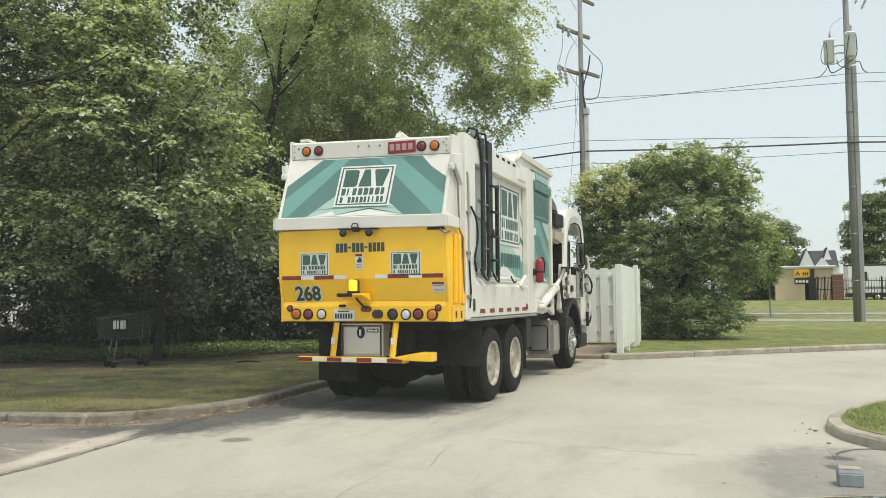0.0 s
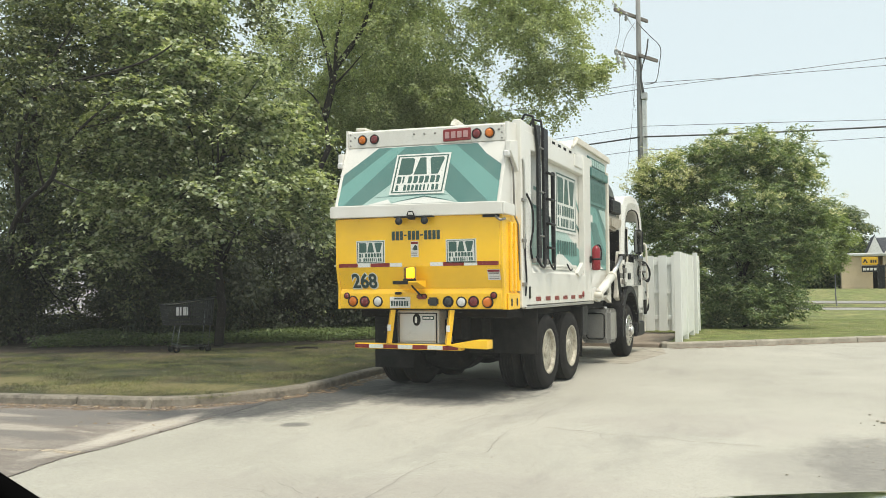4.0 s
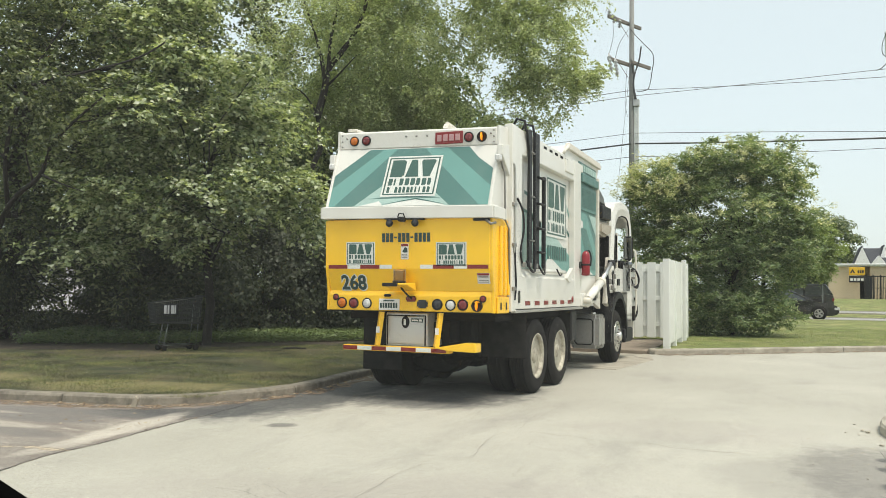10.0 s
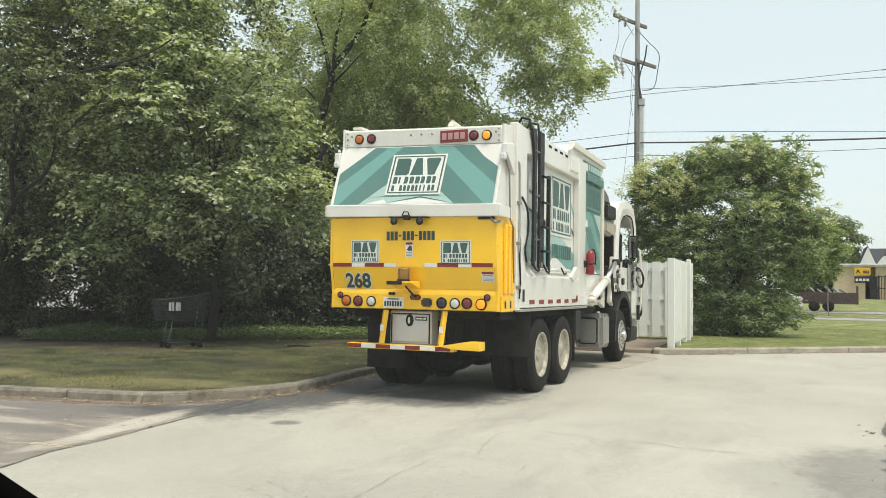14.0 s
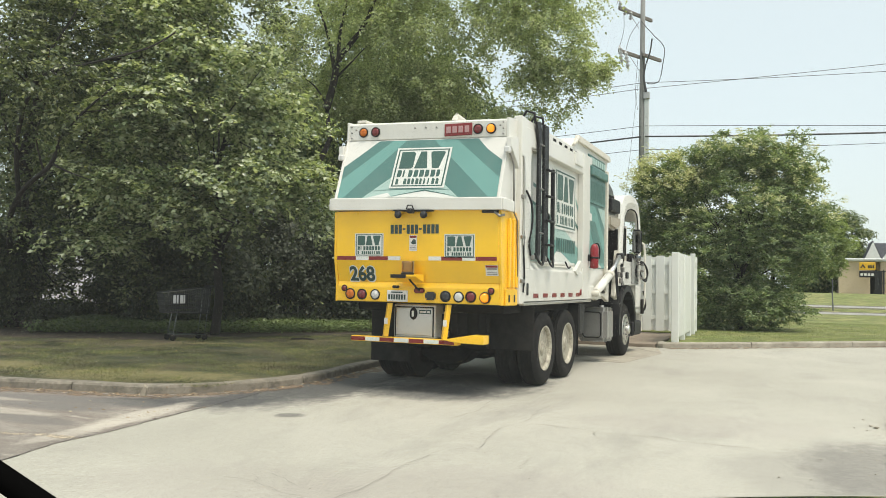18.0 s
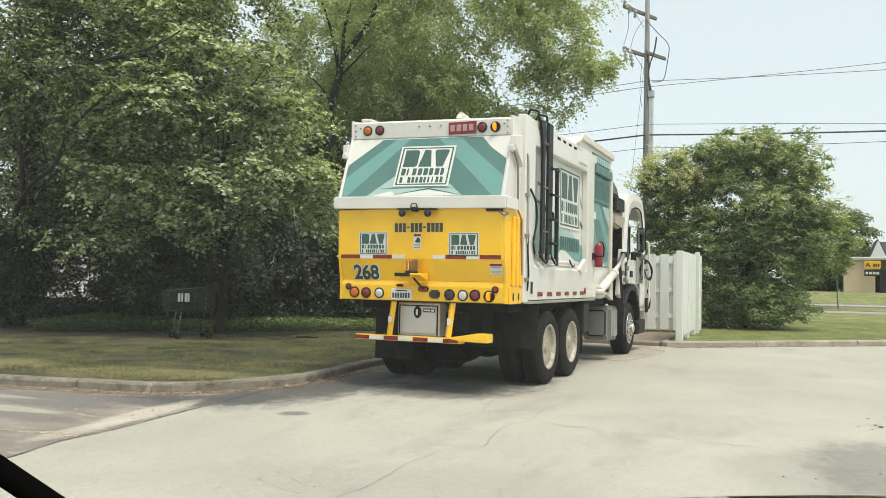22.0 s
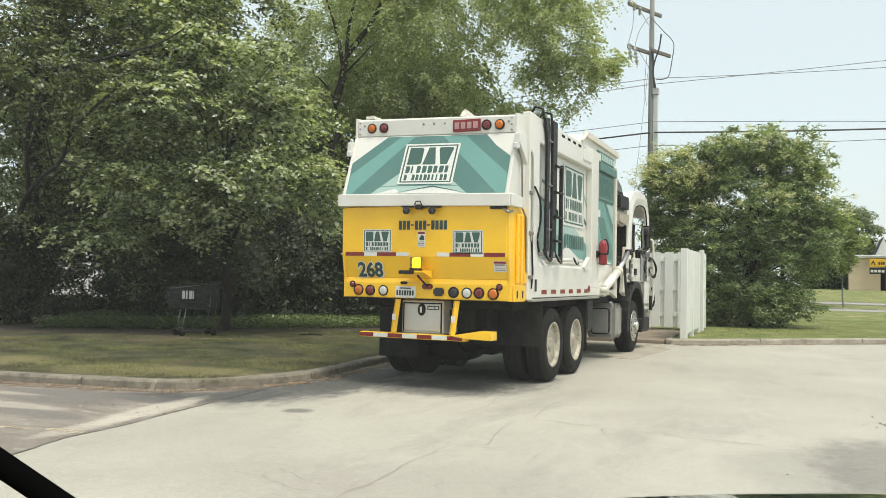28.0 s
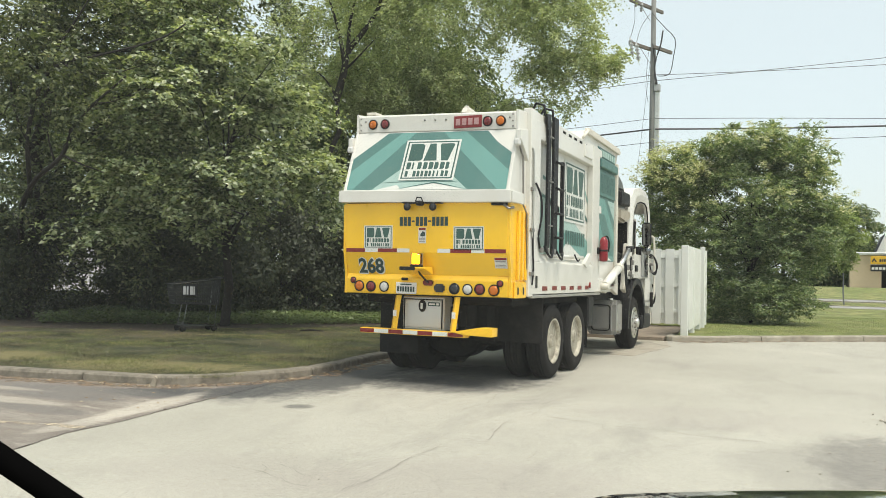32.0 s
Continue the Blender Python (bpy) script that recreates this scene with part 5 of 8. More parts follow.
for dx, dy, z in ((-0.80, -0.1, 12.98), (0.07, -0.5, 13.12), (0.2, 0.45, 13.0)):
    can = part("transformer", lathe([(0.0, -0.58), (0.2, -0.58), (0.23, -0.55), (0.235, 0.46), (0.26, 0.48), (0.26, 0.52), (0.2, 0.58), (0.0, 0.60)], 22, "z", m=pose(dx, dy, z)), "can_grey", pole2, "pale grey drum transformer")
    part("bushing", insulator(pose(dx + 0.05, dy, z + 0.58), 0.34, 0.07), "porcelain", can)
    part("bushing", insulator(pose(dx - 0.16, dy - 0.18, z + 0.36, 60, 0, -40), 0.14, 0.04), "porcelain", can)
    for q in (-0.15, 0.22):
        part("bracket", tube([(dx * 0.72, dy * 0.6, z + q), (dx * 0.45, dy * 0.4, z + q + 0.07), (0, 0, z + q)], 0.045, 6), "can_grey", can)
for pts, r in (([(-0.98, -0.3, 13.45), (-1.16, -0.3, 12.9), (-1.14, -0.3, 12.45), (-0.9, -0.3, 12.28), (-0.5, -0.3, 12.32), (-0.2, -0.3, 12.5)], 0.018), ([(-0.92, -0.3, 13.3), (-0.88, -0.3, 12.5), (-0.95, -0.3, 12.1), (-1.2, -0.3, 11.8), (-1.45, -0.3, 11.7)], 0.02),
               ([(-0.88, -0.3, 12.25), (-0.75, -0.3, 11.9), (-0.4, -0.3, 12.0), (0.0, -0.3, 12.3), (0.22, -0.2, 12.4)], 0.026), ([(0.02, -0.75, 13.5), (-0.1, -0.75, 12.8), (-0.12, -0.6, 12.4), (0.15, -0.4, 12.4), (0.36, -0.4, 12.7), (0.3, -0.75, 13.5)], 0.022),
               ([(0.3, -0.2, 12.35), (0.5, -0.2, 12.3), (0.6, -0.2, 11.95), (0.8, -0.2, 11.76)], 0.022), ([(-0.5, -0.3, 12.5), (-0.4, -0.3, 12.2), (-0.1, -0.3, 12.05), (0.1, -0.3, 11.95)], 0.02),
               ([(-0.75, -0.1, 13.9), (-0.6, -0.1, 14.3), (-0.1, -0.1, 14.6)], 0.008), ([(0.1, -0.5, 14.0), (-0.1, -0.4, 14.6), (0.05, -0.3, 15.6)], 0.008)):
    part("lead", tube(bend(pts), r, 6), "wire", pole2)
for x, z in ((0.3, 15.2), (0.55, 14.9)):
    part("fuse_cutout", insulator(pose(x, -0.9, z - 0.3, 0, 25), 0.6, 0.075), "porcelain", pole2)


def cable(a, b, sag, r, label):
    a, b = Vector(a), Vector(b)
    pts = [a.lerp(b, t) - Vector((0, 0, sag * 4 * t * (1 - t))) for t in np.linspace(0, 1, 15)]
    tagged(part("overhead_cable", tube(pts, r, 5), "wire_pale" if "grey" in label else "wire"), label, "cable", "overhead cables")


for z1, z2, sag, r, lab in ((9.01, 8.64, 0.05, 0.042, "thick black overhead telephone cable"), (9.55, 8.9, -0.02, 0.014, "thin dark overhead telephone cable"), (8.34, 8.19, 0.06, 0.014, "thin dark overhead telephone cable"),
                            (11.78, 11.5, 0.06, 0.016, "slack grey overhead power line"), (11.48, 11.92, 0.02, 0.016, "slack grey overhead power line")):
    cable((P1.x + 0.2, P1.y - 0.2, z1), (P2.x, P2.y - 0.22, z2), sag, r, lab)
    cable((P2.x, P2.y - 0.22, z2), (58, 34.5, z2), 0.7, r, lab)
    cable((P1.x, P1.y - 0.2, z1), (-48, 32.0, z1 - 1.3), 0.5, r, lab)
cable((P1.x - 0.1, P1.y - 0.2, 12.5), (P1.x - 1.3, P1.y - 0.5, 0.1), 0.0, 0.008, "guy wire down to the ground")


# ---- far side of the road ----
def storage_building():
    root = tagged(empty("storage_office", Matrix.Translation((10.0, 82, 0.8))), "low tan stucco building with a flat white eave", "building")
    part("wall", box(-2.75, 0.0, -1.0, 8, 0, 3.4, 0.02), "tan", root)
    part("wall", box(0.9, 2.65, -1.0, 8, 0, 3.4, 0.02), "tan", root)
    part("recess", box(0.0, 0.9, 0.6, 0.8, 0, 3.4), "tan", root)
    # Plain black panel that fills most of the recess.
    part("door", box(0.1, 0.85, 0.5, 0.6, 0.05, 2.4, 0.01), "iron", root)
    part("eave", box(-2.9, 2.9, -1.3, 8.2, 3.4, 3.68, 0.03), "siding", root)
    part("gutter", box(-2.9, 2.9, -1.38, -1.3, 3.52, 3.66, 0.02), "grey_metal", root)
    sg = tagged(empty("wall_sign", Matrix.Translation((9.7, 79.9, 3.28))), "yellow and black sign board on brackets", "sign")
    part("face", box(-0.70, 0.70, 0, 0.12, 0.04, 0.80, 0.02), "sign_yellow", sg)
    part("lower_board", box(-0.70, 0.66, -0.05, 0.15, -0.66, -0.03, 0.02), "iron", sg)
    part("emblem", plate([(-0.62, -0.008, 0.25), (-0.16, -0.008, 0.25), (-0.39, -0.008, 0.66)]), "iron", sg)
    part("emblem_core", plate([(-0.48, -0.014, 0.25), (-0.30, -0.014, 0.25), (-0.39, -0.014, 0.44)]), "sign_yellow", sg)
    for i in range(3):
        part("bar", box(0.06 + i * 0.19, 0.2 + i * 0.19, -0.01, 0.0, 0.24, 0.52), "iron", sg)
    for i in range(4):
        part("bar", box(-0.6 + i * 0.31, -0.37 + i * 0.31, -0.062, -0.052, -0.5, -0.26), "paper", sg)
    for x in (-0.4, 0.35):
        part("bracket", box(x, x + 0.08, 0.12, 1.12, 0.3, 0.38), "iron", sg)


storage_building()


def iron_fence():
    root = tagged(empty("iron_fence", Matrix.Translation((11.5, 78.5, 0.85))), "black iron picket fence with a gate", "fence")
    for i in range(56):
        x = 1.75 + i * 0.24
        part("picket", box(x, x + 0.04, 0, 0.04, 0, 2.3), "iron", root)
    for z in (0.2, 1.2, 2.0):
        part("rail", box(1.7, 15.2, -0.01, 0.05, z, z + 0.05), "iron", root)
    for x in (5.0, 8.4, 11.8, 15.2):
        part("post", box(x, x + 0.1, -0.03, 0.07, 0, 2.45), "iron", root)
    gate = part("gate", box(-1.25, -1.1, -0.05, 0.09, 0, 2.5), "iron", root)
    for x in (-0.58, 0.05, 0.66):
        part("post", box(x, x + 0.12, -0.05, 0.09, 0, 2.5), "iron", gate)
    for i in range(14):
        part("picket", box(-1.08 + i * 0.128, -1.03 + i * 0.128, 0, 0.04, 0.05, 2.4), "gate_mesh", gate)
    for z in (0.12, 1.2, 2.3):
        part("rail", box(-1.1, 0.66, -0.01, 0.05, z, z + 0.07), "iron", gate)
    part("privacy_mesh", box(-1.15, -0.6, 0.05, 0.06, 0.05, 2.3), "gate_mesh", gate)
    pier = tagged(empty("brick_pier", Matrix.Translation((12.68, 77.6, 0.75))), "dark red brick pier with a stone cap", "pier")
    for k in range(11):
        part("brick_course", box(-0.46, 0.46, -0.4, 0.4, 0.24 * k, 0.24 * k + 0.225, 0.012), "brick", pier)
    part("core", box(-0.44, 0.44, -0.38, 0.38, 0, 2.64), "concrete", pier)
    part("cap", box(-0.52, 0.52, -0.46, 0.46, 2.64, 2.82, 0.03), "concrete", pier)


iron_fence()


def far_house():
    root = tagged(empty("house", Matrix.Translation((13.6, 112, 0.9))), "white house with steep gables and a dark shingle roof", "house")
    part("wall", box(-2.2, 2.6, 0.1, 8, 0, 4.6), "siding", root)
    part("roof", prism([(-0.2, 4.5), (8.4, 4.5), (4.1, 6.84)], "x", -1.7, 2.5), "roof", root)
    part("roof_front", prism([(0.0, 4.55), (3.9, 6.84), (3.9, 6.6), (0.1, 4.45)], "x", -1.4, 1.6), "roof", root)
    for x, w, top, d in ((-1.42, 1.05, 6.86, 3.6), (1.3, 0.85, 7.05, 3.6)):
        g = part("gable", prism([(x - w, 0), (x + w, 0), (x + w, 4.3), (x, top), (x - w, 4.3)], "y", -0.25 if x < 0 else 1.6, d), "siding", root)
        for q in (-1, 1):
            part("roof_slope", prism([(x + q * (w + 0.12), 4.1), (x + q * (w + 0.12), 4.28), (x, top + 0.16), (x, top)], "y", -0.1 if x < 0 else 1.75, d + 3), "roof", g)
    part("dormer", prism([(-0.28, 4.0), (1.18, 4.0), (1.18, 4.75), (0.5, 5.66), (-0.28, 4.75)], "y", -0.9, 2.0), "siding", root)


far_house()


def rv(x, y, z):
    root = tagged(empty("camper_trailer", Matrix.Translation((x, y, z))), "large white camper parked behind the fence", "camper")
    part("body", box(-5, 5, -1.2, 1.2, 0.7, 3.75, 0.2, seg=3), "siding", root)
    part("roof_trim", box(-5.02, 5.02, -1.22, 1.22, 3.62, 3.74, 0.02), "iron", root)
    part("stripe", box(-4.9, 4.9, -1.215, -1.2, 1.3, 1.5), "steel", root)
    part("skirt", box(-4.95, 4.95, -1.19, 1.19, 0.45, 0.85, 0.03), "iron", root)
    for i, w in ((-4.0, 0.35), (-3.4, 0.35), (-0.6, 0.9), (2.4, 0.9)):
        part("window", box(i, i + w, -1.225, -1.2, 2.1, 3.0, 0.005), "glass", root)
    for i in (-2.2, -1.0):
        wh = part("wheel", lathe([(0.1, -1.22), (0.42, -1.22), (0.42, -0.95), (0.1, -0.95)], 20, "y", m=pose(i, 0, 0.42)), "rubber", root)
        part("rim", lathe([(0.26, -1.225), (0.1, -1.235), (0.001, -1.235)], 16, "y", m=pose(i, 0, 0.42)), "alu_dull", wh)


rv(18.95, 84, 0.85)


# ---- the garbage truck: y runs along it, its rear face stands at y = 0 ----
TRUCK = tagged(empty("garbage_truck"), "white and yellow refuse truck with teal graphics by a fence", "truck")


def gate_y(z):
    """Rear surface of the yellow tailgate."""
    return -0.06 - 0.03 * (z - 1.68) if z >= 1.68 else 0.02 - 0.08 * (z - 1.40) / 0.28


def slant(u, v):
    """Rear upper panel, u across 0..1, v up 0..1."""
    z = 2.47 + 0.80 * v
    return Vector((-1.13 + 2.26 * u, -0.10 + 0.30 * v, z))


def decal(outline, parent, material, lift=0.004, name="decal", surface="gate"):
    if surface == "gate":
        pts = [(x, gate_y(z) - lift, z) for x, z in outline]
    elif surface == "slant":
        n = Vector((0, -0.936, 0.351))
        pts = [slant(u, v) + n * lift for u, v in outline]
    else:
        pts = [(surface + lift, y, z) for y, z in outline]
    bm = bmesh.new()
    f = bm.faces.new([bm.verts.new(p) for p in pts])
    f.normal_update()
    want = Vector((1, 0, 0)) if not isinstance(surface, str) else Vector((0, -1, 0))
    if f.normal.dot(want) < 0:
        f.normal_flip()
    r = bmesh.ops.extrude_face_region(bm, geom=[f])
    for v in r["geom"]:
        if isinstance(v, bmesh.types.BMVert):
            v.co -= want * 0.002
    bmesh.ops.recalc_face_normals(bm, faces=bm.faces)
    return part(name, bm, material, parent)


def rect(x0, x1, z0, z1, cut=0.0):
    if not cut:
        return [(x0, z0), (x1, z0), (x1, z1), (x0, z1)]
    return [(x0 + cut, z0), (x1 - cut, z0), (x1, z0 + cut), (x1, z1 - cut), (x1 - cut, z1), (x0 + cut, z1), (x0, z1 - cut), (x0, z0 + cut)]


def emblem(x0, x1, z0, z1, parent, surface, ink="ink_green", lift=0.004, skew=0.0):
    """A white company plate: border and rows of plain blocks in place of the name."""
    def at(pts):
        return [(x0 + (x1 - x0) * (a + skew * (b - 0.5)), z0 + (z1 - z0) * b) for a, b in pts]
    d = lambda pts, m, k: decal(at(pts), root, m, lift + 0.003 * k, "bar", surface)
    root = decal(at(rect(0, 1, 0, 1)), parent, "film_white", lift, "company_plate", surface)
    for a in (rect(0.035, 0.965, 0.04, 0.065), rect(0.035, 0.965, 0.935, 0.96), rect(0.035, 0.06, 0.065, 0.935), rect(0.94, 0.965, 0.065, 0.935)):
        d(a, ink, 1)
    for pts in ([(0.10, 0.48), (0.32, 0.48), (0.36, 0.52), (0.36, 0.86), (0.32, 0.90), (0.10, 0.90)], [(0.385, 0.48), (0.45, 0.90), (0.56, 0.90), (0.625, 0.48)], [(0.71, 0.48), (0.64, 0.86), (0.66, 0.90), (0.88, 0.90), (0.90, 0.86), (0.83, 0.48)]):
        d(pts, ink, 1)
    for i, w in enumerate((0.075, 0.03, 0.07, 0.075, 0.08, 0.07, 0.078, 0.06)):
        u = 0.10 + 0.102 * i
        d([(u, 0.27), (u + w * 0.8, 0.27), (u + w, 0.30), (u + w, 0.41), (u + w * 0.85, 0.44), (u, 0.44)], ink, 1)
    for i, w in enumerate((0.05, 0.0, 0.052, 0.05, 0.046, 0.054, 0.04, 0.03, 0.024, 0.05, 0.05)):
        u = 0.10 + 0.073 * i
        if w:
            d([(u, 0.09), (u + w, 0.09), (u + w, 0.20), (u + w * 0.7, 0.23), (u, 0.23)], ink, 1)
    return root


def lamp(x, z, r, material, parent, y=0.0, name="lamp"):
    housing = part(name, lathe([(r * 1.22, y), (r * 1.22, y - 0.012), (r * 1.05, y - 0.018), (r * 1.0, y - 0.008), (0.001, y - 0.008)], 24, "y", m=pose(x, 0, z)), "black", parent)
    part("lens", lathe([(r * 0.98, y - 0.006), (r * 0.95, y - 0.014), (r * 0.7, y - 0.022), (r * 0.3, y - 0.026), (0.001, y - 0.027)], 24, "y", m=pose(x, 0, z)), material, housing)
    part("lens_ring", lathe([(r * 0.42, y - 0.024), (r * 0.40, y - 0.030), (r * 0.34, y - 0.030), (r * 0.32, y - 0.024)], 20, "y", m=pose(x, 0, z)), material, housing)
    return housing


FLASHERS = []


def flasher(x, z, r, parent, y):
    """A turn signal: a lamp disc on an upright pin, one face unlit and one face lit."""
    housing = part("turn_signal", lathe([(r * 1.22, y), (r * 1.22, y - 0.012), (r * 1.05, y - 0.018), (r * 1.0, y - 0.002), (0.001, y - 0.002)], 24, "y", m=pose(x, 0, z)), "black", parent)
    bm = lathe([(0.001, 0.007), (r * 0.5, 0.006), (r * 0.94, 0.002), (r * 0.94, -0.002), (r * 0.5, -0.006), (0.001, -0.007)], 24, "y")
    me = bpy.data.meshes.new("lamp_disc")
    for f in bm.faces:
        f.material_index = 1 if f.calc_center_median().y > 0.0005 else 0
    bm.to_mesh(me)
    bm.free()
    me.materials.append(M["amber"])
    me.materials.append(M["beam"])
    disc = part("lamp_disc", me, "amber", housing, "amber lamp face that flashes")
    FLASHERS.append((disc, Vector((x, y - 0.022, z))))


def lean(ob):
    """The upper tail has sunk a little towards the kerb side, the more the higher up."""
    for v in ob.data.vertices:
        v.co.z -= 0.012 * (v.co.z - 1.15) * v.co.x
    for child in ob.children:
        if not child.name.startswith(("lamp", "turn_signal", "maker_plate")):
            lean(child)


def truck_tail():
    # lower yellow gate
    gate = part("tailgate", prism([(gate_y(z), z) for z in (1.40, 1.5, 1.6, 1.68, 1.85, 2.05, 2.32)] + [(0.14, 2.32), (0.14, 1.40)], "x", -1.14, 1.14, 0.008), "yellow", TRUCK, "yellow steel tailgate")
    bar = part("light_bar", prism([(0.0, 1.142), (-0.008, 1.34), (0.02, 1.405), (0.3, 1.41), (0.3, 1.142)], "x", -1.14, 1.14, 0.008), "yellow", TRUCK, "yellow lamp panel across the rear")
    part("lower_lip", box(-1.14, 1.14, -0.004, 0.05, 1.132, 1.142), "frame", bar)
    for s in (-1, 1):
        side = part("side_plate", prism([(-0.07, 2.31), (-0.055, 1.68), (0.0, 1.40), (0.0, 1.14), (0.50, 1.13), (0.50, 2.31)], "x", 1.14 * s, 1.175 * s, 0.004), "yellow", TRUCK)
        for y in (0.16, 0.30, 0.43):
            part("rib", box(min(1.175 * s, 1.215 * s), max(1.175 * s, 1.215 * s), y, y + 0.06, 1.36, 2.22, 0.008), "yellow", side)
        part("corner_block", box(min(1.175 * s, 1.2 * s), max(1.175 * s, 1.2 * s), 0.08, 0.5, 1.135, 1.34, 0.008), "yellow", side)
        for y in (0.16, 0.36):
            part("slot", box(min(1.2 * s, 1.204 * s), max(1.2 * s, 1.204 * s), y, y + 0.05, 1.18, 1.27, 0.01), "black", side)
        # white upper side, top post and bracket
        flank = part("upper_side", prism([(-0.11, 2.47), (0.19, 3.27), (0.19, 3.52), (0.57, 3.55), (0.52, 2.31), (-0.05, 2.31)], "x", 1.13 * s, 1.165 * s, 0.005), "white", TRUCK)
        lean(flank)
        part("edge_post", box(min(1.12 * s, 1.235 * s), max(1.12 * s, 1.235 * s), 0.5, 0.66, 1.15, 3.565, 0.012), "white", TRUCK)
        lampb = part("work_light_bracket", prism([(0.10, 3.10), (0.10, 3.22), (0.36, 3.26), (0.40, 2.86)], "x", 1.165 * s, 1.235 * s, 0.006), "white", TRUCK)
        part("work_light", box(min(1.15 * s, 1.225 * s), max(1.15 * s, 1.225 * s), 0.05, 0.13, 3.02, 3.10, 0.015), "lens_clear", lampb)
        part("conduit", tube([(1.2 * s, 0.15, 3.02), (1.205 * s, 0.27, 2.9), (1.205 * s, 0.31, 2.3), (1.215 * s, 0.42, 2.2), (1.215 * s, 0.45, 1.5)], 0.012, 6), "steel", lampb)
    # white lip between the two halves
    lip = part("lip", prism([(-0.14, 2.315), (-0.14, 2.47), (0.05, 2.485), (0.05, 2.315)], "x", -1.2, 1.2, 0.008), "white", TRUCK, "projecting white sheet lip")
    part("lip_end", box(1.2, 1.225, -0.13, 0.27, 2.32, 2.46, 0.006), "white", lip)
    part("lip_end", box(-1.225, -1.2, -0.13, 0.27, 2.32, 2.46, 0.006), "white", lip)
    bracket = part("camera_bracket", box(-0.26, 0.28, -0.16, -0.06, 2.30, 2.316, 0.003), "black", lip)
    for x in (-0.18, 0.18):
        part("work_lamp", lathe([(0.02, 0.02), (0.042, -0.02), (0.05, -0.045), (0.044, -0.05), (0.001, -0.052)], 16, "y", m=pose(x, -0.13, 2.255)), "black", bracket)
        part("work_lamp_lens", lathe([(0.034, -0.052), (0.026, -0.058), (0.001, -0.061)], 14, "y", m=pose(x, -0.13, 2.255)), "lens_dark", bracket)
    part("rear_camera", box(-0.04, 0.04, -0.22, -0.13, 2.27, 2.33, 0.012), "black", bracket)
    part("camera_guard", tube([(-0.05, -0.2, 2.32), (-0.03, -0.2, 2.37), (0.03, -0.2, 2.37), (0.05, -0.2, 2.32)], 0.008, 6), "black", bracket)
    part("hinge", box(0.93, 1.14, -0.1, -0.04, 2.28, 2.316, 0.004), "black", lip)
    part("hose_end", tube([(1.1, -0.1, 2.29), (1.17, -0.12, 2.24), (1.2, -0.04, 2.26)], 0.018, 6), "steel", lip)
    # slanted upper panel with chevron film
    up = part("upper_panel", prism([(-0.10, 2.47), (0.20, 3.27), (0.5, 3.27), (0.5, 2.47)], "x", -1.13, 1.13), "white", TRUCK, "slanted white panel with a teal chevron")
    S = lambda pts, m, k=0: decal(pts, up, m, 0.004 + 0.003 * k, "stripe", "slant")
    S([(0.21, 0.985), (0.30, 0.985), (0.004, 0.32), (0.004, 0.54)], "teal")
    S([(0.30, 0.985), (0.39, 0.985), (0.04, 0.01), (0.004, 0.01), (0.004, 0.32)], "teal_mid")
    S([(0.39, 0.985), (0.48, 0.985), (0.48, 0.66), (0.17, 0.01), (0.04, 0.01)], "teal")
    S([(0.48, 0.985), (0.565, 0.985), (0.945, 0.01), (0.77, 0.01), (0.48, 0.66)], "teal")
    S([(0.565, 0.985), (0.705, 0.985), (0.996, 0.32), (0.996, 0.01), (0.945, 0.01)], "teal_mid")
    S([(0.705, 0.985), (0.837, 0.985), (0.90, 0.80), (0.996, 0.61), (0.996, 0.32)], "teal")
    S([(0.17, 0.01), (0.77, 0.01), (0.48, 0.66)], "teal_light")
    S([(0.34, 0.01), (0.56, 0.13), (0.75, 0.01)], "film_white", 1)
    S([(0.20, 0.01), (0.33, 0.09), (0.36, 0.01)], "film_white", 1)
    S([(0.22, 0.13), (0.56, 0.17), (0.72, 0.13), (0.56, 0.145)], "teal", 1)
    S([(0.33, 0.02), (0.56, 0.135), (0.76, 0.02), (0.56, 0.115)], "teal_dark", 2)
    emblem(0.338, 0.682, 0.162, 0.845, up, "slant", lift=0.013, skew=0.03)
    # upper beam with lamps
    beam = part("upper_beam", prism([(0.195, 3.275), (0.185, 3.49), (0.24, 3.512), (0.6, 3.54), (0.6, 3.27)], "x", -1.13, 1.13, 0.01), "white", TRUCK, "white upper rear beam")
    lamp(-0.905, 3.405, 0.055, "amber", beam, 0.187)
    lamp(-0.722, 3.402, 0.055, "lens_red", beam, 0.187)
    lamp(0.752, 3.36, 0.055, "lens_red", beam, 0.187)
    flasher(0.93, 3.355, 0.055, beam, 0.187)
    name_plate = part("maker_plate", box(0.29, 0.672, 0.172, 0.19, 3.29, 3.445, 0.004), "plate_red", beam, "maroon maker's plate")
    for i in range(4):
        part("bar", box(0.318 + 0.085 * i, 0.38 + 0.085 * i, 0.166, 0.172, 3.325, 3.41, 0.002), "plate_ink", name_plate)
    for x in (-1.02, -0.134, 0.018, 0.171, 1.05):
        part("rivet", lathe([(0.014, 0.19), (0.012, 0.178), (0.001, 0.175)], 8, "y", m=pose(x, 0, 3.42)), "steel", beam)
    for x in (-1.09, 1.09):
        for z in (3.31, 3.38, 3.46):
            part("bolt", lathe([(0.012, 0.19), (0.011, 0.180), (0.001, 0.178)], 8, "y", m=pose(x, 0, z)), "steel", beam)
    part("top_hinge", prism([(0.30, 3.53), (0.36, 3.60), (0.44, 3.61), (0.75, 3.55)], "x", 0.33, 0.40, 0.006), "white_dirty", beam)
    part("top_pipe", tube([(0.36, 0.4, 3.61), (0.36, 0.8, 3.57)], 0.03, 8), "white_dirty", beam)
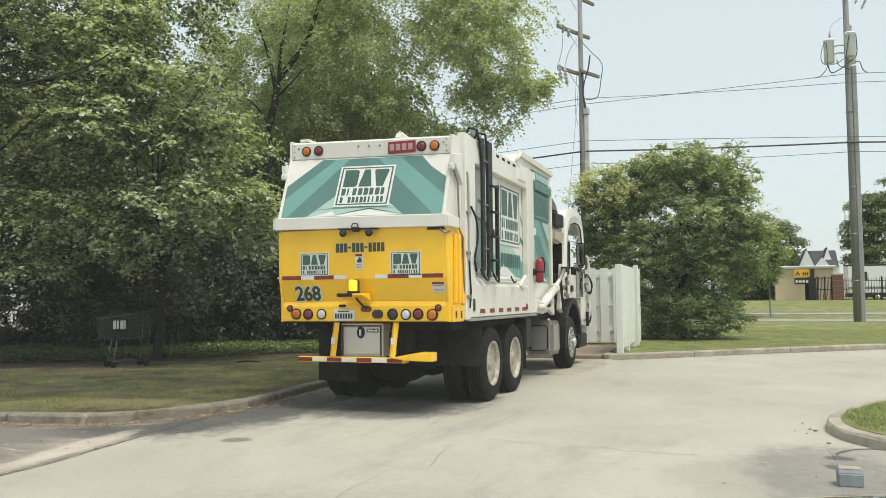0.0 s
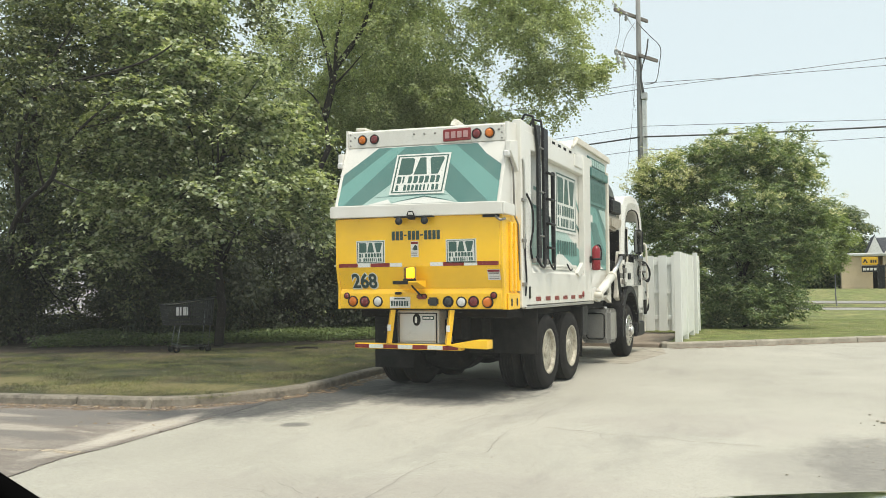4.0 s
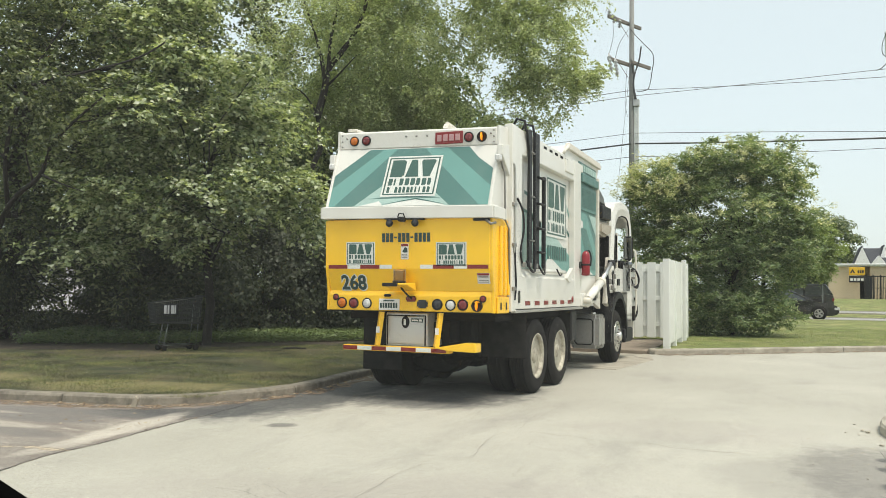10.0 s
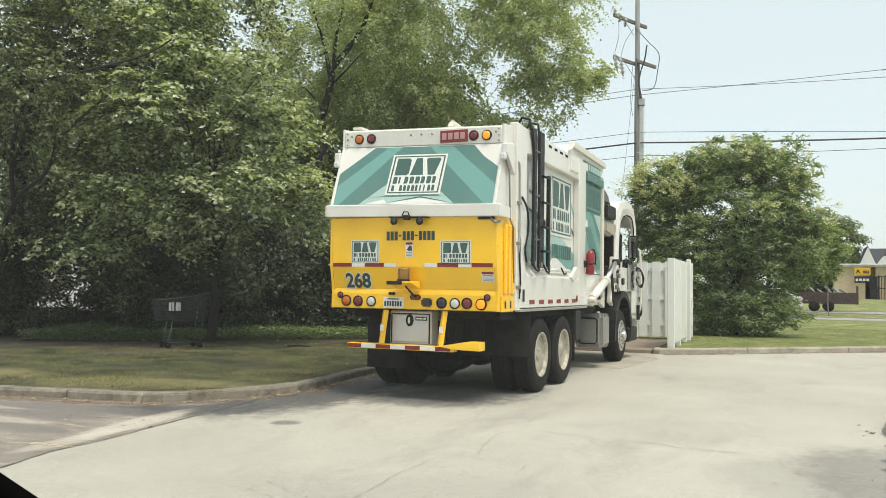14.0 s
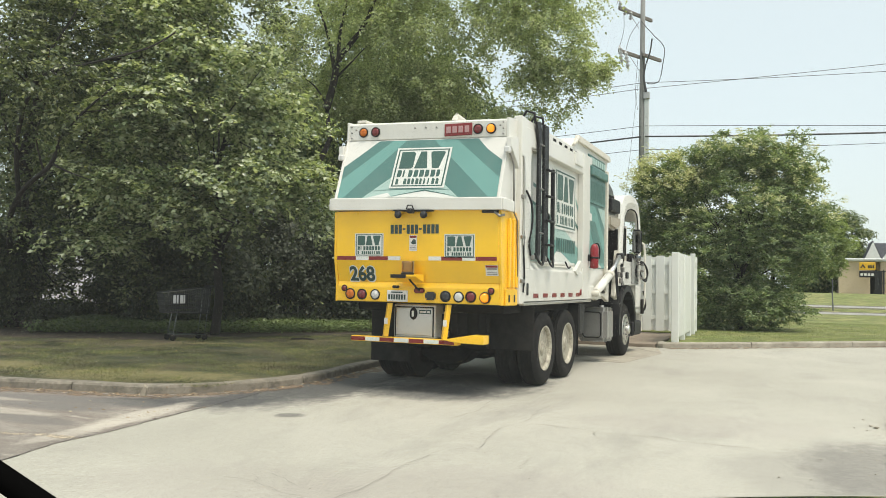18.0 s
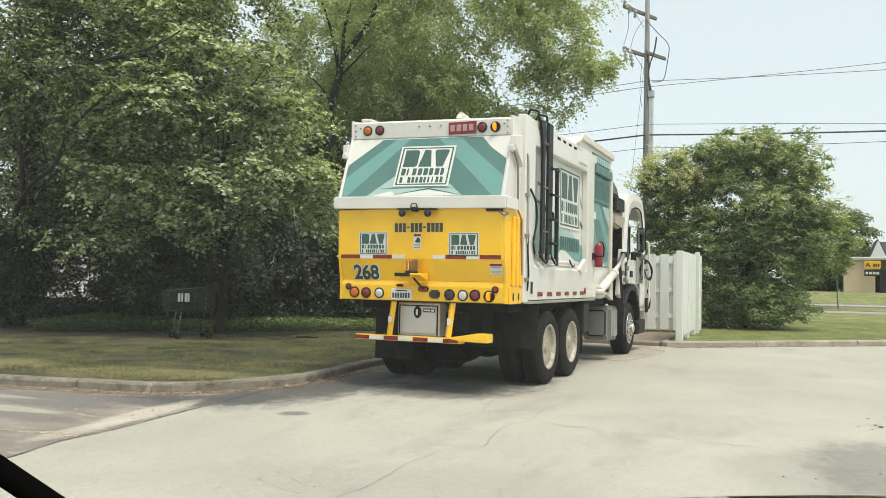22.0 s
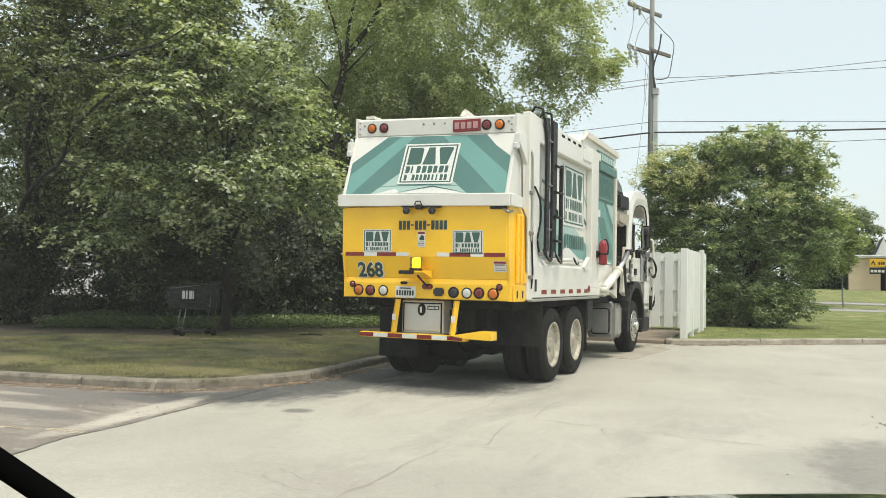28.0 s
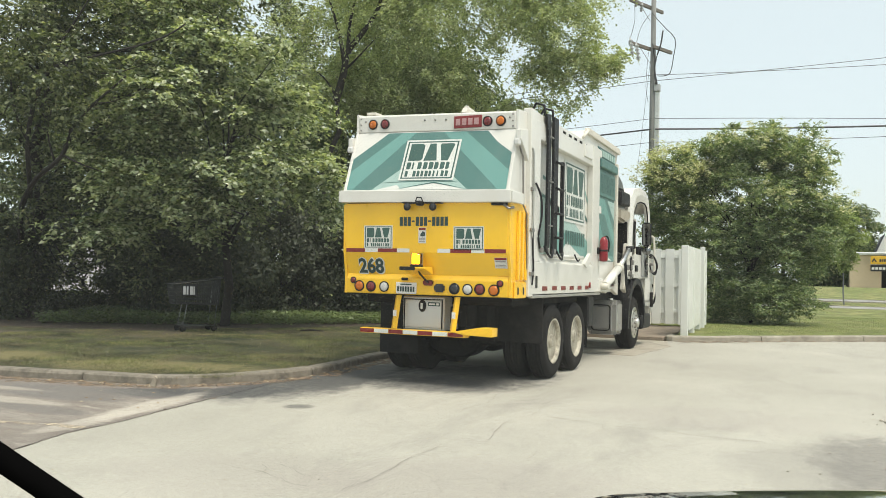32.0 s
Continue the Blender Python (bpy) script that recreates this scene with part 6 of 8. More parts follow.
    part("top_flange", box(-1.05, -0.9, 0.25, 0.5, 3.52, 3.56, 0.01), "white_dirty", beam)
    for ob in (beam, up, lip):
        lean(ob)
    # film on the yellow gate
    emblem(-0.854, -0.433, 1.73, 2.028, gate, "gate", "ink_green")
    emblem(0.426, 0.836, 1.716, 2.012, gate, "gate", "ink_green")
    for i in range(12):
        if i in (3, 7):
            decal(rect(-0.33 + 0.0575 * i, -0.29 + 0.0575 * i, 2.07, 2.09), gate, "ink", name="bar")
        else:
            decal(rect(-0.33 + 0.0575 * i, -0.285 + 0.0575 * i, 2.02, 2.135), gate, "ink", name="bar")
    for x0, x1, red in ((-1.125, -0.84, 1), (-0.84, -0.649, 0), (-0.649, -0.367, 1), (-0.367, -0.185, 0), (0.207, 0.384, 0), (0.384, 0.668, 1), (0.668, 0.844, 0), (0.844, 1.124, 1)):
        decal(rect(x0 + 0.002, x1 - 0.002, 1.682, 1.732), gate, "red_film" if red else "film_white", name="reflective_strip")
    sticker = decal(rect(-0.061, 0.047, 1.80, 2.0), gate, "paper", name="sticker")
    decal(rect(-0.055, 0.041, 1.965, 1.995), sticker, "red_film", 0.007, "bar")
    decal([(-0.04, 1.90), (0.0, 1.955), (0.03, 1.94), (0.035, 1.89), (-0.01, 1.885)], sticker, "ink", 0.007, "bar")
    for z in (1.82, 1.84, 1.86):
        decal(rect(-0.05, 0.03, z, z + 0.008), sticker, "steel", 0.007, "bar")
    warn = decal(rect(0.968, 1.131, 1.50, 1.63), gate, "paper", 0.005, "warning_sticker")
    decal(rect(0.972, 1.127, 1.60, 1.626), warn, "red", 0.008, "bar")
    for z in (1.515, 1.535, 1.575, 1.585):
        decal(rect(0.985, 1.115, z, z + 0.007), warn, "steel", 0.008, "bar")
    tilt = math.degrees(math.atan2(0.08, 0.28))
    m = pose(-0.755, gate_y(1.49) - 0.006, 1.49, 90 + tilt * 1.0, 0, 0)
    words("268", 0.265, m @ Matrix.Translation((-0.004, 0.004, 0.0)), "film_white", gate, "fleet_number", 0.001, "white outline of the fleet number", 0.94, 0.075)
    words("268", 0.265, m @ Matrix.Translation((0.004, -0.006, 0.0035)), "film_white", gate, "fleet_number", 0.001, "large green fleet number 268", 0.94, 0.04)
    words("268", 0.265, m @ Matrix.Translation((-0.006, 0.006, 0.007)), "ink", gate, "fleet_number", 0.001, "dark green fleet number", 0.93, 0.03)
    # beacon on a shelf
    shelf = part("beacon_shelf", prism([(-0.27, 1.475), (-0.27, 1.495), (-0.03, 1.505), (0.0, 1.40)], "x", -0.20, 0.13, 0.004), "yellow", TRUCK)
    part("shelf_front", box(-0.21, 0.0, -0.29, -0.27, 1.455, 1.5, 0.004), "black", shelf)
    part("cable", tube([(-0.02, -0.16, 1.475), (0.0, -0.14, 1.42), (0.04, -0.05, 1.34), (0.08, -0.03, 1.30)], 0.012, 6), "black", shelf)
    part("beacon_base", lathe([(0.085, 0), (0.085, 0.02), (0.07, 0.03), (0.001, 0.03)], 20, "z", m=pose(-0.03, -0.17, 1.50)), "black", shelf)
    dome = part("beacon_dome", lathe([(0.066, 0.03), (0.07, 0.06), (0.07, 0.15), (0.055, 0.17), (0.001, 0.175)], 20, "z", m=pose(-0.03, -0.17, 1.50)), "cover", shelf, "amber beacon dome")
    dome.visible_shadow = False
    # Half-round screen added to stop the rotor's lit face shining on the gate.
    arc = [(math.cos(math.radians(a)), math.sin(math.radians(a))) for a in range(0, 181, 15)]
    part("back_shield", prism([(-0.03 + 0.083 * c, -0.17 + 0.083 * s) for c, s in arc] + [(-0.03 + 0.079 * c, -0.17 + 0.079 * s) for c, s in arc[::-1]], "z", 1.52, 1.672), "dull", shelf, "dull shield added to keep the beacon's glow off the gate")
    bm = box(-0.045, 0.045, -0.012, 0.012, 0.04, 0.15, 0.004)
    me = bpy.data.meshes.new("beacon_rotor")
    for f in bm.faces:
        f.material_index = 1 if f.calc_center_median().y > 0.008 else 0
    bm.to_mesh(me)
    bm.free()
    me.materials.append(M["dull"])
    me.materials.append(M["beacon_lit"])
    rotor = part("beacon_rotor", me, "alu_dull", shelf, "turning lamp plate, lit on one face")
    FLASHERS.append((rotor, Vector((-0.03, -0.17, 1.50))))
    # lamps on the light bar
    y = -0.003
    for s in (-1, 1):
        lamp(1.035 * s, 1.312, 0.036, "lens_red", bar, y, "marker_lamp")
        lamp(0.768 * s, 1.236, 0.059, "lens_red", bar, y)
    lamp(-0.943, 1.24, 0.06, "amber", bar, y)
    flasher(0.957, 1.228, 0.06, bar, y)
    lamp(-0.572, 1.237, 0.057, "lens_clear", bar, y)
    lamp(0.606, 1.231, 0.057, "lens_clear", bar, y)
    lamp(0.426, 1.235, 0.059, "lens_dark", bar, y)
    part("marker_lamp", box(-0.01, 0.14, -0.03, 0.0, 1.265, 1.335, 0.02, seg=2), "lens_red", bar)
    part("camera_pod", box(0.155, 0.30, -0.05, 0.0, 1.185, 1.29, 0.02, seg=2), "lens_dark", bar)
    part("plate_lamp", box(-0.31, -0.22, -0.05, 0.0, 1.325, 1.36, 0.012), "black", bar)
    plate_ = part("number_plate", box(-0.396, -0.10, -0.014, -0.004, 1.152, 1.298, 0.006), "paper", bar, "white number plate")
    for i in range(7):
        part("bar", box(-0.375 + 0.037 * i, -0.350 + 0.037 * i, -0.0175, -0.014, 1.18, 1.245), "ink", plate_)
    part("bar", box(-0.33, -0.17, -0.0175, -0.014, 1.265, 1.28), "ink", plate_)
    # bumper bar, struts, step, tool box
    bump = part("bumper_bar", box(-0.91, 0.60, -0.02, 0.10, 0.628, 0.695, 0.006), "yellow", TRUCK, "low yellow bumper bar with red and white strip")
    x, k = -0.905, 0
    while x < 0.56:
        part("reflective_strip", box(x, x + 0.205, -0.0245, -0.0195, 0.636, 0.686), "red_film" if k % 2 == 0 else "film_white", bump)
        x, k = x + 0.21, k + 1
    part("step", prism([(0.40, 0.695), (0.62, 0.735), (0.80, 0.768), (0.96, 0.764), (0.96, 0.655), (0.60, 0.664)], "y", -0.05, 0.14, 0.006), "yellow", bump)
    for x in (-0.375, 0.455):
        strut = part("strut", tube([(x, 0.04, 1.15), (x - 0.05, 0.02, 0.70)], 0.042, 4), "yellow", bump)
        part("sticker", box(x - 0.05, x + 0.0, -0.012, -0.008, 0.86, 0.94, m=pose(0, -0.012, 0)), "paper", strut)
    bx_ = part("tool_box", box(-0.37, 0.222, 0.15, 0.62, 0.69, 1.12, 0.012), "chest", TRUCK, "diamond plate aluminium tool box")
    part("door", box(-0.335, 0.185, 0.138, 0.15, 0.72, 1.075, 0.006), "chest", bx_)
    for a in ((-0.352, -0.337, 0.705, 1.09), (0.187, 0.202, 0.705, 1.09)):
        part("seal", box(a[0], a[1], 0.142, 0.15, a[2], a[3]), "black", bx_)
    part("seal", box(-0.352, 0.202, 0.142, 0.15, 1.077, 1.09), "black", bx_)
    lock = part("lock", lathe([(0.062, 0.138), (0.062, 0.125), (0.05, 0.118), (0.001, 0.118)], 24, "y", m=pose(-0.08, 0, 1.0) @ Matrix.Diagonal((0.85, 1, 1.25, 1))), "black", bx_)
    part("paddle", box(-0.095, -0.065, 0.10, 0.118, 0.96, 1.04, 0.006), "alu", lock)
    label = part("maker_label", box(0.0, 0.165, 0.134, 0.138, 1.0, 1.05), "ink", bx_)
    part("bar", box(0.015, 0.10, 0.131, 0.134, 1.015, 1.035), "paper", label)
    part("bar", box(0.115, 0.15, 0.131, 0.134, 1.012, 1.038), "paper", label)
    verts, faces = [], []
    for i in range(14):
        for j in range(10):
            cx, cz = -0.315 + 0.0365 * i, 0.74 + 0.033 * j
            if abs(cx + 0.08) < 0.075 and cz > 0.9 or (cx > -0.02 and cz > 0.97):
                continue
            a = 0.012 if (i + j) % 2 else -0.012
            n0 = len(verts)
            verts += [(cx - a, 0.138, cz - 0.012), (cx + 0.004, 0.138, cz - 0.004), (cx + a, 0.138, cz + 0.012), (cx - 0.004, 0.138, cz + 0.004), (cx, 0.130, cz)]
            faces += [(n0, n0 + 1, n0 + 4), (n0 + 1, n0 + 2, n0 + 4), (n0 + 2, n0 + 3, n0 + 4), (n0 + 3, n0, n0 + 4)]
    part("tread_pattern", array_mesh("tread", verts, faces), "alu", bx_)


def wheel(x_out, y, r, width, side, dual, name="wheel"):
    """Wheel with tyre, rim and hub; side +1 shows its face to +x."""
    root = part(name, lathe([(0.001, 0), (0.13, 0.0), (0.13, 0.1), (0.001, 0.1)], 16, "x", m=pose(x_out * side - (0.34 if side > 0 else -0.24), y, r)), "frame", TRUCK)
    for k in range(2 if dual else 1):
        off = k * (width + 0.05)
        xo = x_out - off
        prof = [(0.30, xo - 0.02), (0.36, xo - 0.004), (0.44, xo), (r - 0.035, xo - 0.018), (r - 0.004, xo - 0.05)]
        for g in range(4):
            c = xo - 0.05 - (width - 0.1) * (g + 0.5) / 4
            prof += [(r, c + 0.02), (r, c + 0.006), (r - 0.007, c + 0.003), (r - 0.007, c - 0.003), (r, c - 0.006), (r, c - 0.02)]
        prof += [(r - 0.004, xo - width + 0.05), (r - 0.035, xo - width + 0.018), (0.44, xo - width), (0.30, xo - width + 0.02)]
        part("tyre", lathe([(a, h * side) for a, h in prof], 44, "x", m=pose(0, y, r), cap=False), "rubber", root)
    if dual:
        rim = [(0.30, x_out - 0.06), (0.305, x_out - 0.02), (0.315, x_out - 0.008), (0.295, x_out - 0.012), (0.275, x_out - 0.05), (0.262, x_out - 0.13), (0.20, x_out - 0.145), (0.16, x_out - 0.145), (0.001, x_out - 0.145)]
        hub = [(0.11, x_out - 0.145), (0.105, x_out - 0.06), (0.08, x_out - 0.04), (0.001, x_out - 0.04)]
        nut_x, nut_r = x_out - 0.14, 0.15
    else:
        rim = [(0.305, x_out - 0.02), (0.315, x_out - 0.005), (0.30, x_out + 0.0), (0.26, x_out - 0.02), (0.17, x_out + 0.02), (0.10, x_out + 0.03), (0.001, x_out + 0.03)]
        hub = [(0.095, x_out + 0.03), (0.09, x_out + 0.07), (0.06, x_out + 0.085), (0.001, x_out + 0.085)]
        nut_x, nut_r = x_out + 0.02, 0.15
    rim_ob = part("rim", lathe([(a, h * side) for a, h in rim], 36, "x", m=pose(0, y, r)), "rim" if dual else "alu", root)
    part("hub_cap", lathe([(a, h * side) for a, h in hub], 20, "x", m=pose(0, y, r)), "rim" if dual else "alu", rim_ob)
    for k in range(10):
        a = 2 * math.pi * k / 10
        part("nut", lathe([(0.018, 0.0), (0.018, 0.03 * side), (0.001, 0.032 * side)], 6, "x", m=pose(nut_x * side, y + nut_r * math.cos(a), r + nut_r * math.sin(a))), "steel", rim_ob)
        if dual:
            # Hand holes added as black discs, to darken the evenly lit dish.
            part("hand_hole", lathe([(0.026, 0.0), (0.026, 0.006 * side), (0.001, 0.006 * side)], 10, "x", m=pose((x_out - 0.141) * side, y + 0.215 * math.cos(a + 0.3), r + 0.215 * math.sin(a + 0.3))), "black", rim_ob)
        else:
            part("hand_hole", lathe([(0.028, 0.0), (0.028, 0.006 * side), (0.001, 0.006 * side)], 10, "x", m=pose((x_out - 0.008) * side, y + 0.215 * math.cos(a + 0.3), r + 0.215 * math.sin(a + 0.3))), "black", rim_ob)


AXLE_1, AXLE_2, AXLE_3 = 1.70, 2.87, 7.34


def truck_chassis():
    for s in (-1, 1):
        wheel(1.225, AXLE_1, 0.515, 0.28, s, True)
        wheel(1.225, AXLE_2, 0.515, 0.28, s, True)
        wheel(1.19, AXLE_3, 0.525, 0.33, s, False, "front_wheel")
        part("frame_rail", box(min(0.38 * s, 0.47 * s), max(0.38 * s, 0.47 * s), 0.3, 8.7, 0.74, 1.02, 0.01), "frame", TRUCK)
    for y in (AXLE_1, AXLE_2, AXLE_3):
        ax = part("axle", tube([(-0.9, y, 0.515), (0.9, y, 0.515)], 0.09, 12), "frame", TRUCK)
        part("differential", lathe([(0.08, -0.28), (0.2, -0.16), (0.24, 0.0), (0.2, 0.16), (0.08, 0.28)], 16, "y", m=pose(0, y, 0.515)), "frame", ax)
    # Housings and chambers of assumed shape, added to block light under the truck.
    for y in (AXLE_1, AXLE_2):
        part("axle_housing", prism([(-0.62, 0.34), (-0.42, 0.24), (-0.05, 0.22), (0.10, 0.30), (0.20, 0.42), (0.62, 0.40), (0.62, 0.80), (-0.62, 0.80)], "y", y - 0.2, y + 0.2, 0.03), "frame", TRUCK)
        for x in (-0.52, 0.36):
            part("brake_chamber", lathe([(0.001, -0.16), (0.09, -0.15), (0.10, -0.02), (0.10, 0.02), (0.09, 0.15), (0.001, 0.16)], 14, "y", m=pose(x, y - 0.36, 0.62)), "frame", TRUCK)
    for y in (0.35, 2.5, 4.6, 6.4):
        part("crossmember", box(-0.4, 0.4, y, y + 0.12, 0.78, 1.0, 0.01), "frame", TRUCK)
    # Suspension and rear beam are assumed too, added to keep the underside dark.
    for s in (-1, 1):
        part("suspension_beam", prism([(1.25, 0.56), (1.5, 0.44), (3.1, 0.44), (3.35, 0.56), (2.6, 0.86), (2.0, 0.86)], "x", min(0.44 * s, 0.60 * s), max(0.44 * s, 0.60 * s), 0.01), "frame", TRUCK)
        part("spring_hanger", box(min(0.30 * s, 0.62 * s), max(0.30 * s, 0.62 * s), 0.95, 1.09, 0.52, 1.02, 0.01), "frame", TRUCK)
    part("rear_beam", box(-0.62, 0.62, 0.64, 0.94, 0.70, 1.04, 0.01), "frame", TRUCK)
    part("drive_shaft", tube([(0, 1.9, 0.52), (0, 5.0, 0.62)], 0.07, 10), "frame", TRUCK)
    part("body_subframe", box(-1.05, 1.05, 0.4, 5.7, 1.02, 1.16, 0.01), "frame", TRUCK)
    part("mud_flap", box(0.60, 1.235, 1.10, 1.115, 0.515, 1.12, 0.006), "flap", TRUCK, "black rubber mud flap")
    part("mud_flap", box(-1.225, -0.60, 1.10, 1.115, 0.27, 1.12, 0.006), "flap", TRUCK, "black rubber mud flap")
    part("mud_flap", box(0.62, 1.225, 3.46, 3.475, 0.3, 1.1, 0.006), "flap", TRUCK, "black rubber mud flap")
    part("flap_hanger", box(-1.2, 1.2, 1.115, 1.17, 1.06, 1.13, 0.006), "frame", TRUCK)
    part("battery_box", box(0.85, 1.2, 3.62, 3.95, 0.62, 1.10, 0.015), "black", TRUCK)
    # Invented black box, added to darken the gap behind the rear wheels.
    fill_box = part("hydraulic_tank", box(0.30, 0.68, 4.0, 5.3, 0.42, 1.12, 0.03, seg=2), "frame", TRUCK, "black box added to fill the dark gap under the body")
    part("tank_cap", lathe([(0.05, 0), (0.05, 0.04), (0.001, 0.045)], 14, "x", m=pose(0.68, 4.3, 0.95)), "steel", fill_box)
    for z in (0.58, 0.84):
        part("tank_strap", box(0.68, 0.69, 4.0, 5.3, z, z + 0.04, 0.004), "black", fill_box)
    part("air_tank", lathe([(0.001, -0.4), (0.12, -0.37), (0.14, -0.3), (0.14, 0.3), (0.12, 0.37), (0.001, 0.4)], 20, "y", m=pose(0.12, 4.8, 0.7)), "frame", TRUCK)
    tank = part("fuel_tank", box(0.70, 1.225, 5.42, 6.06, 0.38, 1.0, 0.07, seg=4), "tank", TRUCK, "silver fuel tank with rounded corners")
    part("end_rim", tube([(x, 5.416, z) for x, z in ((0.80, 0.50), (0.84, 0.46), (1.09, 0.46), (1.13, 0.50), (1.13, 0.88), (1.09, 0.92), (0.84, 0.92), (0.80, 0.88), (0.80, 0.50))], 0.011, 6), "frame", tank)
    part("end_panel", box(0.82, 1.11, 5.402, 5.425, 0.48, 0.90, 0.03, seg=3), "tank", tank)
    for y in (5.56, 5.86):
        part("strap", box(0.692, 1.233, y, y + 0.05, 0.372, 1.008, 0.07, seg=4), "alu", tank)
    part("filler_cap", lathe([(0.05, 0), (0.05, 0.05), (0.001, 0.055)], 14, "z", m=pose(1.08, 5.65, 0.99)), "alu", tank)
    part("step", box(0.82, 1.22, 8.0, 8.85, 0.36, 0.66, 0.03), "black", TRUCK, "black cab entry step")
    part("front_bumper", box(-1.22, 1.22, 8.82, 9.0, 0.38, 0.82, 0.04, seg=2), "white_dirty", TRUCK)
    fender = bmesh.new()
    ring = []
    for i in range(15):
        a = math.radians(-8 + 196 * i / 14)
        ring.append([fender.verts.new((x, AXLE_3 + rr * math.cos(a), 0.56 + rr * math.sin(a))) for x, rr in ((0.72, 0.74), (1.235, 0.74), (1.235, 0.86), (0.72, 0.86))])
    for r0, r1 in zip(ring, ring[1:]):
        for j in range(4):
            fender.faces.new((r0[j], r0[(j + 1) % 4], r1[(j + 1) % 4], r1[j]))
    fender.faces.new(ring[0])
    fender.faces.new(ring[-1][::-1])
    bmesh.ops.recalc_face_normals(fender, faces=fender.faces)
    arc = [(AXLE_3 + 0.78 * math.cos(math.radians(a)), 0.56 + 0.78 * math.sin(math.radians(a))) for a in range(-6, 187, 12)]
    part("wheel_well", prism(arc, "x", 0.70, 0.84), "frame", TRUCK)
    part("fender", fender, "black", TRUCK, "black wheel arch over the front wheel")


def truck_body():
    wall = 1.13
    body = part("body_shell", box(-wall, wall, 0.6, 5.72, 1.16, 3.5, 0.01), "white", TRUCK, "white packer body")
    part("roof", prism([(-1.2, 3.49), (-1.0, 3.55), (1.0, 3.55), (1.2, 3.49)], "y", 0.62, 4.2), "white", TRUCK)
    for s in (-1, 1):
        X = lambda a, b: (min(a * s, b * s), max(a * s, b * s))
        part("lower_side", prism([(wall * s, 1.70), (1.225 * s, 1.60), (1.225 * s, 1.18), (wall * s, 1.16)], "y", 0.66, 4.16, 0.006), "white", TRUCK)
        part("header", box(*X(wall, 1.225), 0.66, 3.70, 3.22, 3.46, 0.012), "white", TRUCK)
        part("header_box", box(*X(1.2, 1.245), 3.1, 3.58, 3.3, 3.5, 0.012), "white", TRUCK)
        top = part("top_flange", box(*X(1.17, 1.215), 0.66, 4.3, 3.44, 3.56, 0.006), "white", TRUCK)
        for y in (1.95, 2.25, 2.55, 2.85, 3.15):
            part("drain_slot", box(*X(1.215, 1.219), y, y + 0.15, 3.475, 3.515, 0.012), "frame", top)
        part("rear_post", box(*X(wall, 1.225), 0.66, 0.93, 1.6, 3.24, 0.01), "white", TRUCK)
        part("front_post", box(*X(wall, 1.23), 3.68, 4.11, 1.30, 3.56, 0.012), "white", TRUCK)
        part("drip_rail", box(*X(1.18, 1.25), 0.62, 4.18, 1.13, 1.165, 0.006), "alu_dull", TRUCK)
        for i in range(6):
            part("reflective_strip", box(*X(1.225, 1.229), 1.08 + 0.44 * i, 1.30 + 0.44 * i, 1.225, 1.282), "red_film", TRUCK)
    # hopper with raised hood, teal panels
    hop = part("hopper", prism([(4.17, 1.25), (4.17, 3.53), (3.2, 3.56), (3.36, 3.76), (5.50, 3.74), (5.62, 3.70), (5.50, 3.46), (5.50, 1.25)], "x", -1.18, 1.18, 0.012), "white", TRUCK, "white hopper with a raised hood")
    part("hood_edge", prism([(3.3, 3.70), (3.36, 3.80), (5.52, 3.78), (5.66, 3.72), (5.60, 3.67), (5.50, 3.68)], "x", 1.16, 1.23, 0.006), "white_dirty", hop)
    part("hood_brace", tube([(1.22, 3.36, 3.76), (1.23, 3.0, 3.58)], 0.025, 6), "white_dirty", hop)
    side = part("side_panel", box(1.18, 1.195, 4.12, 5.34, 1.70, 3.62, 0.004), "teal", hop, "teal film on the hopper side")
    part("louvre_frame", box(1.195, 1.205, 4.16, 5.32, 3.44, 3.60, 0.004), "teal_dark", side)
    for i in range(7):
        part("louvre", box(1.204, 1.214, 4.2 + 0.16 * i, 4.32 + 0.16 * i, 3.47, 3.58, 0.003), "teal_light", side)
    part("box_band", box(1.195, 1.255, 4.14, 5.34, 3.27, 3.42, 0.015), "teal", side)
    frame_ = part("window_frame", box(1.195, 1.212, 4.16, 5.32, 2.80, 3.24, 0.006), "teal", side)
    part("window_film", box(1.212, 1.216, 4.24, 5.24, 2.86, 3.18, 0.003), "teal_dark", frame_)
    decal([(4.14, 2.76), (4.6, 2.76), (5.33, 2.2), (5.33, 1.72), (4.14, 1.72)], side, "teal_mid", 0.004, "stripe", 1.195)
    decal([(4.14, 2.5), (4.6, 2.5), (5.3, 1.95), (5.3, 1.8), (4.8, 1.8)], side, "teal", 0.007, "stripe", 1.195)
    decal([(4.8, 2.76), (5.33, 2.76), (5.33, 2.42)], side, "teal_light", 0.004, "stripe", 1.195)
    decal([(4.14, 1.95), (4.5, 1.86), (5.1, 1.72), (4.14, 1.72)], side, "film_white", 0.010, "stripe", 1.195)
    part("notice", box(1.195, 1.2, 4.14, 4.36, 2.35, 2.62), "paper", side)
    part("front_edge", box(1.18, 1.24, 5.36, 5.46, 1.3, 3.48, 0.012), "white_dirty", hop)
    # film on the recessed side wall
    F = lambda pts, m, k=0: decal(pts, body, m, 0.004 + 0.003 * k, "stripe", wall)
    F([(0.95, 1.72), (3.84, 1.72), (3.84, 1.95), (2.6, 2.35), (0.95, 2.6)], "teal_light")
    F([(1.6, 1.72), (3.8, 1.72), (3.7, 2.0), (3.4, 2.08), (2.0, 2.06)], "teal_mid", 1)
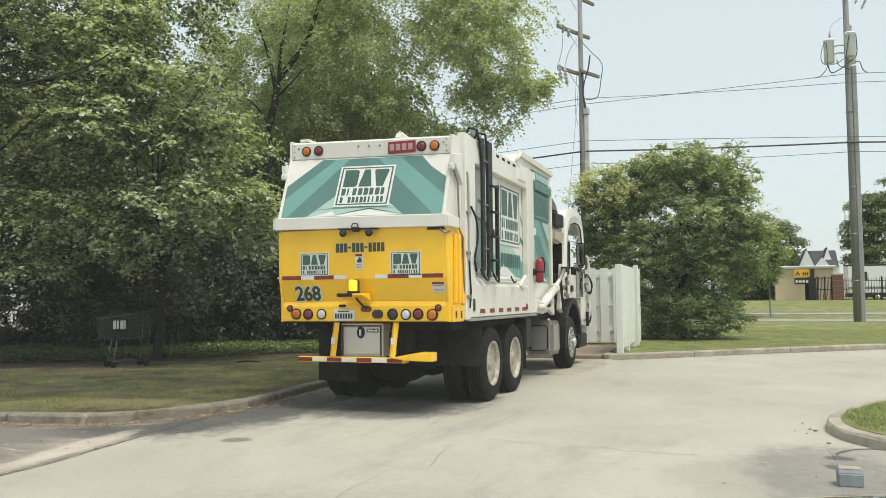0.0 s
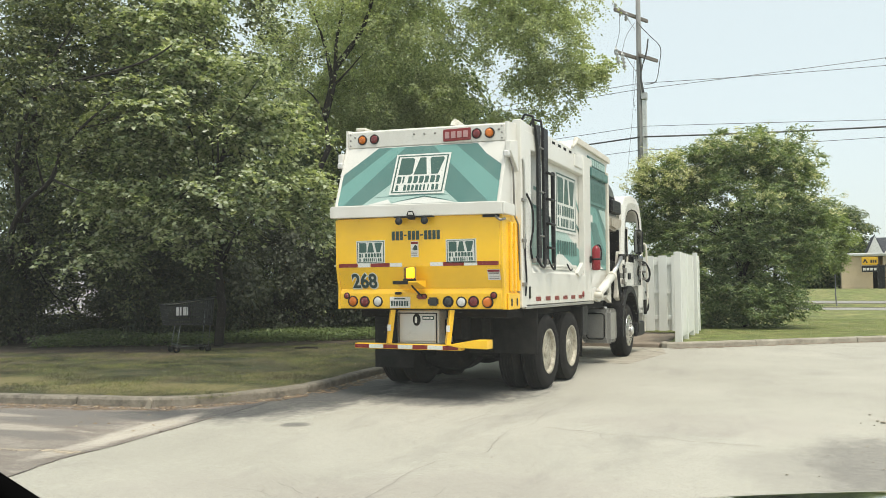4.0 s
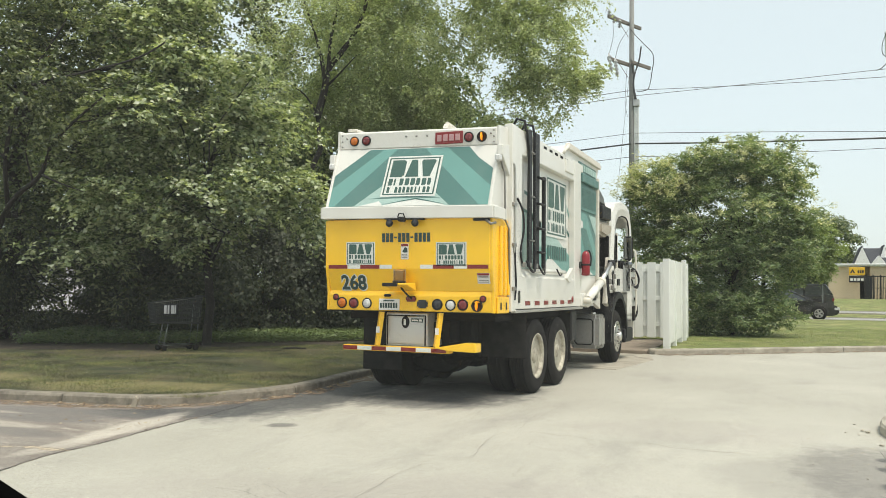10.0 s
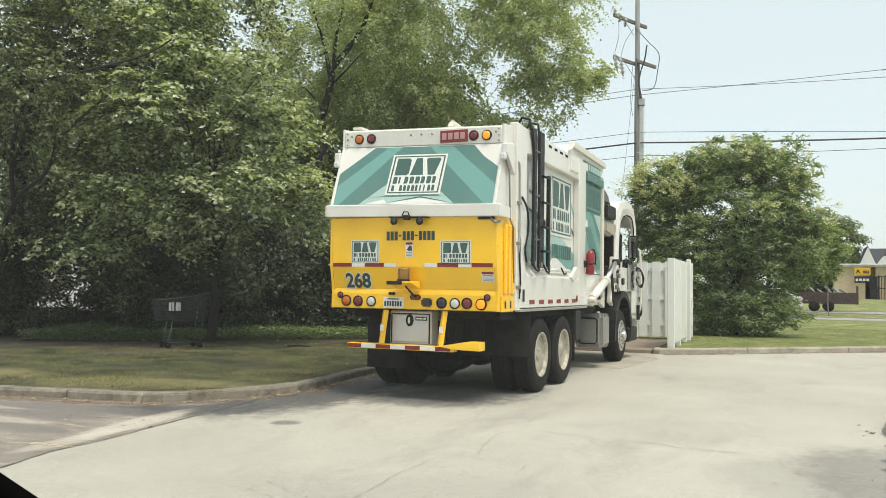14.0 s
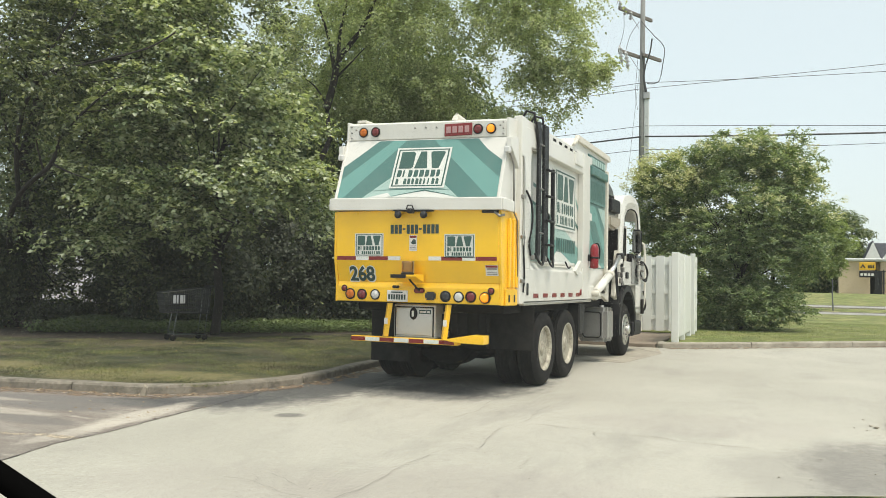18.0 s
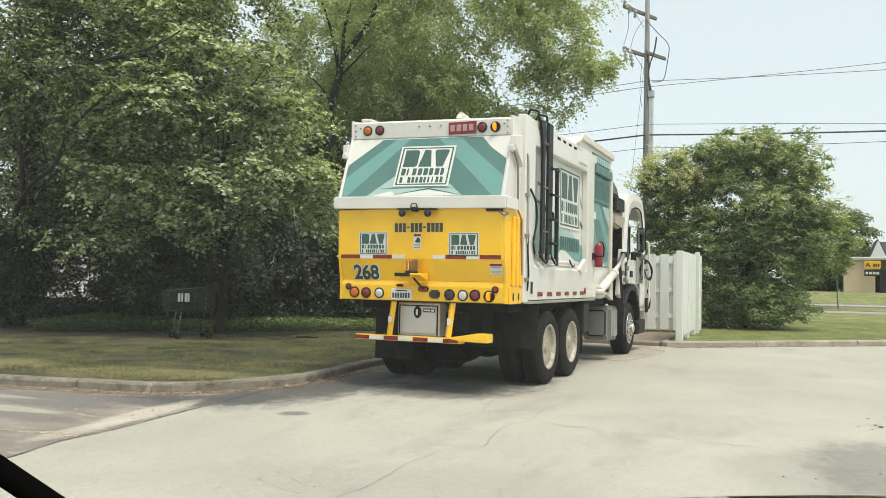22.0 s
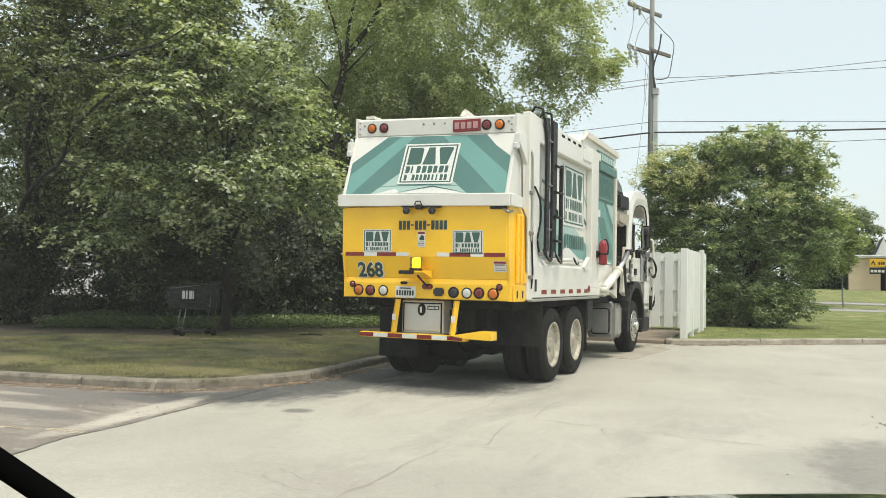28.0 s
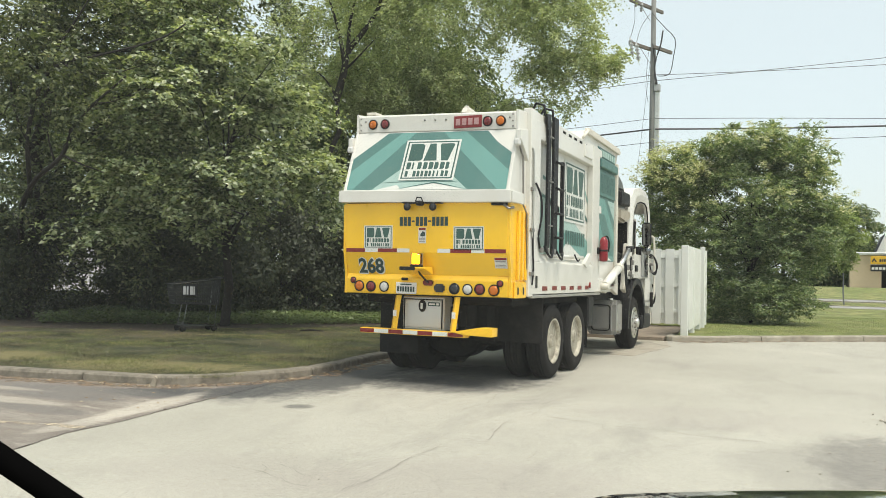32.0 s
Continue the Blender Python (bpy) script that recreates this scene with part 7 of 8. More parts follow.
    F([(0.95, 2.6), (2.1, 2.3), (2.1, 3.15), (0.95, 3.2)], "film_white")
    F([(2.2, 1.74), (3.3, 1.74), (2.5, 1.95)], "film_white", 2)
    F([(3.2, 2.5), (3.8, 2.25), (3.8, 2.3), (3.2, 2.58)], "teal_dark", 1)
    F([(3.35, 2.9), (3.82, 2.5), (3.82, 2.55), (3.35, 2.98)], "teal_mid", 1)
    F([(1.3, 2.75), (2.0, 2.68), (2.0, 2.72), (1.3, 2.8)], "teal", 1)
    F([(1.3, 2.5), (2.0, 2.46), (2.0, 2.49), (1.3, 2.54)], "teal", 1)
    emblem(2.33, 3.5, 2.24, 3.16, body, wall, "ink_green", lift=0.013)
    for i in range(9):
        F(rect(2.42 + 0.125 * i, 2.505 + 0.125 * i, 1.90, 2.11), "teal_dark", 3)
    part("latch_box", box(1.225, 1.255, 3.98, 4.08, 1.80, 1.92, 0.015), "black", body)
    part("marker_lamp", box(1.225, 1.24, 0.78, 0.84, 1.26, 1.42, 0.006), "lens_dark", body)
    part("sign_plate", box(1.225, 1.23, 0.72, 0.80, 1.95, 2.1), "paper", body)
    part("sill_pipe", tube([(1.2, 1.4, 1.70), (1.2, 3.2, 1.72)], 0.028, 8), "white", body)
    part("sill_bracket", prism([(3.15, 1.62), (3.5, 1.80), (3.62, 1.72), (3.3, 1.56)], "x", 1.19, 1.25, 0.006), "white", body)
    # ladder and hose guard in black
    lad = part("ladder", box(1.235, 1.275, 1.36, 1.56, 1.72, 3.60, 0.008), "black", TRUCK, "black steel ladder and hose guard")
    part("rail", prism([(1.02, 3.58), (1.22, 3.60), (1.24, 1.74), (1.10, 1.74), (1.12, 3.3)], "x", 1.235, 1.27, 0.006), "black", lad)
    part("rail", box(1.27, 1.32, 1.66, 1.73, 1.74, 3.02, 0.012), "black", lad)
    for z in (1.95, 2.28, 2.62, 2.98):
        part("rung", tube([(1.30, 1.4, z), (1.31, 1.72, z)], 0.018, 8), "black", lad)
    for z in (2.1, 2.7, 3.3):
        part("rung", tube([(1.26, 1.15, z), (1.26, 1.45, z)], 0.014, 6), "steel", lad)
    for y in (1.05, 1.42):
        part("hoop", tube([(1.23, y, 3.56), (1.22, y, 3.70), (1.1, y + 0.02, 3.74), (1.0, y + 0.02, 3.58)], 0.018, 8), "black", lad)
    for pts, r in (([(1.235, 0.70, 2.62), (1.27, 0.82, 2.45), (1.27, 0.86, 2.2), (1.25, 0.80, 1.95), (1.24, 0.9, 1.78)], 0.014),
                   ([(1.25, 1.05, 1.82), (1.29, 1.12, 1.70), (1.29, 1.28, 1.68), (1.26, 1.4, 1.80)], 0.016), ([(1.27, 1.5, 1.80), (1.31, 1.58, 1.68), (1.30, 1.74, 1.66), (1.26, 1.84, 1.76)], 0.014),
                   ([(1.25, 2.55, 1.75), (1.27, 2.65, 1.66), (1.26, 2.8, 1.68)], 0.012)):
        part("hose", tube(bend(pts), r, 7), "black", lad)
    for y, z in ((1.18, 1.76), (1.46, 1.76), (1.84, 1.74), (0.92, 1.76)):
        part("fitting", box(1.235, 1.285, y - 0.03, y + 0.03, z - 0.035, z + 0.035, 0.01), "steel", lad)
    part("edge_pipe", tube(bend([(1.235, 0.52, 3.05), (1.25, 0.55, 2.95), (1.25, 0.57, 2.3), (1.245, 0.55, 1.9)]), 0.014, 7), "alu_dull", TRUCK)
    part("edge_hose", tube(bend([(1.24, 0.60, 2.1), (1.25, 0.58, 1.8), (1.25, 0.62, 1.5), (1.24, 0.60, 1.3)]), 0.012, 7), "black", TRUCK)
    for z in (1.42, 1.98, 2.5):
        part("edge_clamp", box(1.225, 1.26, 0.50, 0.62, z, z + 0.05, 0.008), "steel", TRUCK)
    part("round_marker", lathe([(0.05, 0), (0.05, 0.012), (0.001, 0.014)], 16, "x", m=pose(1.226, 3.56, 1.29)), "red_film", TRUCK)
    # extinguisher, cylinder, arm
    ext = part("fire_extinguisher", lathe([(0.001, 0), (0.062, 0.01), (0.07, 0.04), (0.07, 0.34), (0.05, 0.39), (0.025, 0.41), (0.001, 0.42)], 18, "z", m=pose(1.315, 4.10, 1.68)), "red", TRUCK, "red fire extinguisher")
    part("band", lathe([(0.073, 0.17), (0.073, 0.20)], 18, "z", m=pose(1.315, 4.10, 1.68)), "black", ext)
    part("nozzle", tube(bend([(1.315, 4.10, 2.09), (1.36, 4.14, 2.10), (1.39, 4.16, 2.0), (1.385, 4.15, 1.85)]), 0.013, 6), "black", ext)
    cyl = part("lift_cylinder", tube([(1.30, 4.28, 1.28), (1.30, 5.34, 1.60)], 0.072, 18), "white", TRUCK, "white hydraulic lift cylinder")
    part("rod", tube([(1.30, 5.32, 1.594), (1.30, 6.14, 1.95)], 0.042, 12), "alu", cyl)
    part("collar", tube([(1.30, 5.26, 1.576), (1.30, 5.38, 1.612)], 0.082, 18), "white_dirty", cyl)
    part("pin", tube([(1.2, 4.24, 1.27), (1.38, 4.24, 1.27)], 0.05, 12), "white_dirty", cyl)
    part("clevis", box(1.2, 1.25, 4.1, 4.4, 1.17, 1.40, 0.02), "white", cyl)
    part("eye", tube([(1.24, 6.2, 1.97), (1.36, 6.2, 1.97)], 0.055, 12), "black", cyl)
    arm = part("lift_arm", prism([(5.98, 1.20), (6.22, 1.14), (6.50, 1.75), (6.46, 2.05), (6.26, 2.08), (6.14, 1.75)], "x", 1.17, 1.25, 0.012), "white_dirty", TRUCK, "worn white lift arm")
    part("boss", tube([(1.2, 6.1, 1.24), (1.29, 6.1, 1.24)], 0.07, 14), "white_dirty", arm)
    part("link", prism([(5.82, 1.30), (6.0, 1.26), (6.1, 1.75), (5.95, 1.85)], "x", 1.10, 1.16, 0.006), "white_dirty", arm)
    for k in range(3):
        part("hose", tube(bend([(1.26, 5.92 + 0.07 * k, 1.85), (1.30, 5.86 + 0.08 * k, 1.45), (1.31, 6.0 + 0.05 * k, 1.12 - 0.03 * k), (1.30, 6.35, 1.10 + 0.02 * k), (1.28, 6.48, 1.4), (1.27, 6.42, 1.8)]), 0.0095, 7), "black", arm)
    for y, z in ((6.5, 1.62), (6.44, 1.5), (6.62, 1.72), (6.2, 1.62)):
        part("coupling", box(1.24, 1.30, y - 0.04, y + 0.04, z - 0.05, z + 0.05, 0.012), "steel", arm)
    part("pump_block", box(0.9, 1.16, 5.82, 6.5, 1.2, 1.9, 0.03), "frame", TRUCK)
    part("floor_skirt", prism([(4.12, 1.25), (5.8, 1.45), (5.8, 1.10), (5.3, 1.22), (4.9, 1.14), (4.5, 1.2)], "x", 1.10, 1.18, 0.008), "white_dirty", TRUCK)
    for y in (5.86, 6.0):
        part("recess_pipe", tube([(1.08, y, 1.4), (1.08, y, 2.5)], 0.022, 8), "steel", TRUCK)
    # Dark plate put in so the recess behind the hopper reads shaded.
    part("recess_plate", box(0.9, 1.02, 5.79, 6.4, 1.3, 2.6, 0.012), "frame", TRUCK)


def truck_cab():
    # shell with real window openings, so the far foliage shows through
    outer = [(6.56, 1.85), (6.66, 2.25), (6.78, 2.72), (6.88, 3.02), (7.12, 3.20), (7.7, 3.29), (8.3, 3.27), (8.62, 3.14), (8.80, 2.88), (8.92, 2.35), (8.95, 1.85)]
    inner = [(6.98, 1.85), (6.99, 2.25), (7.04, 2.55), (7.14, 2.78), (7.36, 2.93), (7.75, 3.0), (8.2, 3.0), (8.4, 2.94), (8.53, 2.74), (8.60, 2.35), (8.62, 1.85)]
    cab = part("cab_base", box(-1.2, 1.2, 6.74, 8.94, 1.40, 1.88, 0.04, seg=3), "white", TRUCK, "white low-entry cab")
    part("cab_front", box(-1.2, 1.2, 8.2, 8.94, 0.9, 1.42, 0.03, seg=2), "white", cab)
    for s in (-1, 1):
        bm = bmesh.new()
        lo, mid_, hi = 1.2, 1.215, 1.13
        mids = [((a[0] + b[0]) / 2, (a[1] + b[1]) / 2) for a, b in zip(outer, inner)]
        rows = [[bm.verts.new((x * s, y, z)) for y, z in line] for x, line in ((hi, outer), (lo - 0.015, outer), (mid_, mids), (lo - 0.005, inner), (hi, inner))]
        for i in range(len(outer) - 1):
            for r0, r1 in zip(rows, rows[1:] + rows[:1]):
                bm.faces.new((r0[i], r0[i + 1], r1[i + 1], r1[i]))
        bmesh.ops.recalc_face_normals(bm, faces=bm.faces)
        part("side_frame", bm, "white", cab)
        X = lambda a, b: (min(a * s, b * s), max(a * s, b * s))
        part("window_seal", tube([(1.19 * s, y, z) for y, z in inner], 0.014, 6), "frame", cab)
        part("window_bar", box(*X(1.15, 1.19), 7.30, 7.36, 1.88, 2.62, 0.01), "white_dirty", cab)
        vent = part("vent_window", box(*X(1.16, 1.18), 7.02, 7.28, 2.02, 2.56, 0.01), "lens_dark", cab)
        part("vent_frame", tube([(1.185 * s, 7.02, 2.02), (1.185 * s, 7.28, 2.02), (1.185 * s, 7.28, 2.56), (1.185 * s, 7.06, 2.56), (1.185 * s, 7.02, 2.02)], 0.014, 6), "frame", vent)
        part("rear_corner", prism([(6.52, 1.86), (6.98, 1.86), (6.98, 1.42), (6.52, 1.42)], "x", *X(1.13, 1.2), 0.01), "white", cab)
        part("door_panel", box(*X(1.2, 1.222), 7.0, 8.72, 1.42, 1.9, 0.015, seg=2), "white", cab)
        part("door_foot", box(*X(1.2, 1.222), 8.2, 8.72, 0.95, 1.42, 0.015, seg=2), "white", cab)
        part("lower_glass", box(*X(1.222, 1.23), 7.72, 8.46, 1.44, 1.98, 0.03, seg=2), "glass", cab)
        part("door_latch", box(*X(1.222, 1.25), 7.1, 7.3, 1.55, 1.68, 0.01), "black", cab)
        part("door_sticker", box(*X(1.222, 1.226), 6.86, 7.0, 1.5, 1.8), "paper", cab)
        part("grab_rail", tube(bend([(1.22 * s, 8.84, 0.95), (1.28 * s, 8.88, 1.05), (1.28 * s, 8.9, 1.6), (1.27 * s, 8.9, 2.25), (1.21 * s, 8.88, 2.35)]), 0.022, 8), "white_dirty", cab)
        part("door_hinge", box(*X(1.22, 1.27), 8.74, 8.9, 0.80, 1.12, 0.01), "frame", cab)
        mir = part("mirror", box(*X(1.27, 1.46), 7.50, 7.58, 2.07, 2.56, 0.035, seg=3), "black", cab, "black framed wing mirror")
        part("mirror_glass", box(*X(1.288, 1.442), 7.494, 7.504, 2.10, 2.53, 0.003), "mirror_glass", mir)
        part("spot_mirror", lathe([(0.001, -0.02), (0.05, -0.016), (0.085, 0.0), (0.085, 0.03), (0.001, 0.03)], 20, "y", m=pose(1.37 * s, 7.52, 1.98)), "mirror_glass", mir)
        for z in (2.15, 2.5):
            part("mirror_arm", tube(bend([(1.19 * s, 8.4, z + 0.05), (1.3 * s, 8.1, z + 0.03), (1.36 * s, 7.6, z)]), 0.013, 7), "white_dirty", mir)
    arc = outer[3:9]
    part("cab_roof", prism(arc + [(y + (0.05 if y < 7.7 else -0.05), z - 0.06) for y, z in arc[::-1]], "x", -1.135, 1.135), "white", cab)
    part("rear_wall", box(-1.13, 0.95, 6.80, 6.86, 1.86, 2.95, 0.01), "white_dirty", cab)
    shield = part("engine_cover", prism([(5.80, 2.5), (5.80, 3.40), (6.05, 3.36), (6.36, 3.26), (6.56, 3.06), (6.62, 2.8), (6.62, 2.5)], "x", 0.1, 1.12, 0.03, seg=3), "grey_shield", TRUCK, "grey engine cover behind the cab")
    part("cover_rib", box(1.12, 1.14, 5.84, 6.4, 3.08, 3.12, 0.006), "frame", shield)
    part("intake", box(0.95, 1.22, 5.84, 6.58, 2.80, 3.05, 0.02), "black", TRUCK, "black air intake box")
    part("cowl", prism([(5.80, 2.50), (5.80, 2.74), (6.66, 2.76), (6.78, 2.66), (6.66, 2.52), (6.3, 2.46)], "x", 0.95, 1.20, 0.05, seg=3), "cowl_grime_shade", TRUCK)
    # Black sheet added in place of the shaded recess at the cab's rear.
    part("rear_baffle", box(0.9, 1.195, 6.44, 6.50, 1.3, 2.5, 0.01), "frame", TRUCK)
    part("seat", box(-0.8, -0.2, 7.2, 7.75, 1.9, 2.5, 0.08, seg=3), "black", cab)
    part("dashboard", box(-1.1, 1.1, 8.3, 8.85, 1.85, 2.1, 0.05, seg=2), "black", cab)
    for k in range(3):
        part("hose_bundle", tube(bend([(1.24, 8.55, 1.95 - 0.04 * k), (1.30, 8.7, 1.9), (1.345 + 0.01 * k, 8.8, 1.72), (1.33, 8.82, 1.52 + 0.03 * k), (1.27, 8.7, 1.55), (1.24, 8.6, 1.7)]), 0.015, 7), "black", cab)
    for z in (1.55, 1.7, 1.85):
        part("hose_clamp", box(1.23, 1.30, 8.62, 8.7, z, z + 0.05, 0.008), "steel", cab)
    part("loom", tube(bend([(1.25, 8.9, 1.3), (1.29, 8.92, 1.1), (1.29, 8.9, 0.92), (1.25, 8.8, 0.86)]), 0.022, 7), "frame", cab)


truck_tail()
truck_chassis()
truck_body()
truck_cab()


# ---- shopping trolley on the lawn ----
def trolley():
    root = tagged(empty("shopping_cart", pose(-7.36, 4.17, 0.105, 0, 0, 59)), "dark plastic shopping cart standing on the shaded lawn", "shopping cart")
    bm = bmesh.new()

    def edge(a, b, r=0.007):
        tube([a, b], r, 4, bm)
    lo = [(-0.46, -0.22, 0.58), (0.42, -0.24, 0.56), (0.42, 0.24, 0.56), (-0.46, 0.22, 0.58)]
    hi = [(-0.52, -0.24, 0.98), (0.44, -0.29, 1.10), (0.44, 0.29, 1.10), (-0.52, 0.24, 0.98)]
    lerp = lambda a, b, t: tuple(p + (q - p) * t for p, q in zip(a, b))
    for i in range(4):
        j = (i + 1) % 4
        edge(lo[i], lo[j], 0.012)
        edge(hi[i], hi[j], 0.016)
        edge(lo[i], hi[i], 0.012)
        n = 24 if i % 2 == 0 else 12
        for k in range(1, n):
            edge(lerp(lo[i], lo[j], k / n), lerp(hi[i], hi[j], k / n), 0.0085)
        for k in (0.2, 0.4, 0.6, 0.8):
            edge(lerp(lo[i], hi[i], k), lerp(lo[j], hi[j], k), 0.007)
    for k in range(1, 8):
        edge(lerp(lo[0], lo[1], k / 8), lerp(lo[3], lo[2], k / 8))
    part("basket", bm, "cart", root)
    for k in (-1, 1):
        for z0 in (0.0, 0.2, 0.4, 0.62, 0.8):
            q = [lerp(lo[0 if k < 0 else 3], hi[0 if k < 0 else 3], z0 + 0.02), lerp(lo[1 if k < 0 else 2], hi[1 if k < 0 else 2], z0 + 0.02), lerp(lo[1 if k < 0 else 2], hi[1 if k < 0 else 2], z0 + 0.06), lerp(lo[0 if k < 0 else 3], hi[0 if k < 0 else 3], z0 + 0.06)]
            part("side_slat", plate(q, 0.006), "cart", root)
    part("top_rim", tube(hi + [hi[0]], 0.013, 6), "cart_rim", root, "worn grey rim of the basket")
    for s in (-1, 1):
        part("side_frame", tube([(0.44, 0.2 * s, 0.95), (0.40, 0.2 * s, 0.56), (0.36, 0.21 * s, 0.12), (-0.30, 0.18 * s, 0.12), (-0.22, 0.18 * s, 0.56)], 0.012, 6), "cart_steel", root)
        for x in (-0.30, 0.36):
            part("castor", lathe([(0.02, -0.015), (0.06, -0.015), (0.06, 0.015), (0.02, 0.015)], 16, "y", m=pose(x, 0.2 * s, 0.06)), "rubber", root)
    part("shelf_bar", tube([(-0.28, -0.18, 0.17), (-0.28, 0.18, 0.17)], 0.012, 6), "cart_steel", root)
    part("handle", tube([(0.50, -0.3, 1.12), (0.52, -0.2, 1.13), (0.52, 0.2, 1.13), (0.50, 0.3, 1.12)], 0.018, 8), "cart", root)
    sg = part("sign", box(-0.36, -0.06, -0.285, -0.276, 0.74, 0.96, 0.004), "lens_dark", root, "small white and dark sign panel")
    for i, w in enumerate((0.05, 0.035, 0.06, 0.03)):
        part("bar", box(-0.34 + 0.07 * i, -0.34 + 0.07 * i + w, -0.29, -0.285, 0.77, 0.94), "porcelain", sg)


trolley()
for i, (x, y, r, l) in enumerate(((-5.44, 5.7, 30, 0.5),)):
    stick = part("fallen_branch", tube([(-l / 2, 0, 0.02), (0, 0.03, 0.035), (l / 2, -0.02, 0.02)], [0.02, 0.025, 0.012], 6), "bark")
    stick.matrix_world = pose(x, y, 0.1, 0, 0, r)
    tagged(stick, "short dark fallen branch on the grass", "branch")
tuft = part("broken_kerb_chip", prism([(-0.03, 0), (0.04, 0), (0.06, 0.10), (0.03, 0.13), (-0.01, 0.05)], "y", -0.02, 0.02), "sand")
tuft.matrix_world = pose(-2.62, -1.93, 0.0, 0, 0, 20)
tagged(tuft, "pale dry splinter leaning on the kerb", "splinter")

# debris on the asphalt
rng_d = random.Random(8)
deb_v, deb_f = [], []
for i in range(2600):
    k = rng_d.random()
    if k < 0.62:
        q = left_line[rng_d.randrange(20, len(left_line))]
        u = abs(rng_d.gauss(0, 0.1)) + 0.01
        x, y = q[0] + u * rng_d.uniform(0.2, 1.2), q[1] - u * rng_d.uniform(0.6, 1.2)
    elif k < 0.65:
        x, y = rng_d.gauss(5.0, 0.5), rng_d.gauss(-0.9, 0.5)
    elif k < 0.92:
        q = right_line[rng_d.randrange(6, len(right_line) - 20)]
        x, y = q[0] + rng_d.uniform(0, 0.3), q[1] - rng_d.uniform(0.05, 0.4)
    elif k < 0.94:
        x = rng_d.uniform(-3.4, -1.3)
        y = rng_d.uniform(-3.3, -2.0) + 0.75 * (-1.3 - x) * -0.4
    else:
        x, y = rng_d.uniform(-3, 6), rng_d.uniform(-6, 6)
    s, a = rng_d.uniform(0.005, 0.026) * (0.4 if 0.62 < k < 0.65 or k > 0.94 else 1.0), rng_d.uniform(0, 6.3)
    n0 = len(deb_v)
    for j in range(3):
        deb_v.append((x + s * math.cos(a + j * 2.1), y + s * math.sin(a + j * 2.1), 0.009))
    deb_v.append((x, y, 0.009 + s * 0.5))
    deb_f += [(n0, n0 + 1, n0 + 3), (n0 + 1, n0 + 2, n0 + 3), (n0 + 2, n0, n0 + 3)]
for i in range(170):
    x, y = rng_d.uniform(-9.5, -2.2), rng_d.uniform(-1.9, 5.5)
    s, a = rng_d.uniform(0.006, 0.018), rng_d.uniform(0, 6.3)
    if any(abs(x - q[0]) + abs(y - q[1]) < 0.35 for q in left_line):
        continue
    n0 = len(deb_v)
    for j in range(3):
        deb_v.append((x + s * math.cos(a + j * 2.1), y + s * math.sin(a + j * 2.1), 0.112 + 0.02 * rng_d.random()))
    deb_v.append((x, y, 0.135))
    deb_f += [(n0, n0 + 1, n0 + 3), (n0 + 1, n0 + 2, n0 + 3), (n0 + 2, n0, n0 + 3)]
tagged(part("gravel_crumbs", array_mesh("crumbs", deb_v, deb_f), "crumbs"), "loose gravel crumbs and dry leaf bits on asphalt and lawn", "gravel", kind="stuff")

stop_ = tagged(empty("wheel_stop", pose(5.265, -2.53, 0.0, 0, 0, 0)), "blue grey painted block at the edge of the island", "block")
part("block", prism([(-0.09, 0.004), (0.09, 0.004), (0.09, 0.10), (0.065, 0.128), (-0.065, 0.128), (-0.09, 0.10)], "x", -0.085, 0.085, 0.008, seg=2), "stop", stop_)
part("cap", box(-0.075, 0.075, -0.06, 0.06, 0.126, 0.133, 0.003), "concrete", stop_)
rng_r = random.Random(4)
for x, y, r in ((5.21, 0.10, 0.05), (5.17, 0.2, 0.035), (5.12, 0.63, 0.025), (5.28, -0.66, 0.04), (5.12, -0.1, 0.02), (4.38, -2.76, 0.02), (4.6, -2.72, 0.015), (5.05, -2.3, 0.018), (5.0, 0.0, 0.02)):
    bm = bmesh.new()
    r *= 0.7
    bmesh.ops.create_icosphere(bm, subdivisions=1, radius=r)
    for v in bm.verts:
        v.co *= rng_r.uniform(0.65, 1.1)
        v.co.z = max(v.co.z * 0.5, -r * 0.2)
    rock = part("loose_stone", bm, "concrete")
    rock.matrix_world = pose(x, y, 0.004 + r * 0.2, 0, 0, rng_r.uniform(0, 360))
    tagged(rock, "pale broken stone lying on the asphalt", "stone", "loose stones")


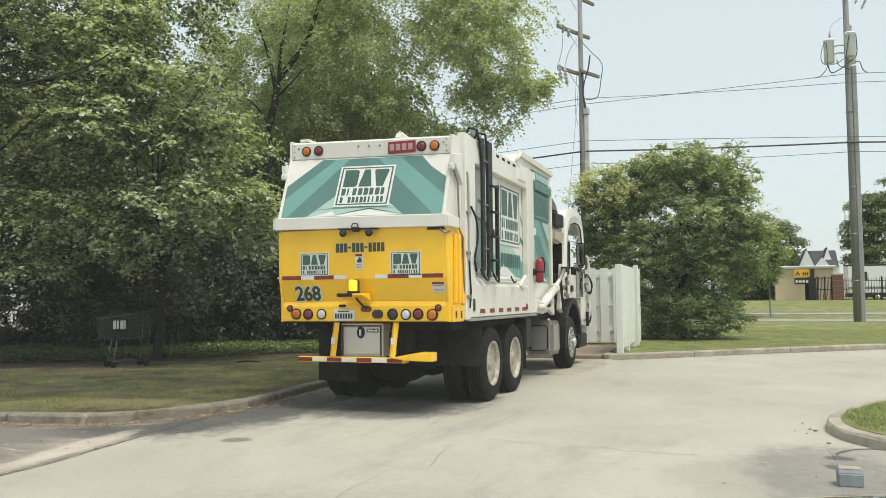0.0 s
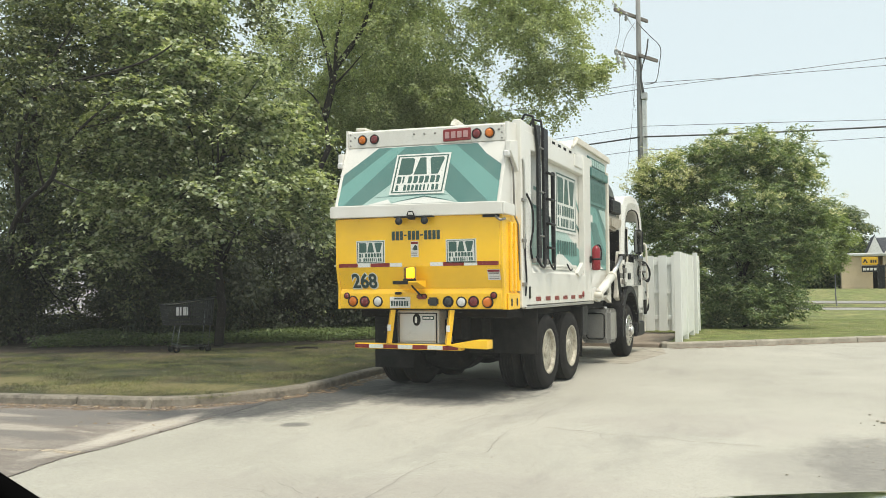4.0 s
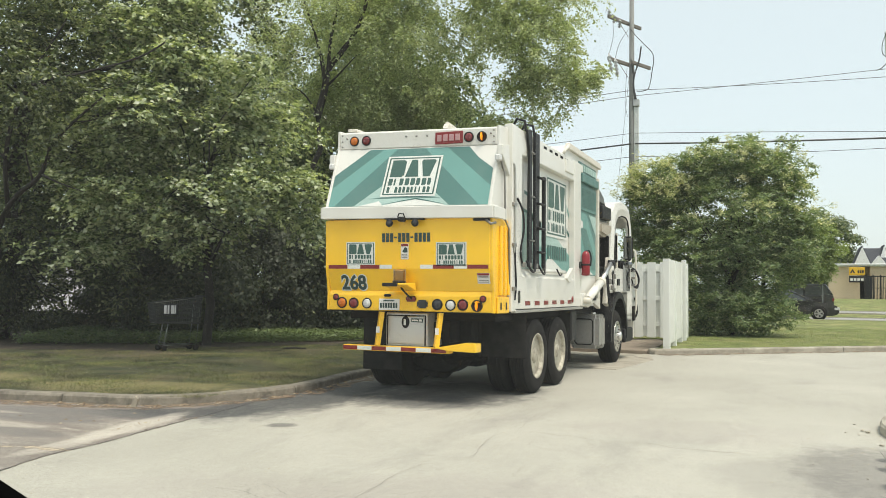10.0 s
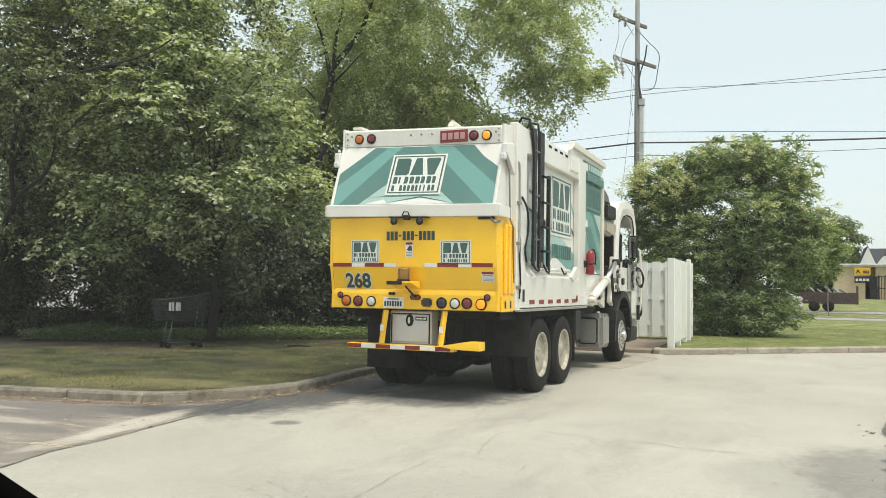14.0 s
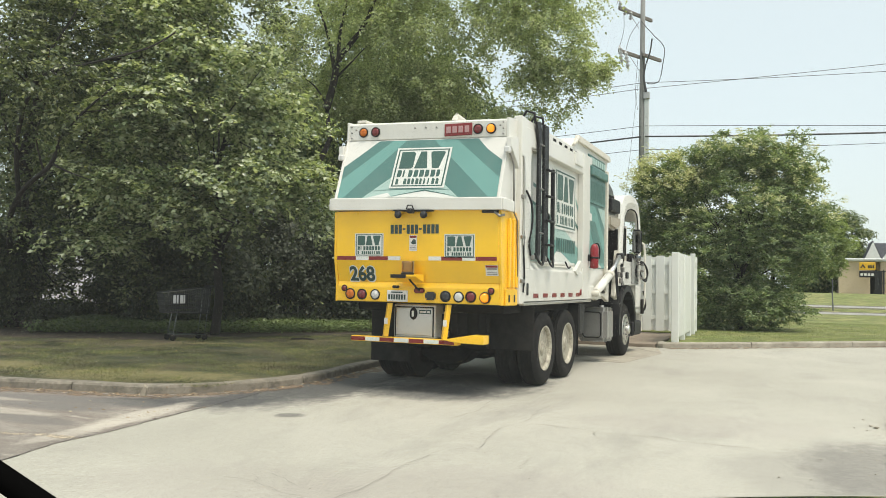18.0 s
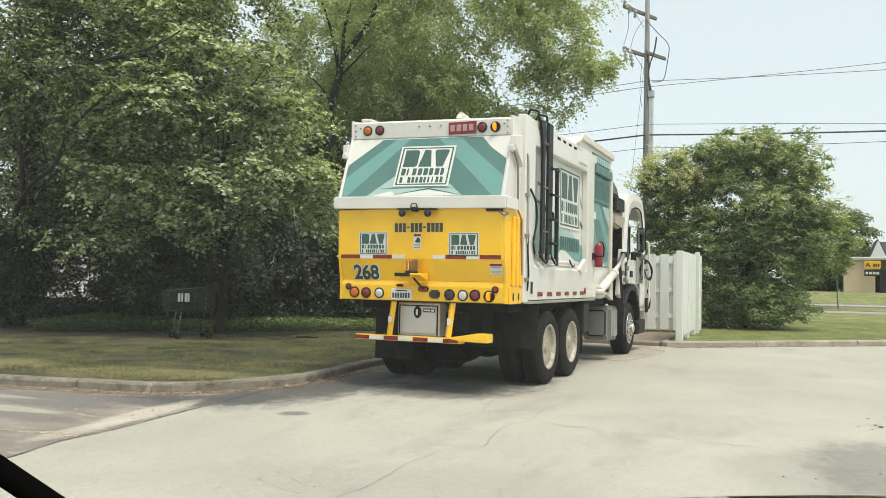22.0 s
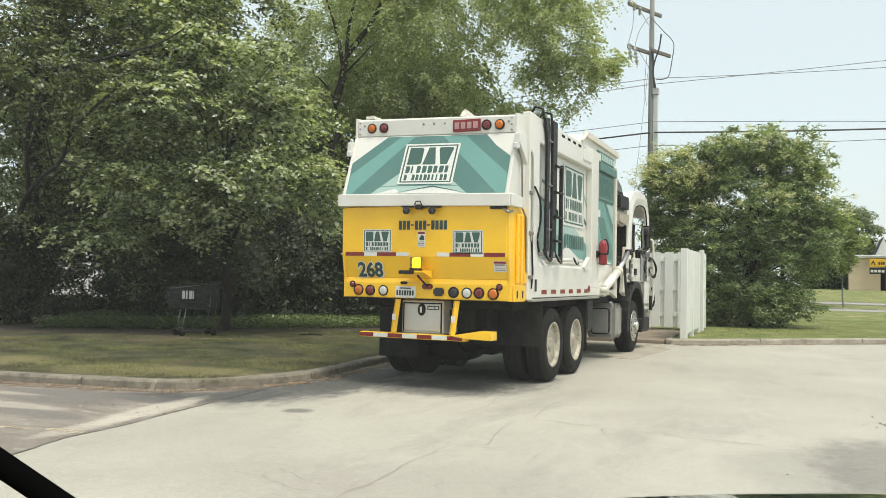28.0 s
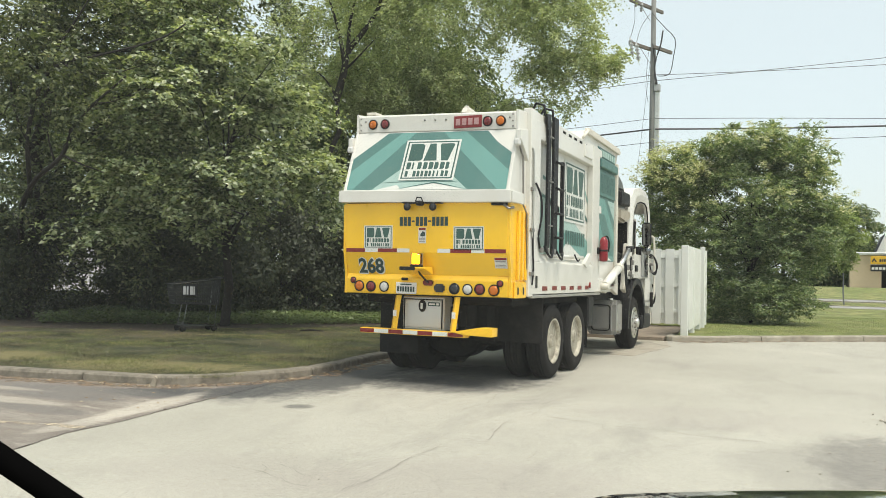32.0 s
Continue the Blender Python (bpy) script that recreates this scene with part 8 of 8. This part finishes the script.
# ---- nose of the car that the view is taken from ----
def own_car():
    root = tagged(empty("parked_car", pose(5.0, -8.2, 0.0)), "dark glossy car nose with a black wiper", "car")
    nx, ny = 28, 14
    verts, faces = [], []
    for j in range(ny):
        for i in range(nx):
            x, y = 3.95 + 2.1 * i / (nx - 1), -8.75 + 1.28 * j / (ny - 1)
            d = x - 5.0
            z = 1.045 - 0.13 * min(1, abs(d)) ** 1.4 - 0.55 * max(0, abs(d) - 0.82) ** 1.6 - 0.9 * max(0, y + 7.72) ** 2
            verts.append((x - 5.0, y + 8.2, z))
    faces = [(j * nx + i, j * nx + i + 1, (j + 1) * nx + i + 1, (j + 1) * nx + i) for j in range(ny - 1) for i in range(nx - 1)]
    me = array_mesh("hood", verts, faces)
    me.polygons.foreach_set("use_smooth", [True] * len(me.polygons))
    part("hood", me, "hood", root)
    part("front_end", box(-0.95, 0.95, -0.5, 0.66, 0.22, 0.70, 0.08, seg=3), "hood", root)
    for s in (-1, 1):
        part("wheel", lathe([(0.1, -0.1), (0.3, -0.11), (0.33, -0.07), (0.33, 0.07), (0.3, 0.11), (0.1, 0.1)], 24, "x", m=pose(0.82 * s, 0.05, 0.33)), "rubber", root)
    eye = Vector((4.587, -9.466, 1.414))
    a, b = (eye.lerp(Vector(q), 0.35) for q in ((3.9998, -9.0133, 1.2614), (4.0305, -8.9868, 1.2305)))
    d = (b - a) / (b - a).length
    off = Vector((5.0, -8.2, 0))
    part("dash_trim", tube([a - d * 0.14 - off, a - off, b - off, b + d * 0.1 - off], 0.0034, 14), "wiper", root, "black trim at the windscreen foot")
    pane = part("windscreen", plate([(-1.35, -0.98, 1.0), (0.75, -0.98, 1.0), (0.72, -1.18, 1.75), (-1.32, -1.18, 1.75)], 0.004), "windscreen", root, "dusty windscreen")
    pane.visible_shadow = False
    for s in (-1.37, 0.77):
        part("pillar", tube([(s, -0.95, 0.98), (s, -1.2, 1.78)], 0.03, 8), "black", root)


own_car()


# ---- traffic on the road ----
PAINT = dict(
    black=mat("black car paint", (0.012, 0.012, 0.014), 0.18, vary=0.1, coat=0.8), white=mat("white car paint", (0.78, 0.78, 0.77), 0.25, vary=0.02, coat=0.7),
    silver=mat("silver car paint", (0.68, 0.70, 0.71), 0.3, 0.2, vary=0.02, coat=0.7), grey=mat("dark grey car paint", (0.07, 0.075, 0.085), 0.22, 0.2, vary=0.05, coat=0.8),
    blue=mat("light blue car paint", (0.05, 0.33, 0.62), 0.25, vary=0.04, coat=0.7), navy=mat("navy car paint", (0.022, 0.045, 0.085), 0.2, vary=0.06, coat=0.8),
    brown=mat("dark brown car paint", (0.05, 0.03, 0.028), 0.3, vary=0.1, coat=0.5), sky=mat("bus blue panel", (0.07, 0.27, 0.58), 0.3, vary=0.05))


def tapered(outline_low, outline_high, y_low, y_high, bm=None):
    """A cabin: two outlines (x, z) of equal count at half widths y_low and y_high."""
    bm = bm or bmesh.new()
    n = len(outline_low)
    rows = []
    for s in (-1, 1):
        rows.append([bm.verts.new((x, s * y_low, z)) for x, z in outline_low] + [bm.verts.new((x, s * y_high, z)) for x, z in outline_high])
    for k, r in enumerate(rows):
        f = r[:n] + r[n:][::-1]
        bm.faces.new(f if k else f[::-1])
    ring0, ring1 = rows[0][:n] + rows[0][n:][::-1], rows[1][:n] + rows[1][n:][::-1]
    m = len(ring0)
    for i in range(m):
        bm.faces.new((ring0[i], ring0[(i + 1) % m], ring1[(i + 1) % m], ring1[i]))
    bmesh.ops.recalc_face_normals(bm, faces=bm.faces)
    return bm


SHAPES = {  # length, width, body outline (x, z), cabin low (x, z), cabin high (x, z), wheels x, wheel radius
    "sedan": (4.75, 1.82, [(-2.36, 0.35), (-2.37, 0.80), (-2.25, 0.98), (-1.6, 1.0), (0.85, 0.96), (1.9, 0.84), (2.3, 0.70), (2.37, 0.35), (2.1, 0.22), (-2.1, 0.22)],
              [(-1.85, 0.97), (1.15, 0.93)], [(-1.05, 1.42), (0.15, 1.44)], (-1.42, 1.42), 0.33),
    "suv": (4.8, 1.92, [(-2.38, 0.45), (-2.40, 0.95), (-2.3, 1.08), (0.95, 1.06), (2.0, 0.98), (2.35, 0.78), (2.4, 0.45), (2.15, 0.3), (-2.15, 0.3)],
            [(-2.32, 1.06), (1.1, 1.04)], [(-1.95, 1.68), (0.35, 1.72)], (-1.42, 1.45), 0.38),
    "big_suv": (5.3, 2.02, [(-2.62, 0.5), (-2.64, 1.05), (-2.55, 1.2), (1.1, 1.18), (2.3, 1.12), (2.6, 0.95), (2.64, 0.5), (2.4, 0.36), (-2.4, 0.36)],
                [(-2.56, 1.18), (1.3, 1.16)], [(-2.4, 1.88), (0.6, 1.92)], (-1.6, 1.6), 0.42),
    "pickup": (5.8, 2.0, [(-2.88, 0.55), (-2.9, 1.2), (-0.55, 1.2), (-0.5, 1.18), (1.4, 1.18), (2.55, 1.12), (2.85, 0.95), (2.9, 0.5), (2.6, 0.38), (-2.6, 0.42)],
               [(-0.75, 1.17), (1.65, 1.15)], [(-0.55, 1.86), (0.85, 1.88)], (-1.85, 1.85), 0.41),
    "van": (5.2, 2.0, [(-2.58, 0.45), (-2.6, 2.0), (-2.5, 2.15), (0.35, 2.15), (0.9, 1.95), (1.45, 1.2), (2.35, 1.02), (2.58, 0.8), (2.6, 0.42), (-2.4, 0.36)],
            [(0.25, 1.22), (1.5, 1.2)], [(0.3, 1.85), (1.0, 1.88)], (-1.6, 1.65), 0.37),
    "coupe": (4.5, 1.85, [(-2.24, 0.32), (-2.25, 0.78), (-2.1, 0.92), (0.7, 0.88), (1.8, 0.74), (2.2, 0.6), (2.25, 0.32), (2.0, 0.2), (-2.0, 0.2)],
              [(-1.9, 0.90), (1.0, 0.86)], [(-0.75, 1.30), (0.05, 1.31)], (-1.35, 1.38), 0.34),
}


def vehicle(kind, colour, label, category="car"):
    length, width, body, low, high, wheels, wr = SHAPES[kind]
    root = tagged(empty("passing_" + ("pickup" if kind == "pickup" else "van" if kind == "van" else "car")), label, category, "passing traffic")
    w, paint = width / 2, PAINT[colour]
    shell = part("body", prism(body, "y", -w, w, 0.05, seg=2), paint, root)
    part("windows", tapered(low, high, w - 0.06, w - 0.2), "car_glass", root)
    (xa, za), (xb, zb) = high
    part("roof", box(xa - 0.03, xb + 0.03, -w + 0.19, w - 0.19, min(za, zb) - 0.02, max(za, zb) + 0.03, 0.03), paint, root)
    for s in (-1, 1):
        for (p, q) in ((low[0], high[0]), (low[1], high[1])):
            part("pillar", tube([(p[0], s * (w - 0.055), p[1]), (q[0], s * (w - 0.195), q[1])], 0.045, 6), paint, root)
        mx = (low[0][0] + low[1][0]) / 2 - 0.1
        part("pillar", tube([(mx, s * (w - 0.05), low[0][1]), (mx - 0.05, s * (w - 0.19), high[0][1])], 0.035, 6), "black", root)
        for x in wheels:
            wh = part("wheel", lathe([(0.12, -0.11), (wr - 0.05, -0.115), (wr, -0.08), (wr, 0.08), (wr - 0.05, 0.115), (0.12, 0.11)], 24, "y", m=pose(x, s * (w - 0.1), wr)), "rubber", root)
            rim = part("rim", lathe([(wr * 0.66, 0.0), (wr * 0.64, s * 0.02), (wr * 0.55, s * 0.004), (wr * 0.2, s * 0.008), (0.001, s * 0.02)], 16, "y", m=pose(x, s * (w + 0.012), wr)), "alu_dull", wh)
            slots = bmesh.new()
            for k in range(5):
                a = 2 * math.pi * k / 5
                q = [slots.verts.new((x + wr * r * math.cos(a + d), s * (w + 0.036), wr + wr * r * math.sin(a + d))) for r, d in ((0.24, -0.18), (0.54, -0.36), (0.54, 0.36), (0.24, 0.18))]
                slots.faces.new(q if s < 0 else q[::-1])
            part("spoke_gaps", slots, "frame", rim)
            part("wheel_arch", lathe([(wr * 1.16, 0.0), (wr * 1.16, s * 0.006), (0.01, s * 0.006)], 24, "y", m=pose(x, s * (w + 0.0), wr + 0.02)), "frame", root)
        hz = 0.72 * body[1][1] if kind != "van" else 0.85
        part("headlight", box(length / 2 - 0.25, length / 2 + 0.005, min(s * (w - 0.4), s * (w + 0.005)), max(s * (w - 0.4), s * (w + 0.005)), hz - 0.07, hz + 0.07, 0.02), "lens_clear", root)
        part("tail_light", box(-length / 2 - 0.01, -length / 2 + 0.12, min(s * (w - 0.3), s * (w + 0.005)), max(s * (w - 0.3), s * (w + 0.005)), hz, hz + 0.2, 0.02), "lens_red", root)
        part("mirror", box(low[1][0] - 0.35, low[1][0] - 0.2, min(s * w, s * (w + 0.18)), max(s * w, s * (w + 0.18)), low[1][1] + 0.02, low[1][1] + 0.18, 0.03), paint, root)
        part("door_handle", box(mx - 0.35, mx - 0.15, min(s * w, s * (w + 0.02)), max(s * w, s * (w + 0.02)), low[0][1] - 0.18, low[0][1] - 0.14, 0.008), paint, root)
    if "silver sills" in label:
        for s in (-1, 1):
            part("sill", box(-2.6, 2.6, min(s * w, s * (w + 0.015)), max(s * w, s * (w + 0.015)), 0.38, 0.62, 0.01), PAINT["silver"], root)
            for x in wheels:
                part("arch_flare", lathe([(wr * 1.22, s * 0.0), (wr * 1.22, s * 0.03), (wr * 1.08, s * 0.03), (wr * 1.08, 0)], 24, "y", m=pose(x, s * (w + 0.0), wr + 0.02), cap=False), PAINT["silver"], root)
    if kind == "pickup":
        part("cargo_bed", box(-2.8, -0.75, -w + 0.12, w - 0.12, 1.19, 1.21), "frame", root)
    return root, length


def bus():
    root = tagged(empty("passing_bus"), "white city bus with blue lower panels", "bus", "passing traffic")
    part("body", box(-6, 6, -1.25, 1.25, 0.35, 2.95, 0.12, seg=3), PAINT["white"], root)
    part("lower_panel", box(-6.01, 3.5, -1.262, -1.24, 0.38, 0.85, 0.01), PAINT["white"], root)
    part("lower_panel", box(-6.01, 3.5, 1.24, 1.262, 0.38, 0.85, 0.01), PAINT["white"], root)
    part("rear_panel", box(-6.01, -3.4, 1.25, 1.266, 0.38, 1.3, 0.01), PAINT["sky"], root)
    for s in (-1, 1):
        for i in range(7):
            x = -5.2 + 1.45 * i
            part("window", box(x, x + 1.38, min(s * 1.24, s * 1.258), max(s * 1.24, s * 1.258), 1.35, 2.45, 0.01), "glass", root)
        for x in (-3.3, 3.4):
            wh = part("wheel", lathe([(0.15, -0.14), (0.45, -0.14), (0.49, -0.1), (0.49, 0.1), (0.45, 0.14), (0.15, 0.14)], 24, "y", m=pose(x, s * 1.15, 0.49)), "rubber", root)
            part("rim", lathe([(0.3, 0), (0.28, s * 0.02), (0.1, s * -0.02), (0.001, s * -0.02)], 18, "y", m=pose(x, s * 1.30, 0.49)), "alu", wh)
    part("windscreen", box(5.96, 6.03, -1.1, 1.1, 1.0, 2.5, 0.02), "glass", root)
    part("roof_unit", box(-5, -1.5, -0.9, 0.9, 2.95, 3.15, 0.05), PAINT["white"], root)
    return root, 12.0


def trailer(loaded, dark=False):
    root = tagged(empty("passing_trailer"), "dark brown box trailer with scrap in tow" if dark else "loaded utility trailer in tow" if loaded else "empty flat utility trailer in tow", "trailer", "passing traffic")
    part("deck", box(-2.2, 2.2, -0.95, 0.95, 0.55, 0.66, 0.01), "frame", root)
    part("drawbar", tube([(2.2, 0, 0.58), (3.4, 0, 0.55)], 0.05, 6), "frame", root)
    for s in (-1, 1):
        part("side_rail", box(-2.2, 2.2, min(s * 0.92, s * 0.97), max(s * 0.92, s * 0.97), 0.66, 0.98 if loaded else 0.72, 0.01), "frame", root)
        for x in (-0.5, 0.35):
            part("wheel", lathe([(0.1, -0.1), (0.32, -0.1), (0.34, -0.07), (0.34, 0.07), (0.32, 0.1), (0.1, 0.1)], 20, "y", m=pose(x, s * 1.05, 0.34)), "rubber", root)
    if dark:
        for s in (-1, 1):
            part("side_board", box(-2.2, 2.2, min(s * 0.97, s * 1.0), max(s * 0.97, s * 1.0), 0.5, 1.25, 0.01), PAINT["brown"], root)
        part("tail_board", box(-2.24, -2.2, -1.0, 1.0, 0.5, 1.7, 0.01), PAINT["brown"], root)
        for k in range(5):
            part("scrap", tube([(-1.8 + 0.5 * k, 0.3 - 0.15 * k, 1.1), (-1.2 + 0.45 * k, -0.2, 1.45 + 0.1 * (k % 3))], 0.07, 6), "steel", root)
    elif loaded:
        part("tank_load", box(-0.4, 1.3, -0.6, 0.6, 0.66, 1.75, 0.08, seg=2), "lens_clear", root)
        part("machine_load", box(-1.9, -0.7, -0.5, 0.5, 0.66, 1.2, 0.1, seg=2), "steel", root)
    return root, 4.4


parked, _ = vehicle("van", "white", "white van parked behind the trees", "van")
parked.name = "parked_van"
tagged(parked, "white van parked behind the trees", "van")
parked.matrix_world = pose(-20.2, 13.4, 0.02, 0, 0, 20)

SPEED_L, SPEED_R = -18.0, 17.5
LANES = {"L": (47.2, SPEED_L), "LF": (50.6, SPEED_L), "R": (37.4, SPEED_R)}
TRAFFIC = [  # lane, kind, colour, end (F front, R rear), seconds, x of that end, label
    ("L", "suv", "black", "F", 0.6, 5.59, "black crossover passing on the road"), ("LF", "van", "white", "F", 1.4, 6.88, "white work van passing on the road"),
    ("L", "big_suv", "black", "F", 3.0, 7.04, "large black off-road car passing on the road"), ("LF", "bus", "", "F", 6.5, 7.26, ""),
    ("L", "sedan", "grey", "F", 6.9, 5.16, "dark grey saloon passing on the road"), ("L", "suv", "black", "F", 9.8, 5.31, "black crossover with dark windows passing"),
    ("L", "pickup", "silver", "F", 10.8, 5.01, "silver crew cab pickup passing on the road"), ("LF", "sedan", "blue", "F", 11.4, 8.46, "bright blue car passing on the road"),
    ("L", "sedan", "silver", "F", 11.6, 5.86, "silver saloon passing on the road"), ("L", "pickup", "black", "F", 13.3, 6.88, "black pickup passing on the road"),
    ("L", "sedan", "white", "F", 13.7, 5.16, "white saloon passing on the road"), ("LF", "dark_load", "", "R", 14.0, 7.69, ""),
    ("L", "big_suv", "white", "F", 16.9, 4.92, "large white off-road car passing on the road"), ("L", "pickup", "silver", "F", 19.9, 5.96, "silver pickup towing a flat trailer"),
    ("LF", "suv", "white", "F", 21.5, 7.19, "white crossover passing on the road"), ("L", "sedan", "grey", "F", 22.5, 5.85, "dark grey saloon passing on the road"),
    ("L", "sedan", "white", "F", 22.9, 6.0, "white saloon passing on the road"), ("L", "suv", "grey", "F", 24.8, 6.15, "dark grey crossover passing on the road"),
    ("LF", "pickup", "white", "R", 28.5, 8.32, "white pickup passing on the road"), ("L", "trailer", "", "F", 20.1, 8.4, ""),
    ("R", "big_suv", "black", "F", 1.0, 9.25, "black off-road car with silver sills passing"), ("R", "sedan", "silver", "F", 1.4, 6.84, "silver saloon passing on the near lane"),
    ("R", "sedan", "black", "F", 10.0, 6.42, "black hatchback passing on the near lane"), ("R", "coupe", "black", "F", 16.5, 7.19, "low black coupe passing on the near lane"),
    ("R", "pickup", "white", "R", 17.5, 6.86, "white pickup towing a loaded trailer"), ("R", "loaded", "", "R", 17.7, 5.57, ""),
    ("R", "big_suv", "white", "F", 18.3, 7.93, "large white off-road car on the near lane"), ("R", "suv", "black", "F", 21.7, 7.7, "black crossover passing on the near lane"),
    ("R", "sedan", "white", "F", 28.3, 7.73, "white hatchback passing on the near lane"), ("R", "big_suv", "navy", "R", 29.2, 4.82, "dark blue off-road car on the near lane"),
]
MOVERS = []
for lane, kind, colour, end, t, x, lab in TRAFFIC:
    if kind == "bus":
        ob, length = bus()
    elif kind in ("trailer", "loaded", "dark_load"):
        ob, length = trailer(kind != "trailer", kind == "dark_load")
    else:
        ob, length = vehicle(kind, colour, lab, "pickup" if kind == "pickup" else "van" if kind == "van" else "car")
    y, speed = LANES[lane]
    ahead = math.copysign(1, speed)
    MOVERS.append((ob, x - ahead * length / 2 * (1 if end == "F" else -1), t, y, speed))


# ---- what moves ----
def motions():
    # traffic, at an even pace along its lane
    for ob, x, t, y, speed in MOVERS:
        z, turn = ground_z(y) + 0.035, 0 if speed > 0 else 180
        walk(ob, [(s, pose(x + speed * (s - t), y, z, 0, 0, turn)) for s in (0.0, max(0.5, t - 3), t, min(31.5, t + 3), 32.0)])
    # turn signals and beacon: each turns half round, from its unlit to its lit face and on
    blink = [(0.36 + 0.7915 * n, 0.375) for n in range(-1, 41)]
    spin = [(20.05 - 0.794 * n - 0.24, 0.24) for n in range(25, 9, -1)] + [(20.05 - 0.794 * n - 0.38, 0.38) for n in range(9, 0, -1)] + [(20.05 + 0.8 * n - 0.38, 0.38) for n in range(15)] + [(31.85, 0.3)]
    for ob, at in FLASHERS:
        rows, angle = [], 0
        for start, last in (spin if ob.name.startswith("beacon") else blink):
            for edge in (start, start + last):
                rows += [(edge - 0.015, angle), (edge - 0.004, angle + 60), (edge + 0.006, angle + 120), (edge + 0.016, angle + 180)]
                angle += 180
        lit_at_start = [r for r in rows if r[0] < 0]
        rows = [(0.0, lit_at_start[-1][1] if lit_at_start else 0)] + [r for r in rows if 0.02 < r[0] < 31.98]
        rows.append((32.0, rows[-1][1]))
        walk(ob, [(s, pose(*at, 0, 0, a)) for s, a in rows])


motions()
